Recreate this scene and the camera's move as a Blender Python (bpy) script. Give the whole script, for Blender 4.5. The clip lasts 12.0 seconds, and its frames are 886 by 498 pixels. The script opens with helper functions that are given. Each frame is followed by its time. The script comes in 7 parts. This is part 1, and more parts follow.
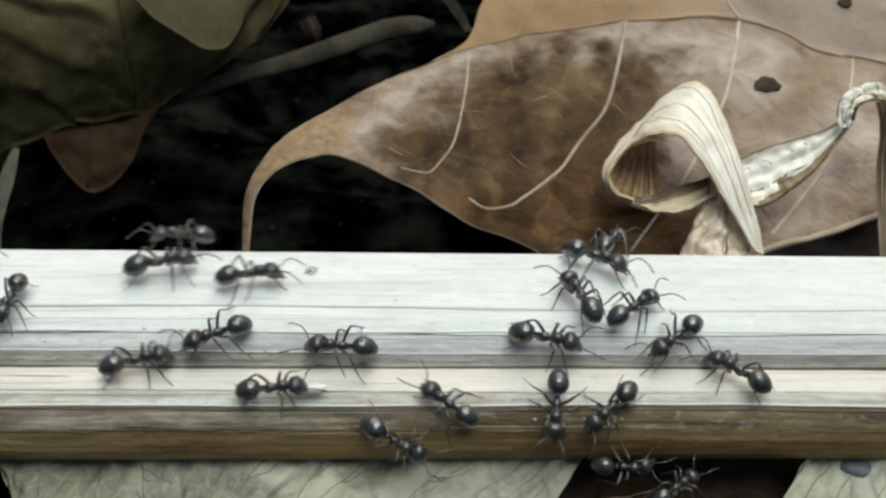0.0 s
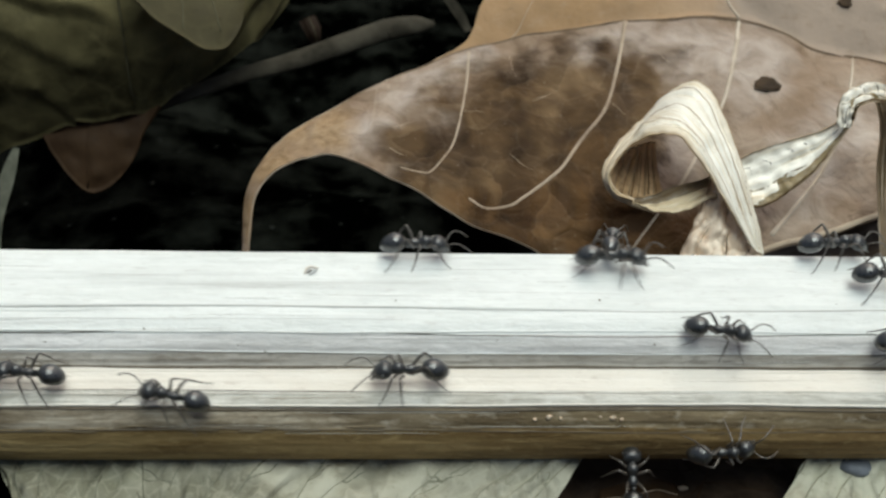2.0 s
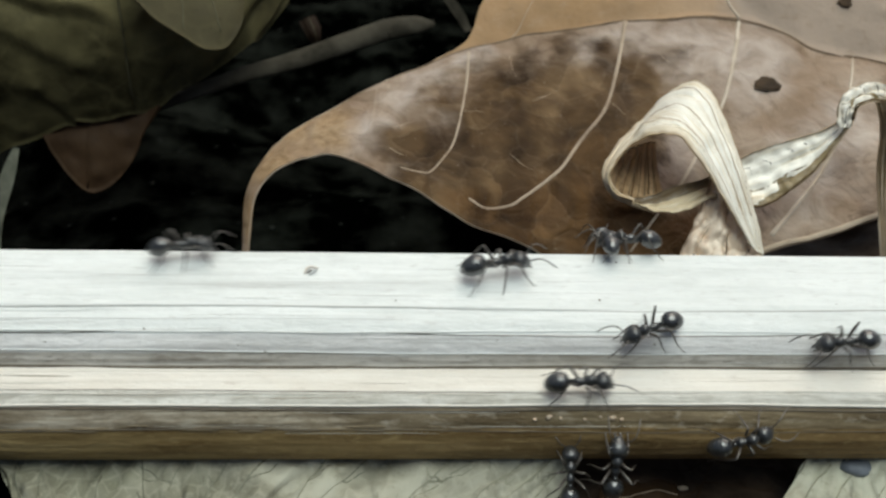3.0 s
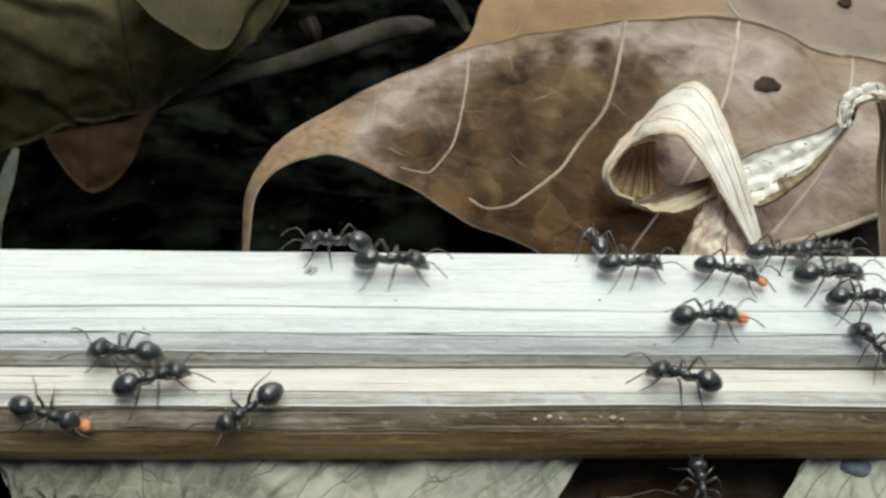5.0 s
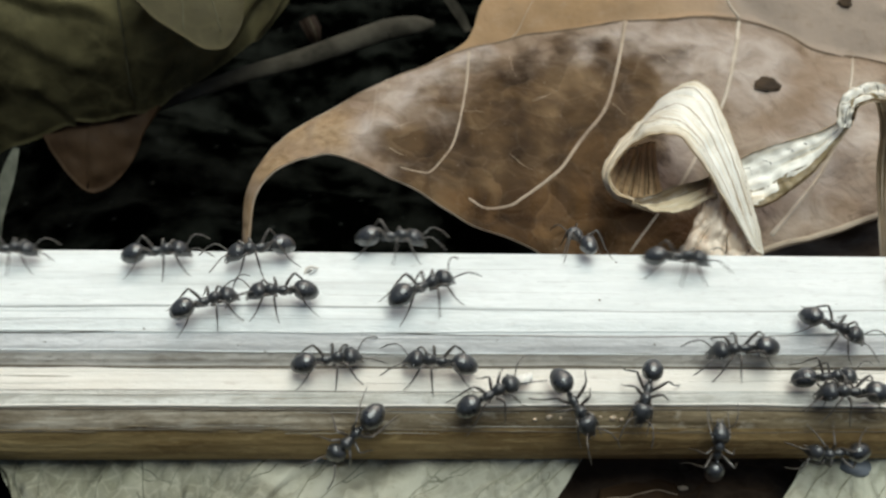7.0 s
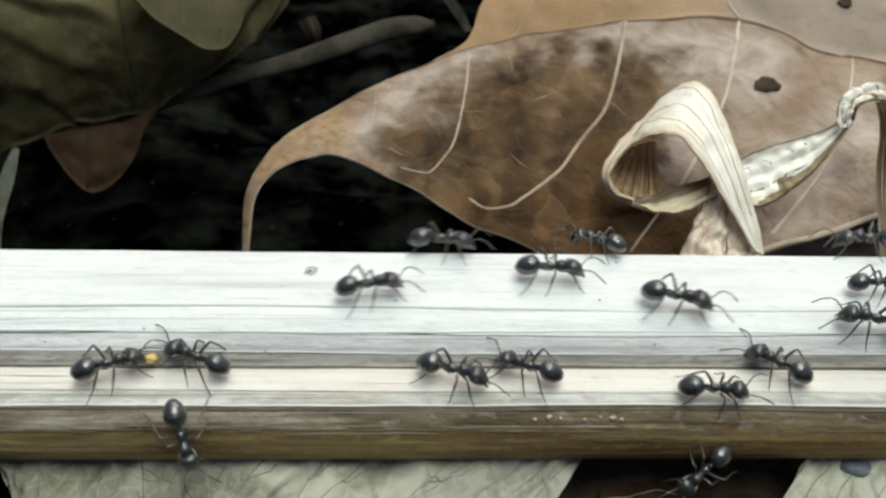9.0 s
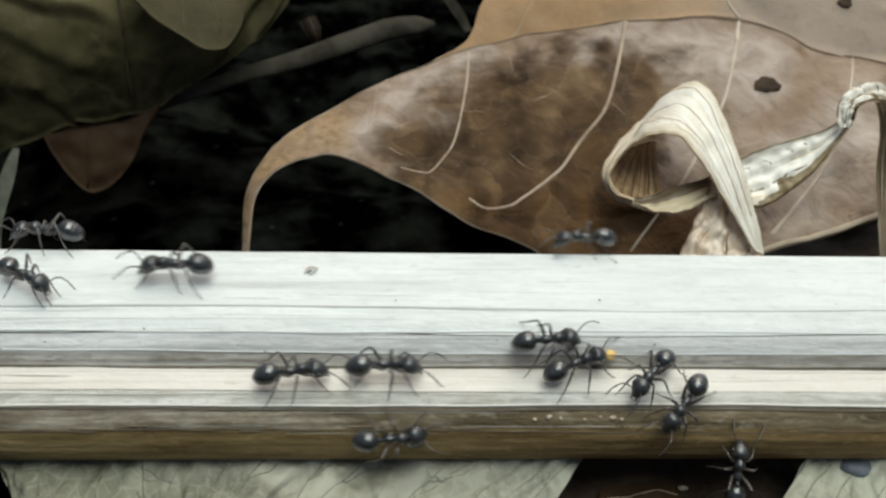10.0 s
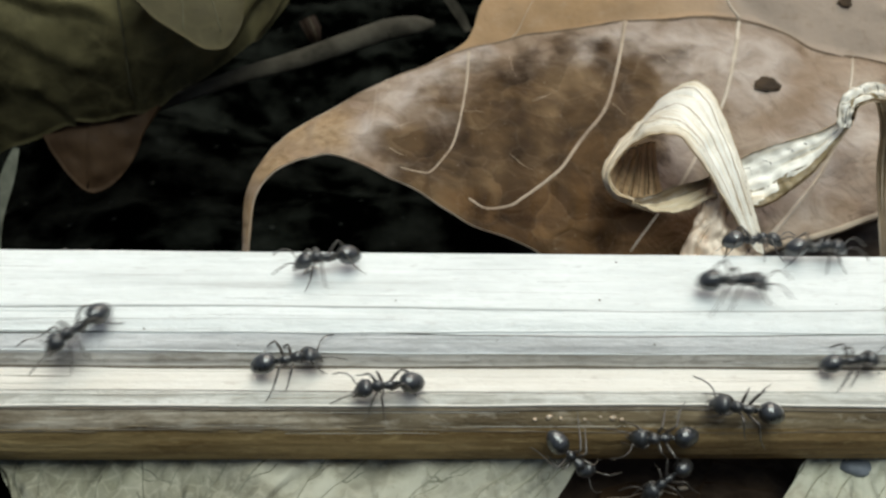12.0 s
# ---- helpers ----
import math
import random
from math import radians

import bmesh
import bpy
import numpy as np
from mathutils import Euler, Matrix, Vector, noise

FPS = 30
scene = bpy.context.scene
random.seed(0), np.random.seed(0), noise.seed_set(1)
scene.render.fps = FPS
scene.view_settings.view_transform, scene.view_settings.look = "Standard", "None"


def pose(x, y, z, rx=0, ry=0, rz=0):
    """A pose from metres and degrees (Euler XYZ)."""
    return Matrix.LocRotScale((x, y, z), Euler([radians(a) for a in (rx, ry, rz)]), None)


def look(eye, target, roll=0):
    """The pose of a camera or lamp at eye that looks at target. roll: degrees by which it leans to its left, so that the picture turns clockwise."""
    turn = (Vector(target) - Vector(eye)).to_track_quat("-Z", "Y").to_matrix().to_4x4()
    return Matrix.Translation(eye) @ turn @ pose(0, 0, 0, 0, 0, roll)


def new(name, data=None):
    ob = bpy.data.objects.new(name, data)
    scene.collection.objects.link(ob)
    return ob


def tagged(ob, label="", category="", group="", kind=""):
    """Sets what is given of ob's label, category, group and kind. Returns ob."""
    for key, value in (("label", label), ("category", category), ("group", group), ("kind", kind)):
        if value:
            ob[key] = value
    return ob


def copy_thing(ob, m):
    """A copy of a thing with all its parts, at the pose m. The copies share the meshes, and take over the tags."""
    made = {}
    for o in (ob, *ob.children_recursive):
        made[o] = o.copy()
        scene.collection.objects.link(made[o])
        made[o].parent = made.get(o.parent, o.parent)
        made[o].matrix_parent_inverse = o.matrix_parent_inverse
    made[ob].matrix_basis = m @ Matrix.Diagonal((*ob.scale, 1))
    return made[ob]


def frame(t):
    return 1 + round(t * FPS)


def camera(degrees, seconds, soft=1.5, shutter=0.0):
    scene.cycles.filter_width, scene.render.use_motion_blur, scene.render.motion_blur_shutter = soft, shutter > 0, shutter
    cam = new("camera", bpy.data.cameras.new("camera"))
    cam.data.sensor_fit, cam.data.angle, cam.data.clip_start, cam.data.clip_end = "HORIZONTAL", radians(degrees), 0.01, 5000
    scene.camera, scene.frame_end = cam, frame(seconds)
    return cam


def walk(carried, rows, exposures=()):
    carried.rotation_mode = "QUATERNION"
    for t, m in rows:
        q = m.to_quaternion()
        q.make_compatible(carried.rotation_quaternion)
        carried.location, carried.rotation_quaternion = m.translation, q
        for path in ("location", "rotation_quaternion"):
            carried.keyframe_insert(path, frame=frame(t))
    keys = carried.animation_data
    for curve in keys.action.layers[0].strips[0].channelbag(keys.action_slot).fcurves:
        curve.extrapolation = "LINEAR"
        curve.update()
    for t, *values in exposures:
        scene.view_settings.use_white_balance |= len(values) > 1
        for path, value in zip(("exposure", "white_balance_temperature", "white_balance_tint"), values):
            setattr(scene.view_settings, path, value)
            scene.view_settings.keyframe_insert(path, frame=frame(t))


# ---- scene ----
# ---- camera ----
cam = camera(40, 12.0, soft=2.5, shutter=0.12)
view = look((0.0, -0.08470, 0.05931), (0.0, 0.0, 0.0), 2.95)
# the exposure drifts a little
BREATH = ((0.0, 0.69), (1.0, 0.65), (1.5, 0.68), (2.0, 0.72), (2.5, 0.67), (3.0, 0.67), (5.0, 0.78), (5.5, 0.70), (6.0, 0.67), (6.5, 0.75),
          (7.0, 0.74), (9.0, 0.83), (9.5, 0.71), (10.0, 0.68), (10.5, 0.63), (11.0, 0.74), (11.5, 0.73), (12.0, 0.77))
cam.data.dof.use_dof, cam.data.dof.focus_distance, cam.data.dof.aperture_fstop = True, 0.1034, 55.0
walk(cam, [(0.0, view), (12.0, view)], exposures=[(t, e, 6400, 3) for t, e in BREATH])

# ---- light: an overcast day, broad light from above ----
world = bpy.data.worlds.new("overcast_sky")
scene.world = world
world.use_nodes = True
wn, wl = world.node_tree.nodes, world.node_tree.links
sky = wn.new("ShaderNodeTexSky")
sky.sky_type, sky.sun_disc = "NISHITA", False
sky.sun_elevation, sky.sun_rotation = radians(62), radians(20)
sky.dust_density, sky.air_density, sky.ozone_density = 7.0, 0.7, 0.6
wl.new(sky.outputs[0], wn["Background"].inputs[0])
wn["Background"].inputs[1].default_value = 0.05
sun = new("sun", bpy.data.lights.new("sun", "SUN"))
sun.data.energy, sun.data.angle, sun.data.color = 1.5, radians(42), (0.965, 1.0, 0.955)
sun.matrix_world = look((0.12, -0.34, 1.4), (0, 0, 0))

MM = 0.001


# ---- materials ----
class Nodes:
    """A node material under construction."""

    def __init__(self, name, rough=0.6, metal=0.0, spec=0.5):
        self.mat = bpy.data.materials.new(name)
        self.mat.use_nodes = True
        self.n, self.l = self.mat.node_tree.nodes, self.mat.node_tree.links
        self.b = self.n["Principled BSDF"]
        self.b.inputs["Roughness"].default_value = rough
        self.b.inputs["Metallic"].default_value = metal
        self.b.inputs["Specular IOR Level"].default_value = spec
        self.plain = self.where = self.n.new("ShaderNodeTexCoord").outputs["Object"]

    def stretched(self, sx, sy, sz, turn=0.0):
        m = self.n.new("ShaderNodeMapping")
        m.inputs["Scale"].default_value = (sx, sy, sz)
        m.inputs["Rotation"].default_value = (0, 0, radians(turn))
        self.l.new(self.where, m.inputs["Vector"])
        return m.outputs[0]

    def noise(self, scale, detail=4.0, rough=0.55, vec=None, distortion=0.0):
        t = self.n.new("ShaderNodeTexNoise")
        t.inputs["Scale"].default_value = scale
        t.inputs["Detail"].default_value = detail
        t.inputs["Roughness"].default_value = rough
        t.inputs["Distortion"].default_value = distortion
        self.l.new(vec or self.where, t.inputs["Vector"])
        return t.outputs[0]

    def cells(self, scale, vec=None, feature="DISTANCE_TO_EDGE"):
        t = self.n.new("ShaderNodeTexVoronoi")
        t.feature = feature
        t.inputs["Scale"].default_value = scale
        self.l.new(vec or self.where, t.inputs["Vector"])
        return t.outputs["Distance"]

    def ramp(self, fac, *stops):
        r = self.n.new("ShaderNodeValToRGB")
        e = r.color_ramp.elements
        while len(e) < len(stops):
            e.new(0.5)
        for k, (p, c) in zip(e, stops):
            k.position = p
            k.color = (*c, 1) if not isinstance(c, float) else (c, c, c, 1)
        self.l.new(fac, r.inputs[0])
        return r.outputs[0]

    def mix(self, fac, a, b, how="MIX"):
        m = self.n.new("ShaderNodeMix")
        m.data_type, m.blend_type = "RGBA", how
        for sock, v in ((m.inputs[0], fac), (m.inputs[6], a), (m.inputs[7], b)):
            if isinstance(v, (int, float)):
                sock.default_value = v
            elif isinstance(v, tuple):
                sock.default_value = (*v, 1)
            else:
                self.l.new(v, sock)
        return m.outputs[2]

    def stain(self, centre, radii, amount):
        """A mask: an uneven stain round a place (mm), soft at its rim."""
        g = self.n.new("ShaderNodeTexGradient")
        g.gradient_type = "SPHERICAL"
        mp = self.n.new("ShaderNodeMapping")
        mp.inputs["Scale"].default_value = [1000 / r for r in radii]
        mp.inputs["Location"].default_value = [-c / r for c, r in zip(centre, radii)]
        wob = self.n.new("ShaderNodeTexNoise")
        wob.inputs["Scale"].default_value, wob.inputs["Detail"].default_value = 260, 5
        self.l.new(self.plain, wob.inputs["Vector"])
        bend = self.n.new("ShaderNodeVectorMath")
        bend.operation = "MULTIPLY_ADD"
        bend.inputs[1].default_value = (0.012, 0.012, 0.012)
        self.l.new(wob.outputs["Color"], bend.inputs[0])
        self.l.new(self.plain, bend.inputs[2])
        shift = self.n.new("ShaderNodeVectorMath")
        shift.operation = "SUBTRACT"
        shift.inputs[1].default_value = (0.006, 0.006, 0.006)
        self.l.new(bend.outputs[0], shift.inputs[0])
        self.l.new(shift.outputs[0], mp.inputs["Vector"])
        self.l.new(mp.outputs[0], g.inputs["Vector"])
        return self.ramp(g.outputs["Fac"], (0.0, 0.0), (0.42, amount))

    def patches(self, spots, scale=14.0, bend=0.10):
        """A mask: several uneven soft patches at (u, v) with half-widths (ru, rv)."""
        uv = self.n.new("ShaderNodeUVMap").outputs[0]
        wob = self.n.new("ShaderNodeTexNoise")
        wob.inputs["Scale"].default_value, wob.inputs["Detail"].default_value = 240, 6
        self.l.new(self.plain, wob.inputs["Vector"])
        off = self.n.new("ShaderNodeVectorMath")
        off.operation = "SUBTRACT"
        off.inputs[1].default_value = (0.5, 0.5, 0.5)
        self.l.new(wob.outputs["Color"], off.inputs[0])
        total = None
        for u, v, ru, rv in spots:
            mp = self.n.new("ShaderNodeMapping")
            mp.inputs["Scale"].default_value = (1 / ru, 1 / rv, 0)
            mp.inputs["Location"].default_value = (-u / ru, -v / rv, 0)
            self.l.new(uv, mp.inputs["Vector"])
            add = self.n.new("ShaderNodeVectorMath")
            add.operation = "MULTIPLY_ADD"
            add.inputs[1].default_value = (1.3, 1.3, 0)
            self.l.new(off.outputs[0], add.inputs[0])
            self.l.new(mp.outputs[0], add.inputs[2])
            g = self.n.new("ShaderNodeTexGradient")
            g.gradient_type = "SPHERICAL"
            self.l.new(add.outputs[0], g.inputs["Vector"])
            if total is None:
                total = g.outputs["Fac"]
            else:
                mx = self.n.new("ShaderNodeMath")
                mx.operation = "MAXIMUM"
                self.l.new(total, mx.inputs[0])
                self.l.new(g.outputs["Fac"], mx.inputs[1])
                total = mx.outputs[0]
        return self.ramp(total, (0.0, 0.0), (0.6, 1.0))

    def colour(self, c):
        if isinstance(c, tuple):
            self.b.inputs["Base Color"].default_value = (*c, 1)
        else:
            self.l.new(c, self.b.inputs["Base Color"])
        return self

    def roughness(self, fac, lo, hi):
        self.l.new(self.ramp(fac, (0.3, lo), (0.7, hi)), self.b.inputs["Roughness"])
        return self

    def bump(self, height, strength=0.3, distance=0.0002):
        k = self.n.new("ShaderNodeBump")
        k.inputs["Strength"].default_value = strength
        k.inputs["Distance"].default_value = distance
        self.l.new(height, k.inputs["Height"])
        old = self.b.inputs["Normal"].links
        if old:
            self.l.new(old[0].from_socket, k.inputs["Normal"])
        self.l.new(k.outputs[0], self.b.inputs["Normal"])
        return self


def stalk_material(name, light, mid, dark, lines, lo=0.36, hi=0.62, cloud=0.6, along=22, mottle=0.5, fade=None):
    """Dry weathered stalk: long fibres along the stalk, small stains across it."""
    m = Nodes(name, 0.62, spec=0.25)
    m.where = m.n.new("ShaderNodeUVMap").outputs[0]
    fibre = m.noise(1.0, 5, 0.6, m.stretched(along, lines, 1))
    fine = m.noise(1.0, 3, 0.6, m.stretched(120, lines * 3.2, 1))
    blot = m.noise(1.0, 4, 0.6, m.stretched(110, 420, 1))
    nick = m.noise(1.0, 2, 0.5, m.stretched(500, 1900, 1))
    c = m.ramp(fibre, (lo, dark), ((lo + hi) / 2, mid), (hi, light))
    c = m.mix(m.ramp(fine, (0.3, 0.0), (0.75, 0.4)), c, mid, "MULTIPLY")
    c = m.mix(m.ramp(blot, (0.62, 0.0), (0.76, 0.45)), c, dark)
    haze = m.noise(1.0, 5, 0.65, m.stretched(70, 300, 1))
    c = m.mix(m.ramp(haze, (0.42, 0.0), (0.66, cloud)), c, mid, "MULTIPLY")
    c = m.mix(m.ramp(nick, (0.63, 0.0), (0.73, 0.7)), c, dark)
    pore = m.noise(1.0, 4, 0.7, m.stretched(900, 2300, 1))
    spot = m.noise(1.0, 4, 0.65, m.stretched(520, 1150, 1), 0.4)
    if fade:
        # weathering changes along the stalk, with a ragged border
        side = m.n.new("ShaderNodeSeparateXYZ")
        m.l.new(m.where, side.inputs[0])
        run_out = m.n.new("ShaderNodeMath")
        run_out.operation = "MULTIPLY_ADD"
        run_out.inputs[1].default_value = 0.03
        m.l.new(m.noise(1.0, 4, 0.6, m.stretched(120, 900, 1)), run_out.inputs[0])
        m.l.new(side.outputs[0], run_out.inputs[2])
        where = m.n.new("ShaderNodeMapRange")
        where.inputs[1].default_value, where.inputs[2].default_value = fade[0], fade[1]
        m.l.new(run_out.outputs[0], where.inputs[0])
        c = m.mix(where.outputs[0], c, m.mix(1.0, c, fade[2], "MULTIPLY"))
    c = m.mix(m.ramp(spot, (0.34, mottle), (0.50, 0.0)), c, dark)
    c = m.mix(m.ramp(spot, (0.54, 0.0), (0.72, mottle)), c, light)
    c = m.mix(m.ramp(pore, (0.30, mottle), (0.42, 0.0)), c, dark)
    c = m.mix(m.ramp(pore, (0.60, 0.0), (0.74, mottle)), c, light)
    return m.colour(c).bump(spot, 0.5, 0.0003).bump(pore, 0.45, 0.00015).bump(fibre, 0.6, 0.00025).bump(blot, 0.35, 0.00025).bump(haze, 0.5, 0.0004).bump(fine, 0.2, 0.0001).mat


BLEACHED = stalk_material("bleached_fibre", (0.778, 0.792, 0.78), (0.738, 0.752, 0.742), (0.56, 0.56, 0.545), 700, 0.27, 0.51, 0.5, mottle=0.22)
RIDGE = stalk_material("grey_ridge_fibre", (0.73, 0.722, 0.715), (0.635, 0.626, 0.618), (0.45, 0.44, 0.43), 900, 0.3, 0.58, along=30, mottle=0.3)
BROWN_GREY = stalk_material("brown_grey_fibre", (0.632, 0.599, 0.551), (0.486, 0.454, 0.405), (0.24, 0.21, 0.175), 1100, 0.3, 0.58, along=60)
CREAM = stalk_material("cream_fibre", (0.775, 0.738, 0.68), (0.725, 0.685, 0.625), (0.57, 0.515, 0.455), 700, 0.22, 0.48, 0.3, mottle=0.12)
FLANK = stalk_material("grey_flank_fibre", (0.717, 0.701, 0.658), (0.599, 0.583, 0.535), (0.33, 0.305, 0.26), 1100, 0.3, 0.6, along=60)
TAN = stalk_material("tan_rind", (0.53, 0.475, 0.385), (0.39, 0.335, 0.255), (0.15, 0.115, 0.07), 1100, 0.32, 0.62, along=110, fade=(-0.012, 0.020, (0.50, 0.44, 0.33)))
RIND = stalk_material("brown_rind", (0.43, 0.325, 0.16), (0.335, 0.247, 0.113), (0.235, 0.165, 0.073), 900, 0.34, 0.64, along=60, fade=(-0.02, 0.03, (0.78, 0.70, 0.66)))
SEAM = stalk_material("grey_seam", (0.64, 0.635, 0.62), (0.54, 0.535, 0.52), (0.38, 0.37, 0.355), 900)
CRACK = stalk_material("dark_crack", (0.26, 0.225, 0.18), (0.18, 0.15, 0.115), (0.08, 0.063, 0.046), 1200)


def leaf_material(name, pale, mid, dark, blotch=170, net=420, rough=0.5, lo=0.38, hi=0.64, edge=0.25, seed=0.0, stains=(), quilt=330, flecks=0.4, crease_shade=0.0):
    """Dead leaf: blotches a centimetre wide, mottling, a fine net of veinlets."""
    m = Nodes(name, rough + 0.1, spec=0.1)
    v = m.n.new("ShaderNodeMapping")
    v.inputs["Location"].default_value = (seed, seed * 0.7, seed * 1.3)
    m.l.new(m.where, v.inputs["Vector"])
    m.where = v.outputs[0]
    big = m.noise(blotch * 0.5, 3, 0.5, distortion=0.6)
    small = m.noise(blotch * 3, 5, 0.65)
    cell = m.cells(net)
    c = m.ramp(big, (lo, dark), ((lo + hi) / 2, mid), (hi, pale))
    c = m.mix(m.ramp(small, (0.35, 0.0), (0.7, 0.5)), c, pale)
    for centre, radii, tint, amount in stains:
        c = m.mix(m.stain(centre, radii, amount), c, tint)
    fleck = m.noise(blotch * 5, 5, 0.7)
    c = m.mix(m.ramp(fleck, (0.56, 0.0), (0.72, flecks)), c, pale)
    c = m.mix(m.ramp(fleck, (0.30, flecks), (0.44, 0.0)), c, dark)
    c = m.mix(m.ramp(cell, (0.0, edge), (0.10, 0.0)), c, pale)
    # wrinkles get their shade as dark lines in the colour, besides the relief
    if crease_shade:
        wrinkle = m.noise(1.0, 3, 0.5, m.stretched(170, 75, 120, 28), 0.35)
        c = m.mix(m.ramp(wrinkle, (0.46, 0.0), (0.492, crease_shade), (0.508, crease_shade), (0.54, 0.0)), c, dark)
        m.bump(m.ramp(wrinkle, (0.44, 1.0), (0.5, 0.0), (0.56, 1.0)), 0.5, 0.0006)
    return m.colour(c).roughness(small, rough, rough + 0.2).bump(small, 0.3, 0.0003).bump(cell, 0.25, 0.0002).bump(m.ramp(m.cells(quilt, feature="SMOOTH_F1"), (0.0, 1.0), (0.9, 0.0)), 0.5, 0.0012).mat


ASH = (0.37, 0.30, 0.25)


def brown_blade():
    """The big leaf: ashen and pinkish brown with painted pale sheen, dark umber islands between the veinlets, a
    rust-brown belly with painted shade along its lower edge, and a tawny tip.
    """
    m = Nodes("brown_leaf", 0.5, spec=0.06)
    big, mid, small, fine = m.noise(110, 3, 0.5, distortion=0.7), m.noise(300, 3, 0.55, distortion=0.6), m.noise(900, 5, 0.65), m.noise(2600, 3, 0.6)
    # veinlets part the blade into uneven islands
    bend = m.n.new("ShaderNodeVectorMath")
    bend.operation = "MULTIPLY_ADD"
    bend.inputs[1].default_value = (0.0034, 0.0034, 0.0034)
    warp = m.n.new("ShaderNodeTexNoise")
    warp.inputs["Scale"].default_value, warp.inputs["Detail"].default_value = 210, 3
    m.l.new(m.plain, warp.inputs["Vector"])
    m.l.new(warp.outputs["Color"], bend.inputs[0])
    m.l.new(m.plain, bend.inputs[2])
    net, fine_net = m.cells(250, bend.outputs[0]), m.cells(620, bend.outputs[0])
    isle = m.n.new("ShaderNodeTexVoronoi")
    isle.inputs["Scale"].default_value = 250
    m.l.new(bend.outputs[0], isle.inputs["Vector"])
    tone = m.n.new("ShaderNodeSeparateXYZ")
    m.l.new(isle.outputs["Color"], tone.inputs[0])
    c = m.ramp(big, (0.34, (0.225, 0.155, 0.105)), (0.52, (0.32, 0.24, 0.18)), (0.66, (0.40, 0.32, 0.255)))
    c = m.mix(m.ramp(mid, (0.36, 0.55), (0.56, 0.0)), c, (0.17, 0.11, 0.068))
    c = m.mix(m.ramp(tone.outputs[0], (0.2, 0.28), (0.8, 0.0)), c, (0.15, 0.10, 0.065))
    c = m.mix(m.ramp(small, (0.28, 0.45), (0.42, 0.0)), c, (0.10, 0.065, 0.04))
    # ashen patches that also paint the pale sheen below the midrib
    ash_sheen = m.patches([(0.396, 0.282, 0.052, 0.312), (0.362, 0.615, 0.051, 0.232), (0.322, 0.641, 0.036, 0.306), (0.45, 0.077, 0.033, 0.114), (0.624, 0.154, 0.075, 0.19), (0.698, 0.179, 0.065, 0.22), (0.575, 0.09, 0.05, 0.10), (0.785, 0.641, 0.07, 0.273), (0.819, 0.462, 0.053, 0.279), (0.638, 0.538, 0.048, 0.141)])
    c = m.mix(m.ramp(ash_sheen, (0.0, 0.0), (1.0, 0.64)), c, m.ramp(mid, (0.35, (0.35, 0.285, 0.24)), (0.62, (0.50, 0.43, 0.385))))
    # brown stains; those at the lower edge paint the belly's own shade
    brown = m.patches([(0.493, 0.536, 0.14, 0.522), (0.555, 0.594, 0.086, 0.459), (0.393, 0.71, 0.079, 0.272), (0.476, 0.826, 0.112, 0.279), (0.594, 0.377, 0.052, 0.328), (0.537, 0.362, 0.086, 0.362), (0.45, 0.768, 0.075, 0.296), (0.52, 0.899, 0.076, 0.238), (0.41, 0.971, 0.074, 0.22), (0.472, 0.986, 0.087, 0.184), (0.515, 1.0, 0.064, 0.153)])
    patchy = m.noise(250, 2.5, 0.5, distortion=0.4)
    c = m.mix(m.ramp(brown, (0.0, 0.0), (0.35, 0.4), (1.0, 0.93)), c, m.ramp(patchy, (0.32, (0.040, 0.0205, 0.0078)), (0.50, (0.088, 0.051, 0.0215)), (0.68, (0.172, 0.110, 0.055))))
    # rust-brown belly, its lowest patches deepened as painted shade
    rust = m.patches([(0.557, 0.846, 0.083, 0.164), (0.597, 0.692, 0.057, 0.142), (0.631, 0.769, 0.079, 0.117), (0.51, 0.949, 0.065, 0.141), (0.577, 0.615, 0.04, 0.182), (0.47, 0.923, 0.052, 0.108), (0.678, 0.769, 0.051, 0.097)])
    c = m.mix(m.ramp(rust, (0.0, 0.0), (0.8, 0.92)), c, m.ramp(patchy, (0.34, (0.043, 0.020, 0.0066)), (0.66, (0.15, 0.080, 0.031))))
    # each island between the veinlets has its own depth of brown
    c = m.mix(m.mix(1.0, m.ramp(brown, (0.1, 0.0), (0.6, 1.0)), m.ramp(tone.outputs[2], (0.2, 0.36), (0.65, 0.0)), "MULTIPLY"), c, (0.034, 0.017, 0.006))
    c = m.mix(m.mix(1.0, m.ramp(brown, (0.1, 0.0), (0.6, 1.0)), m.ramp(tone.outputs[2], (0.65, 0.0), (1.0, 0.22)), "MULTIPLY"), c, (0.165, 0.105, 0.056))
    island = m.noise(170, 2.5, 0.5, distortion=0.3)
    dark = m.mix(1.0, m.ramp(brown, (0.25, 0.0), (0.8, 1.0)), m.ramp(island, (0.46, 1.0), (0.60, 0.0)), "MULTIPLY")
    dark = m.mix(1.0, dark, m.ramp(tone.outputs[1], (0.1, 0.4), (0.7, 0.9)), "MULTIPLY")
    c = m.mix(dark, c, m.ramp(patchy, (0.36, (0.024, 0.0125, 0.0048)), (0.60, (0.072, 0.041, 0.018))))
    tip = m.patches([(0.141, 0.359, 0.064, 1.5), (0.221, 0.0, 0.053, 1.25), (0.275, 0.538, 0.049, 0.703), (0.054, 0.718, 0.04, 1.5)])
    c = m.mix(m.ramp(tip, (0.0, 0.0), (1.0, 0.85)), c, m.ramp(small, (0.35, (0.26, 0.165, 0.085)), (0.65, (0.40, 0.28, 0.17))))
    c = m.mix(m.ramp(small, (0.60, 0.0), (0.78, 0.16)), c, (0.34, 0.27, 0.205))
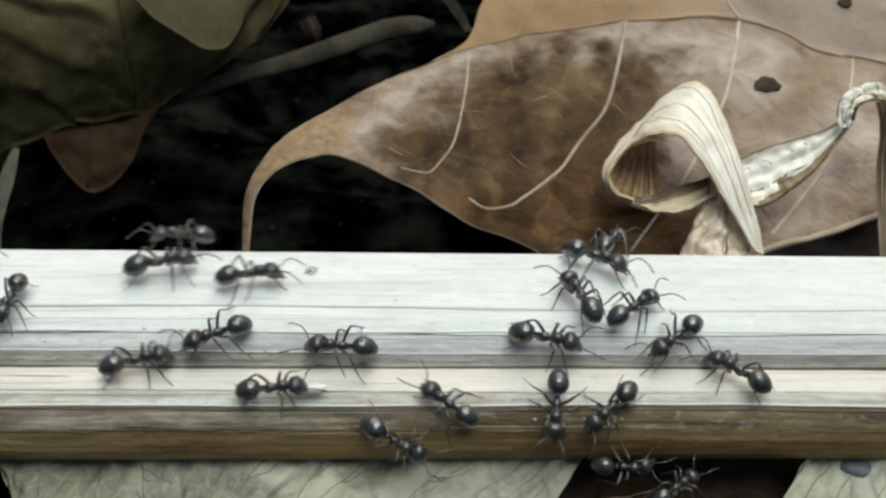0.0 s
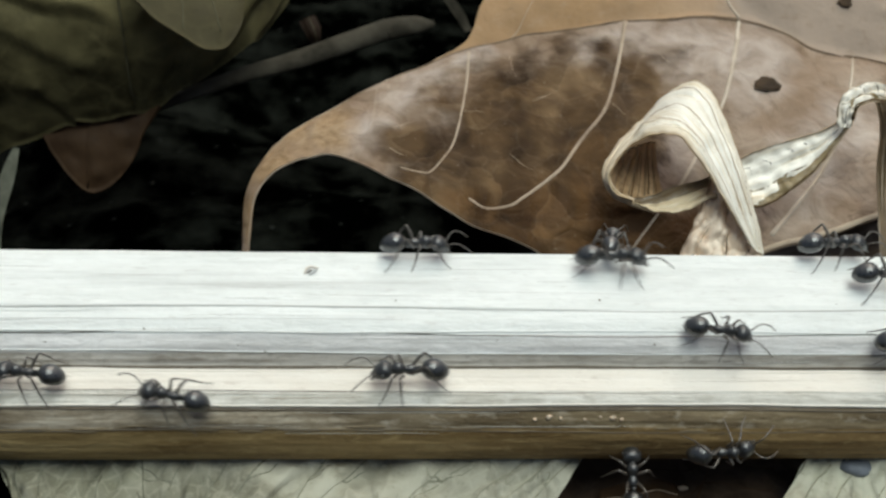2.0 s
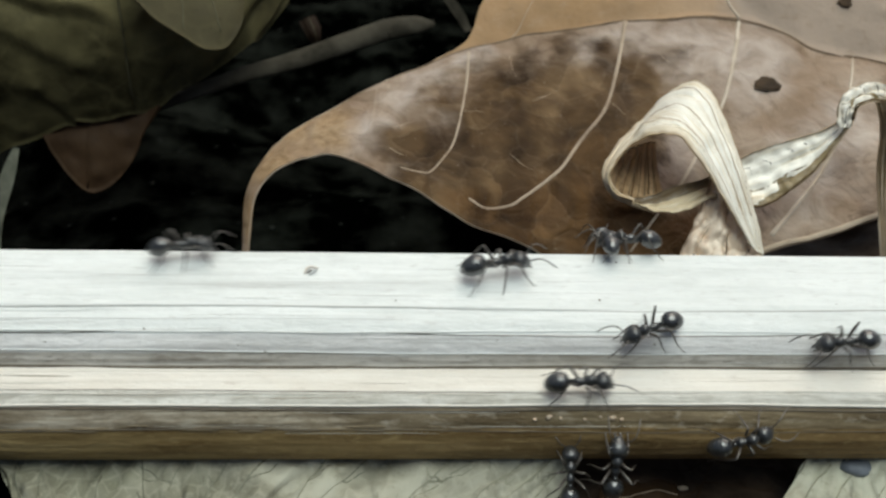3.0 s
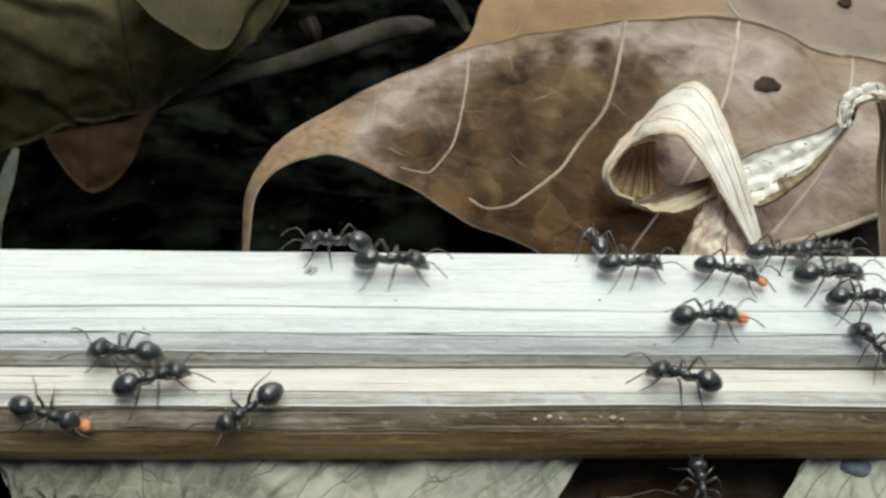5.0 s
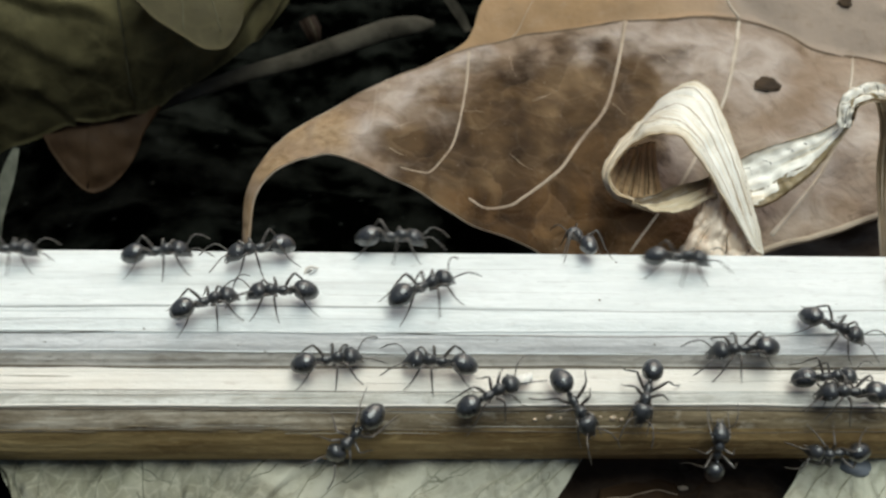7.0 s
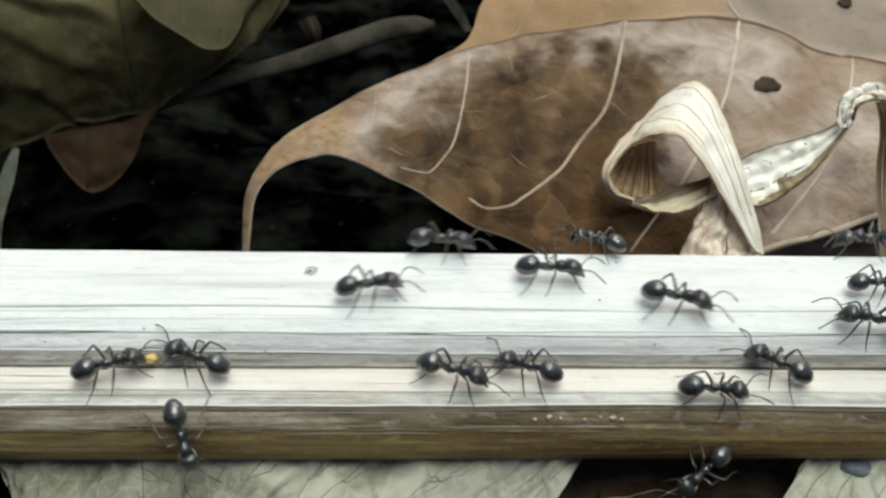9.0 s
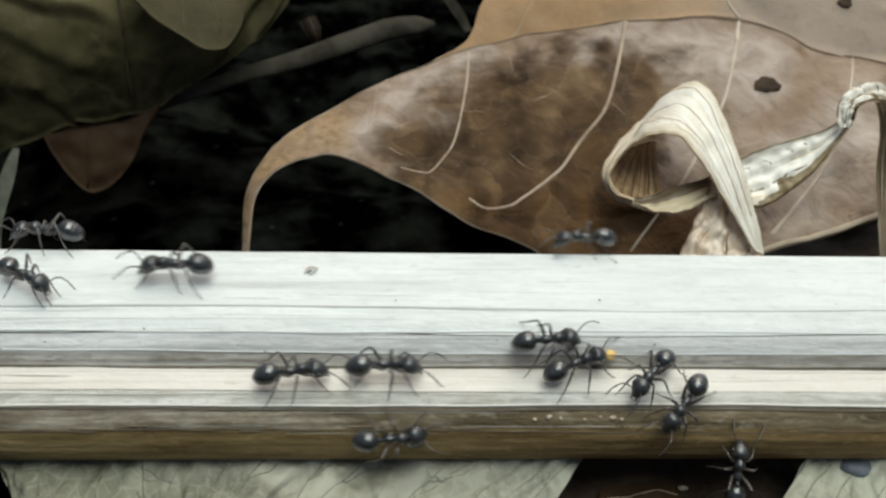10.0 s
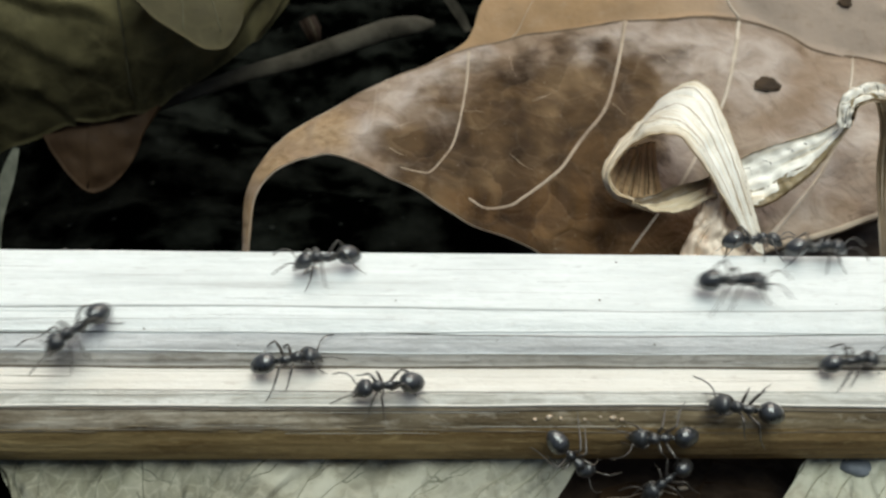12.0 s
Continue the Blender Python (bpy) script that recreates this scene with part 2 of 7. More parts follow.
    c = m.mix(m.ramp(fine, (0.67, 0.0), (0.76, 0.3)), c, (0.46, 0.38, 0.31))
    c = m.mix(m.ramp(net, (0.0, 0.05), (0.03, 0.0)), c, (0.37, 0.29, 0.215))
    swell = m.ramp(net, (0.0, 0.0), (0.3, 0.8), (0.6, 1.0))
    return m.colour(c).roughness(small, 0.42, 0.62).bump(swell, 0.22, 0.0007).bump(mid, 0.6, 0.0014).bump(fine_net, 0.1, 0.0002).bump(small, 0.35, 0.0003).mat


BROWN_LEAF = brown_blade()
ORANGE_LEAF = leaf_material("tawny_leaf", (0.37, 0.275, 0.195), (0.29, 0.20, 0.125), (0.18, 0.118, 0.067), 130, 1000, edge=0.1, seed=3.1,
                            stains=(((40.5, 41.9, 4.0), (16, 16, 12), ASH, 0.7), ((5.9, 41.6, 3.6), (14, 12, 9), (0.31, 0.188, 0.09), 0.7), ((21.7, 43.3, 4.4), (12, 12, 8), (0.36, 0.22, 0.11), 0.5)))
OLIVE_LEAF = leaf_material("olive_leaf", (0.130, 0.112, 0.054), (0.084, 0.072, 0.033), (0.034, 0.029, 0.013), 150, 300, 0.6, seed=5.0)
LOBE_LEAF = leaf_material("olive_grey_leaf", (0.082, 0.071, 0.038), (0.054, 0.046, 0.023), (0.026, 0.022, 0.011), 120, 300, 0.6, seed=6.0)
GREY_LEAF = leaf_material("grey_green_leaf", (0.49, 0.47, 0.375), (0.37, 0.35, 0.27), (0.18, 0.168, 0.12), 260, 620, 0.5, seed=7.0, edge=0.3, flecks=0.55, crease_shade=0.3,
                          stains=(((-31.7, -18.8, -12.0), (9, 7, 6), (0.15, 0.145, 0.10), 0.75), ((-22.0, -18.9, -12.0), (8, 5, 6), (0.20, 0.195, 0.14), 0.6), ((-26.9, -16.7, -11.5), (7, 4, 5), (0.24, 0.235, 0.17), 0.5), ((5.3, -14.9, -12.0), (13, 7, 6), (0.40, 0.39, 0.315), 0.6), ((35.0, -12.8, -12.0), (8, 7, 6), (0.50, 0.50, 0.40), 0.7)))
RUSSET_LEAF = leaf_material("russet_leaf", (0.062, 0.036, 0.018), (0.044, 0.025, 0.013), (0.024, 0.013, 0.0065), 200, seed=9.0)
# dark leaf brown with shade put into the colour
DARK_LEAF = leaf_material("shaded_dark_leaf", (0.095, 0.066, 0.046), (0.056, 0.038, 0.026), (0.024, 0.016, 0.011), 200, rough=0.45, seed=11.0)
VEIN = leaf_material("pale_vein", (0.47, 0.385, 0.30), (0.38, 0.30, 0.22), (0.25, 0.18, 0.125), 300, edge=0.0)
RIM = leaf_material("pale_rim", (0.62, 0.54, 0.45), (0.53, 0.45, 0.36), (0.40, 0.32, 0.24), 300, edge=0.0)
MIDRIB = leaf_material("dark_midrib", (0.27, 0.20, 0.135), (0.205, 0.145, 0.095), (0.12, 0.08, 0.053), 300, edge=0.0)
OLIVE_VEIN = leaf_material("olive_vein", (0.115, 0.105, 0.062), (0.085, 0.078, 0.045), (0.05, 0.045, 0.026), 300, edge=0.0)
SLIVER_LEAF = leaf_material("grey_sliver", (0.13, 0.135, 0.105), (0.10, 0.105, 0.08), (0.06, 0.063, 0.047), 200, seed=13.0)
GREY_VEIN = leaf_material("dark_green_vein", (0.29, 0.285, 0.215), (0.22, 0.215, 0.16), (0.13, 0.127, 0.09), 300, edge=0.0)


def husk_material(name, light, mid, dark, along, across=26.0, lines=0.55, bands=0.0):
    """Dry sheath: long fibres with thin dark lines between them, brown rims, light passing through it."""
    m = Nodes(name, 0.4, spec=0.5)
    v = m.n.new("ShaderNodeUVMap").outputs[0]
    def fibres(a, b):
        mp = m.n.new("ShaderNodeMapping")
        mp.inputs["Scale"].default_value = (a, b, 1)
        m.l.new(v, mp.inputs["Vector"])
        return m.noise(1.0, 4, 0.6, mp.outputs[0])
    coarse, thin = fibres(along, across), fibres(along * 1.6, across * 2.1)
    side = m.n.new("ShaderNodeSeparateXYZ")
    m.l.new(v, side.inputs[0])
    blot = m.noise(420, 4, 0.6)
    c = m.ramp(coarse, (0.25, dark), (0.36, mid), (0.46, light))
    grime = m.noise(150, 4, 0.6, distortion=0.5)
    broken = m.noise(330, 3, 0.6)
    line = m.ramp(thin, (0.36, 0.8 * lines), (0.41, 0.0), (0.47, 0.0), (0.488, lines), (0.498, lines), (0.515, 0.0))
    c = m.mix(m.mix(1.0, line, m.ramp(broken, (0.42, 0.05), (0.60, 1.0)), "MULTIPLY"), c, dark)
    if bands:
        # broad tan streaks that follow the fibres, darker towards the two rims
        c = m.mix(m.ramp(side.outputs[0], (0.38, 0.0), (0.56, 0.45 * bands), (0.78, bands)), c, tuple(0.28 * a + 0.72 * b for a, b in zip(mid, dark)))
        streak = fibres(along * 0.5, across * 0.4)
        c = m.mix(m.ramp(streak, (0.50, 0.0), (0.60, 0.6 * bands)), c, tuple(0.45 * a + 0.55 * b for a, b in zip(mid, dark)))
        c = m.mix(m.ramp(side.outputs[1], (0.0, 0.55), (0.16, 0.0), (0.80, 0.0), (1.0, 0.6)), c, tuple(0.6 * a + 0.4 * b for a, b in zip(mid, dark)))
    c = m.mix(m.ramp(blot, (0.54, 0.0), (0.70, 0.2 if bands else 0.55)), c, tuple(0.55 * a + 0.45 * b for a, b in zip(mid, dark)))
    c = m.mix(m.ramp(grime, (0.50, 0.0), (0.68, 0.25 if bands else 0.5)), c, tuple(0.65 * a + 0.35 * b for a, b in zip(mid, dark)))
    c = m.mix(m.ramp(side.outputs[1], (0.0, 0.8), (0.035, 0.0), (0.965, 0.0), (1.0, 0.8)), c, dark)
    m.colour(c).bump(coarse, 0.4, 0.0003).bump(thin, 0.3, 0.00015).bump(blot, 0.3, 0.0003).bump(broken, 0.35, 0.0005)
    glow = m.n.new("ShaderNodeBsdfTranslucent")
    m.l.new(c, glow.inputs["Color"])
    both = m.n.new("ShaderNodeMixShader")
    both.inputs[0].default_value = 0.06
    m.l.new(m.b.outputs[0], both.inputs[1])
    m.l.new(glow.outputs[0], both.inputs[2])
    m.l.new(both.outputs[0], m.n["Material Output"].inputs["Surface"])
    return m.mat


HUSK = husk_material("dry_husk", (0.97, 0.94, 0.86), (0.88, 0.78, 0.59), (0.36, 0.235, 0.11), 2.6, 21.0, 0.34, 0.9)
TAIL_HUSK = husk_material("straw_husk", (0.97, 0.93, 0.84), (0.88, 0.79, 0.63), (0.24, 0.155, 0.07), 6.0, 9.0, 0.5, 0.25)
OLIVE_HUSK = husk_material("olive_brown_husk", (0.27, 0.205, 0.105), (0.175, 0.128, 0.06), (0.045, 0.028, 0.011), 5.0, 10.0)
SPOTTED_HUSK = husk_material("spotted_husk", (0.70, 0.58, 0.395), (0.51, 0.385, 0.235), (0.16, 0.10, 0.045), 6.0, 8.0, 0.7)
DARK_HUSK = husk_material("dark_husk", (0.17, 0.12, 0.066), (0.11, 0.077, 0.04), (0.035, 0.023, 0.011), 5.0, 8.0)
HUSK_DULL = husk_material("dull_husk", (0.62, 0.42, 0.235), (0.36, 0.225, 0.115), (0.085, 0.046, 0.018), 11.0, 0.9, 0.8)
# dark brown for tubes that paint the shade in folds and gaps
FOLD_SHADE = leaf_material("brown_fold_shade", (0.13, 0.085, 0.04), (0.085, 0.053, 0.024), (0.04, 0.024, 0.011), 400, edge=0.0)
ROT = leaf_material("rot_spot", (0.085, 0.055, 0.032), (0.045, 0.029, 0.017), (0.02, 0.013, 0.008), 400, edge=0.0)
HUSK_BASE = husk_material("pinkish_husk", (0.95, 0.80, 0.64), (0.74, 0.55, 0.40), (0.17, 0.098, 0.05), 3.5, 7.0, 0.45, 0.25)

# darker than real humus: the deep shade of the floor is in this colour
m = Nodes("shaded_humus", 1.0, spec=0.0)
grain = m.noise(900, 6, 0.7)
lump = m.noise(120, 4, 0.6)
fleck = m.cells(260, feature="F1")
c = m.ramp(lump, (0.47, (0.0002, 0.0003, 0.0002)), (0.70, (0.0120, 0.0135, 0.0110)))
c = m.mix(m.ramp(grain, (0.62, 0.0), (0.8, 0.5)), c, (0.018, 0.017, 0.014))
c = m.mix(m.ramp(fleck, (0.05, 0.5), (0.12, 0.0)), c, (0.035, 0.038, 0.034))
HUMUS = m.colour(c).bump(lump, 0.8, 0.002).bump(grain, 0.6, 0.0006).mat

m = Nodes("grey_bark", 0.85, spec=0.08)
c = m.ramp(m.noise(300, 5, 0.6), (0.35, (0.026, 0.023, 0.017)), (0.65, (0.066, 0.059, 0.045)))
BARK = m.colour(c).bump(m.noise(900, 4), 0.5, 0.0003).mat

m = Nodes("blue_grey_stone", 0.6, spec=0.4)
c = m.ramp(m.noise(350, 5, 0.6), (0.35, (0.075, 0.085, 0.10)), (0.65, (0.15, 0.165, 0.19)))
STONE = m.colour(c).bump(m.noise(900, 4), 0.4, 0.0002).mat


def shell_material(name, a, b, rough, coat, spec=0.9):
    m = Nodes(name, rough, spec=spec)
    pits = m.noise(2500, 4, 0.6)
    m.colour(m.ramp(pits, (0.35, a), (0.7, b))).roughness(pits, rough - 0.06, rough + 0.12).bump(pits, 0.25, 0.00005)
    m.b.inputs["Coat Weight"].default_value = coat
    m.b.inputs["Coat Roughness"].default_value = 0.14
    return m.mat


SHELL = shell_material("black_shell", (0.014, 0.0145, 0.015), (0.030, 0.030, 0.030), 0.36, 0.35)
GLOSS = shell_material("glossy_black_shell", (0.014, 0.0145, 0.0145), (0.030, 0.029, 0.028), 0.30, 0.8, 1.0)
LIMB = shell_material("dark_brown_limb", (0.050, 0.041, 0.034), (0.10, 0.082, 0.066), 0.40, 0.2)
EYE = shell_material("eye", (0.02, 0.02, 0.02), (0.03, 0.03, 0.03), 0.15, 0.5)


def crumb_material(name, a, b):
    m = Nodes(name, 0.45, spec=0.45)
    m.b.inputs["Subsurface Weight"].default_value = 0.15
    m.b.inputs["Subsurface Radius"].default_value = (0.0006, 0.0004, 0.0003)
    return m.colour(m.ramp(m.noise(1800, 4), (0.35, a), (0.65, b))).bump(m.noise(2600, 3), 0.4, 0.0001).mat


WHITE_CRUMB = crumb_material("white_crumb", (0.70, 0.66, 0.60), (0.84, 0.82, 0.77))
ORANGE_CRUMB = crumb_material("orange_crumb", (0.66, 0.20, 0.075), (0.80, 0.36, 0.17))
YELLOW_CRUMB = crumb_material("yellow_crumb", (0.75, 0.45, 0.12), (0.85, 0.60, 0.22))
TAN_CRUMB = crumb_material("tan_crumb", (0.40, 0.31, 0.22), (0.58, 0.47, 0.36))


# ---- mesh helpers (millimetres in, metres out) ----
def mesh_object(name, verts, faces, material, parent=None, label="", smooth=True, uvs=None, slots=None):
    me = bpy.data.meshes.new(name)
    me.from_pydata([tuple(a * MM for a in v) for v in verts], [], faces)
    mats = material if isinstance(material, (list, tuple)) else [material]
    for k in mats:
        me.materials.append(k)
    if slots is not None:
        me.polygons.foreach_set("material_index", slots)
    me.polygons.foreach_set("use_smooth", [smooth] * len(me.polygons))
    if uvs is not None:
        layer = me.uv_layers.new(name="uv")
        for lp in me.loops:
            layer.data[lp.index].uv = uvs[lp.vertex_index]
    me.update()
    ob = new(name, me)
    if parent:
        ob.parent = parent
    if label:
        tagged(ob, label)
    return ob


def spline(points, n):
    """n points evenly spaced in parameter on a Catmull-Rom curve."""
    p = np.array(points, float)
    p = np.vstack([2 * p[0] - p[1], p, 2 * p[-1] - p[-2]])
    out = []
    for t in np.linspace(0, len(points) - 1, n):
        i = min(int(t), len(points) - 2)
        f = t - i
        a, b, c, d = p[i:i + 4]
        out.append(0.5 * (2 * b + (c - a) * f + (2 * a - 5 * b + 4 * c - d) * f ** 2 + (3 * b - a - 3 * c + d) * f ** 3))
    return np.array(out)


class Sheet:
    """A thin curved sheet between two edge curves, with a bulge between them and uneven wrinkles."""

    def __init__(self, one, two, nu, nv, bulge=0.0, thick=0.25, rough=0.0, scale=6.0, pleats=None, seed=0.0):
        a, b = spline(one, nu), spline(two, nu)
        v = np.linspace(0, 1, nv)[None, :, None]
        g = a[:, None] * (1 - v) + b[:, None] * v
        n = self.normals(g)
        wide = np.linalg.norm(a - b, axis=1)
        g = g + n * (bulge * 4 * v * (1 - v)) * (wide / wide.max())[:, None, None]
        if pleats is not None:
            g = g + n * pleats(np.linspace(0, 1, nu)[:, None], np.linspace(0, 1, nv)[None, :])[..., None]
        if rough:
            w = np.array([[noise.fractal(Vector(q) / scale + Vector((seed, 0, seed)), 1.0, 2.0, 3) for q in row] for row in g])
            g = g + n * (rough * w * np.minimum(1, wide / 6.0)[:, None])[..., None]
        self.g, self.n, self.thick = g, self.normals(g), thick

    @staticmethod
    def normals(g):
        n = np.cross(np.gradient(g, axis=0), np.gradient(g, axis=1))
        n = n / (np.linalg.norm(n, axis=2, keepdims=True) + 1e-9)
        return -n if n[..., 1].mean() > 0 else n

    def mesh(self, name, material, parent=None, label="", slots=None):
        nu, nv = self.g.shape[:2]
        top, low = self.g + self.n * self.thick / 2, self.g - self.n * self.thick / 2
        verts = np.concatenate([top.reshape(-1, 3), low.reshape(-1, 3)])
        k, faces, idx = nu * nv, [], []
        for i in range(nu - 1):
            for j in range(nv - 1):
                q = (i * nv + j, (i + 1) * nv + j, (i + 1) * nv + j + 1, i * nv + j + 1)
                faces += [q, tuple(k + x for x in reversed(q))]
                s = slots(i / (nu - 1), j / (nv - 1)) if slots else 0
                idx += [s, s]
        rim = [(i, 0) for i in range(nu)] + [(nu - 1, j) for j in range(1, nv)] + [(i, nv - 1) for i in range(nu - 2, -1, -1)] + [(0, j) for j in range(nv - 2, 0, -1)]
        for (a, b), (c, d) in zip(rim, rim[1:] + rim[:1]):
            p, q = a * nv + b, c * nv + d
            faces.append((p, q, k + q, k + p))
            idx.append(0)
        uv = [(i / (nu - 1), j / (nv - 1)) for i in range(nu) for j in range(nv)] * 2
        return mesh_object(name, verts, faces, material, parent, label, uvs=uv, slots=idx)

    def on(self, u, v, lift=0.0):
        nu, nv = self.g.shape[:2]
        x, y = min(max(u, 0), 1) * (nu - 1), min(max(v, 0), 1) * (nv - 1)
        i, j = min(int(x), nu - 2), min(int(y), nv - 2)
        fx, fy = x - i, y - j
        w = ((i, j, (1 - fx) * (1 - fy)), (i + 1, j, fx * (1 - fy)), (i, j + 1, (1 - fx) * fy), (i + 1, j + 1, fx * fy))
        return sum(self.g[a, b] * k for a, b, k in w) + sum(self.n[a, b] * k for a, b, k in w) * lift


def tube(name, points, radii, material, parent=None, label="", sides=8, flat=1.0, n=None):
    """A tapered round rod along a curve, closed at both ends."""
    n = n or 4 * len(points)
    c = spline(points, n)
    r = np.interp(np.linspace(0, 1, n), np.linspace(0, 1, len(radii)), radii)
    t = np.gradient(c, axis=0)
    t /= np.linalg.norm(t, axis=1, keepdims=True) + 1e-9
    up = np.array([0.21, -0.55, 0.80])
    verts, faces = [], []
    for p, d, k in zip(c, t, r):
        s = np.cross(d, up)
        s /= np.linalg.norm(s) + 1e-9
        w = np.cross(s, d)
        for q in range(sides):
            a = 2 * math.pi * q / sides
            verts.append(p + k * (math.cos(a) * s + flat * math.sin(a) * w))
    for i in range(n - 1):
        for q in range(sides):
            e = (q + 1) % sides
            faces.append((i * sides + q, i * sides + e, (i + 1) * sides + e, (i + 1) * sides + q))
    faces += [tuple(range(sides))[::-1], tuple(range((n - 1) * sides, n * sides))]
    return mesh_object(name, verts, faces, material, parent, label)


def vein_on(sheet, path, r0, r1, material, parent, n=14, name="vein", lift=0.0):
    """A raised vein that follows a path of (u, v) places on a sheet."""
    uv = spline([(a, b, 0) for a, b in path], n)
    pts = [sheet.on(a, b, sheet.thick / 2 + lift) for a, b, _ in uv]
    return tube(name, pts, (r0, (r0 + r1) / 2, r1), material, parent, sides=6, flat=0.6, n=n)


def empty(name, label, category, group=""):
    e = new(name)
    e.empty_display_size = 0.005
    return tagged(e, label, category, group)


# ---- the stalk's cross-section: lengths and slopes from its upper edge forward ----
FRONT = [(6.87, 4), (1.14, 14), (1.38, 22), (1.51, 48), (1.18, 80), (0.31, -5), (2.23, 9), (1.19, 30), (0.29, 75),
         (0.27, 35), (1.34, 62), (1.6, 82), (1.58, 100), (1.1, 130), (1.6, 160)]
BACK = [(0.35, 20), (0.5, 45), (1.6, 68), (4.2, 80), (1.6, 110)]
EDGE_Y = -0.67
YAW = radians(4.25)
ALONG = np.array([math.cos(YAW), math.sin(YAW), 0.0])
ACROSS = np.array([-math.sin(YAW), math.cos(YAW), 0.0])


def run(segments, way):
    y, z, pts = EDGE_Y, 0.0, []
    for length, slope in segments:
        y += way * length * math.cos(radians(slope))
        z -= length * math.sin(radians(slope))
        pts.append((y, z))
    return pts


def stalk():
    front, back = run(FRONT, -1), run(BACK, 1)
    ring = back[::-1] + [(EDGE_Y, 0.0)] + front + [(-8.0, -12.0), (-2.5, -11.6)]
    nb = len(back)
    # the bands follow the ridges: bleached top, grey ridge, cream ledge, tan flank, brown rind
    bands = ["top_face", "ridge", "ledge", "flank", "rind"]
    looks = [[BLEACHED, CRACK], [RIDGE, CRACK, BROWN_GREY], [CREAM, CRACK], [FLANK, CRACK, TAN], [RIND, TAN]]
    plan = [(0, 0)] * 3 + [(1, 0), (1, 2), (1, 1), (2, 0), (3, 0), (3, 1), (3, 2), (3, 2)] + [(4, 0)] * 7
    def kind(i):
        k = i - nb
        return ((0, 0) if k > -3 else (4, 1)) if k < 0 else plan[min(k, 17)]
    fine, slot = [], []
    for i in range(len(ring)):
        p, q = np.array(ring[i]), np.array(ring[(i + 1) % len(ring)])
        steps = max(1, int(np.linalg.norm(q - p) / 0.22))
        for k in range(steps):
            fine.append(p + (q - p) * k / steps)
            slot.append(kind(i))
    fine = np.array(fine)
    for _ in range(2):
        fine = 0.25 * np.roll(fine, 1, 0) + 0.5 * fine + 0.25 * np.roll(fine, -1, 0)
    nrm = np.roll(fine, -1, 0) - np.roll(fine, 1, 0)
    nrm = np.stack([nrm[:, 1], -nrm[:, 0]], 1)
    nrm /= np.linalg.norm(nrm, axis=1, keepdims=True) + 1e-9
    if nrm[np.argmax(fine[:, 1]), 1] < 0:
        nrm = -nrm
    arc = np.concatenate([[0], np.cumsum(np.linalg.norm(np.diff(fine, axis=0), axis=1))])
    xs = np.concatenate([np.linspace(-650, -80, 60)[:-1], np.linspace(-80, 80, 261), np.linspace(80, 650, 60)[1:]])
    k = len(fine)
    grid = np.zeros((len(xs), k, 3))
    for i, x in enumerate(xs):
        lift = 0.06 * noise.noise(Vector((x * 0.02, 5.0, 0.0)))
        for j in range(k):
            groove = noise.noise(Vector((x * 0.014, j * 0.62, 3.0))) * 0.075 + noise.noise(Vector((x * 0.09, j * 0.9, 6.0))) * 0.022 + noise.noise(Vector((x * 0.006, j * 0.2, 9.0))) * 0.08
            slide = arc[j] + 0.17 * noise.noise(Vector((x * 0.04, j * 0.11, 14.0))) + 0.08 * noise.noise(Vector((x * 0.17, j * 0.23, 21.0)))
            slide = min(max(slide, 0.0), arc[-1]) if 0 < j < k - 1 else arc[j]
            q = np.array((np.interp(slide, arc, fine[:, 0]), np.interp(slide, arc, fine[:, 1]))) + nrm[j] * groove
            grid[i, j] = ALONG * x + ACROSS * q[0] + np.array([0, 0, q[1] + lift])
    top = empty("dry_stalk", "long bleached ridged plant stalk with a brown lower rind", "stalk")
    for b, name in enumerate(bands):
        verts, faces, idx, uv, seen = [], [], [], [], {}
        def vert(i, j, w):
            key = (i, j, w)
            if key not in seen:
                seen[key] = len(verts)
                verts.append(grid[i, j])
                uv.append((xs[i] * MM, (arc[j] + w * 0.2) * MM))
            return seen[key]
        for j in range(k):
            if slot[j][0] != b:
                continue
            e, w = (j + 1) % k, 1 if j + 1 == k else 0
            for i in range(len(xs) - 1):
                faces.append((vert(i, j, 0), vert(i + 1, j, 0), vert(i + 1, e, 0), vert(i, e, 0)))
                idx.append(slot[j][1])
        mesh_object(name, verts, faces, looks[b], top, uvs=uv, slots=idx)
    # loose fibres and dark splits that run along the stalk
    rng = random.Random(8)
    zero = arc[np.argmin(np.abs(fine - np.array([EDGE_Y, 0.0])).sum(1))]
    def strand(name, s0, x0, x1, r, material):
        pts, ph = [], rng.random() * 50
        for x in np.linspace(x0, x1, max(8, int((x1 - x0) / 3))):
            a = zero + s0 + 0.34 * noise.noise(Vector((x * 0.03, ph, 0))) + 0.08 * noise.noise(Vector((x * 0.15, ph, 4)))
            y, z = np.interp(a, arc, fine[:, 0]), np.interp(a, arc, fine[:, 1])
            pts.append(ALONG * x + ACROSS * y + np.array([0, 0, z]))
        tube(name, pts, (r * 0.3, r, r * 0.8, r, r * 0.3), material, top, sides=6, n=len(pts) * 2)
    for s0, r, name in ((6.95, 0.07, "split"), (8.1, 0.04, "split"), (9.38, 0.04, "split"), (10.9, 0.05, "split"), (12.05, 0.09, "split"), (14.45, 0.035, "split"), (16.05, 0.08, "split"), (17.66, 0.055, "split")):
        strand(name, s0, -75 + rng.uniform(0, 6), 75, r, SEAM if s0 < 9.0 else CRACK)
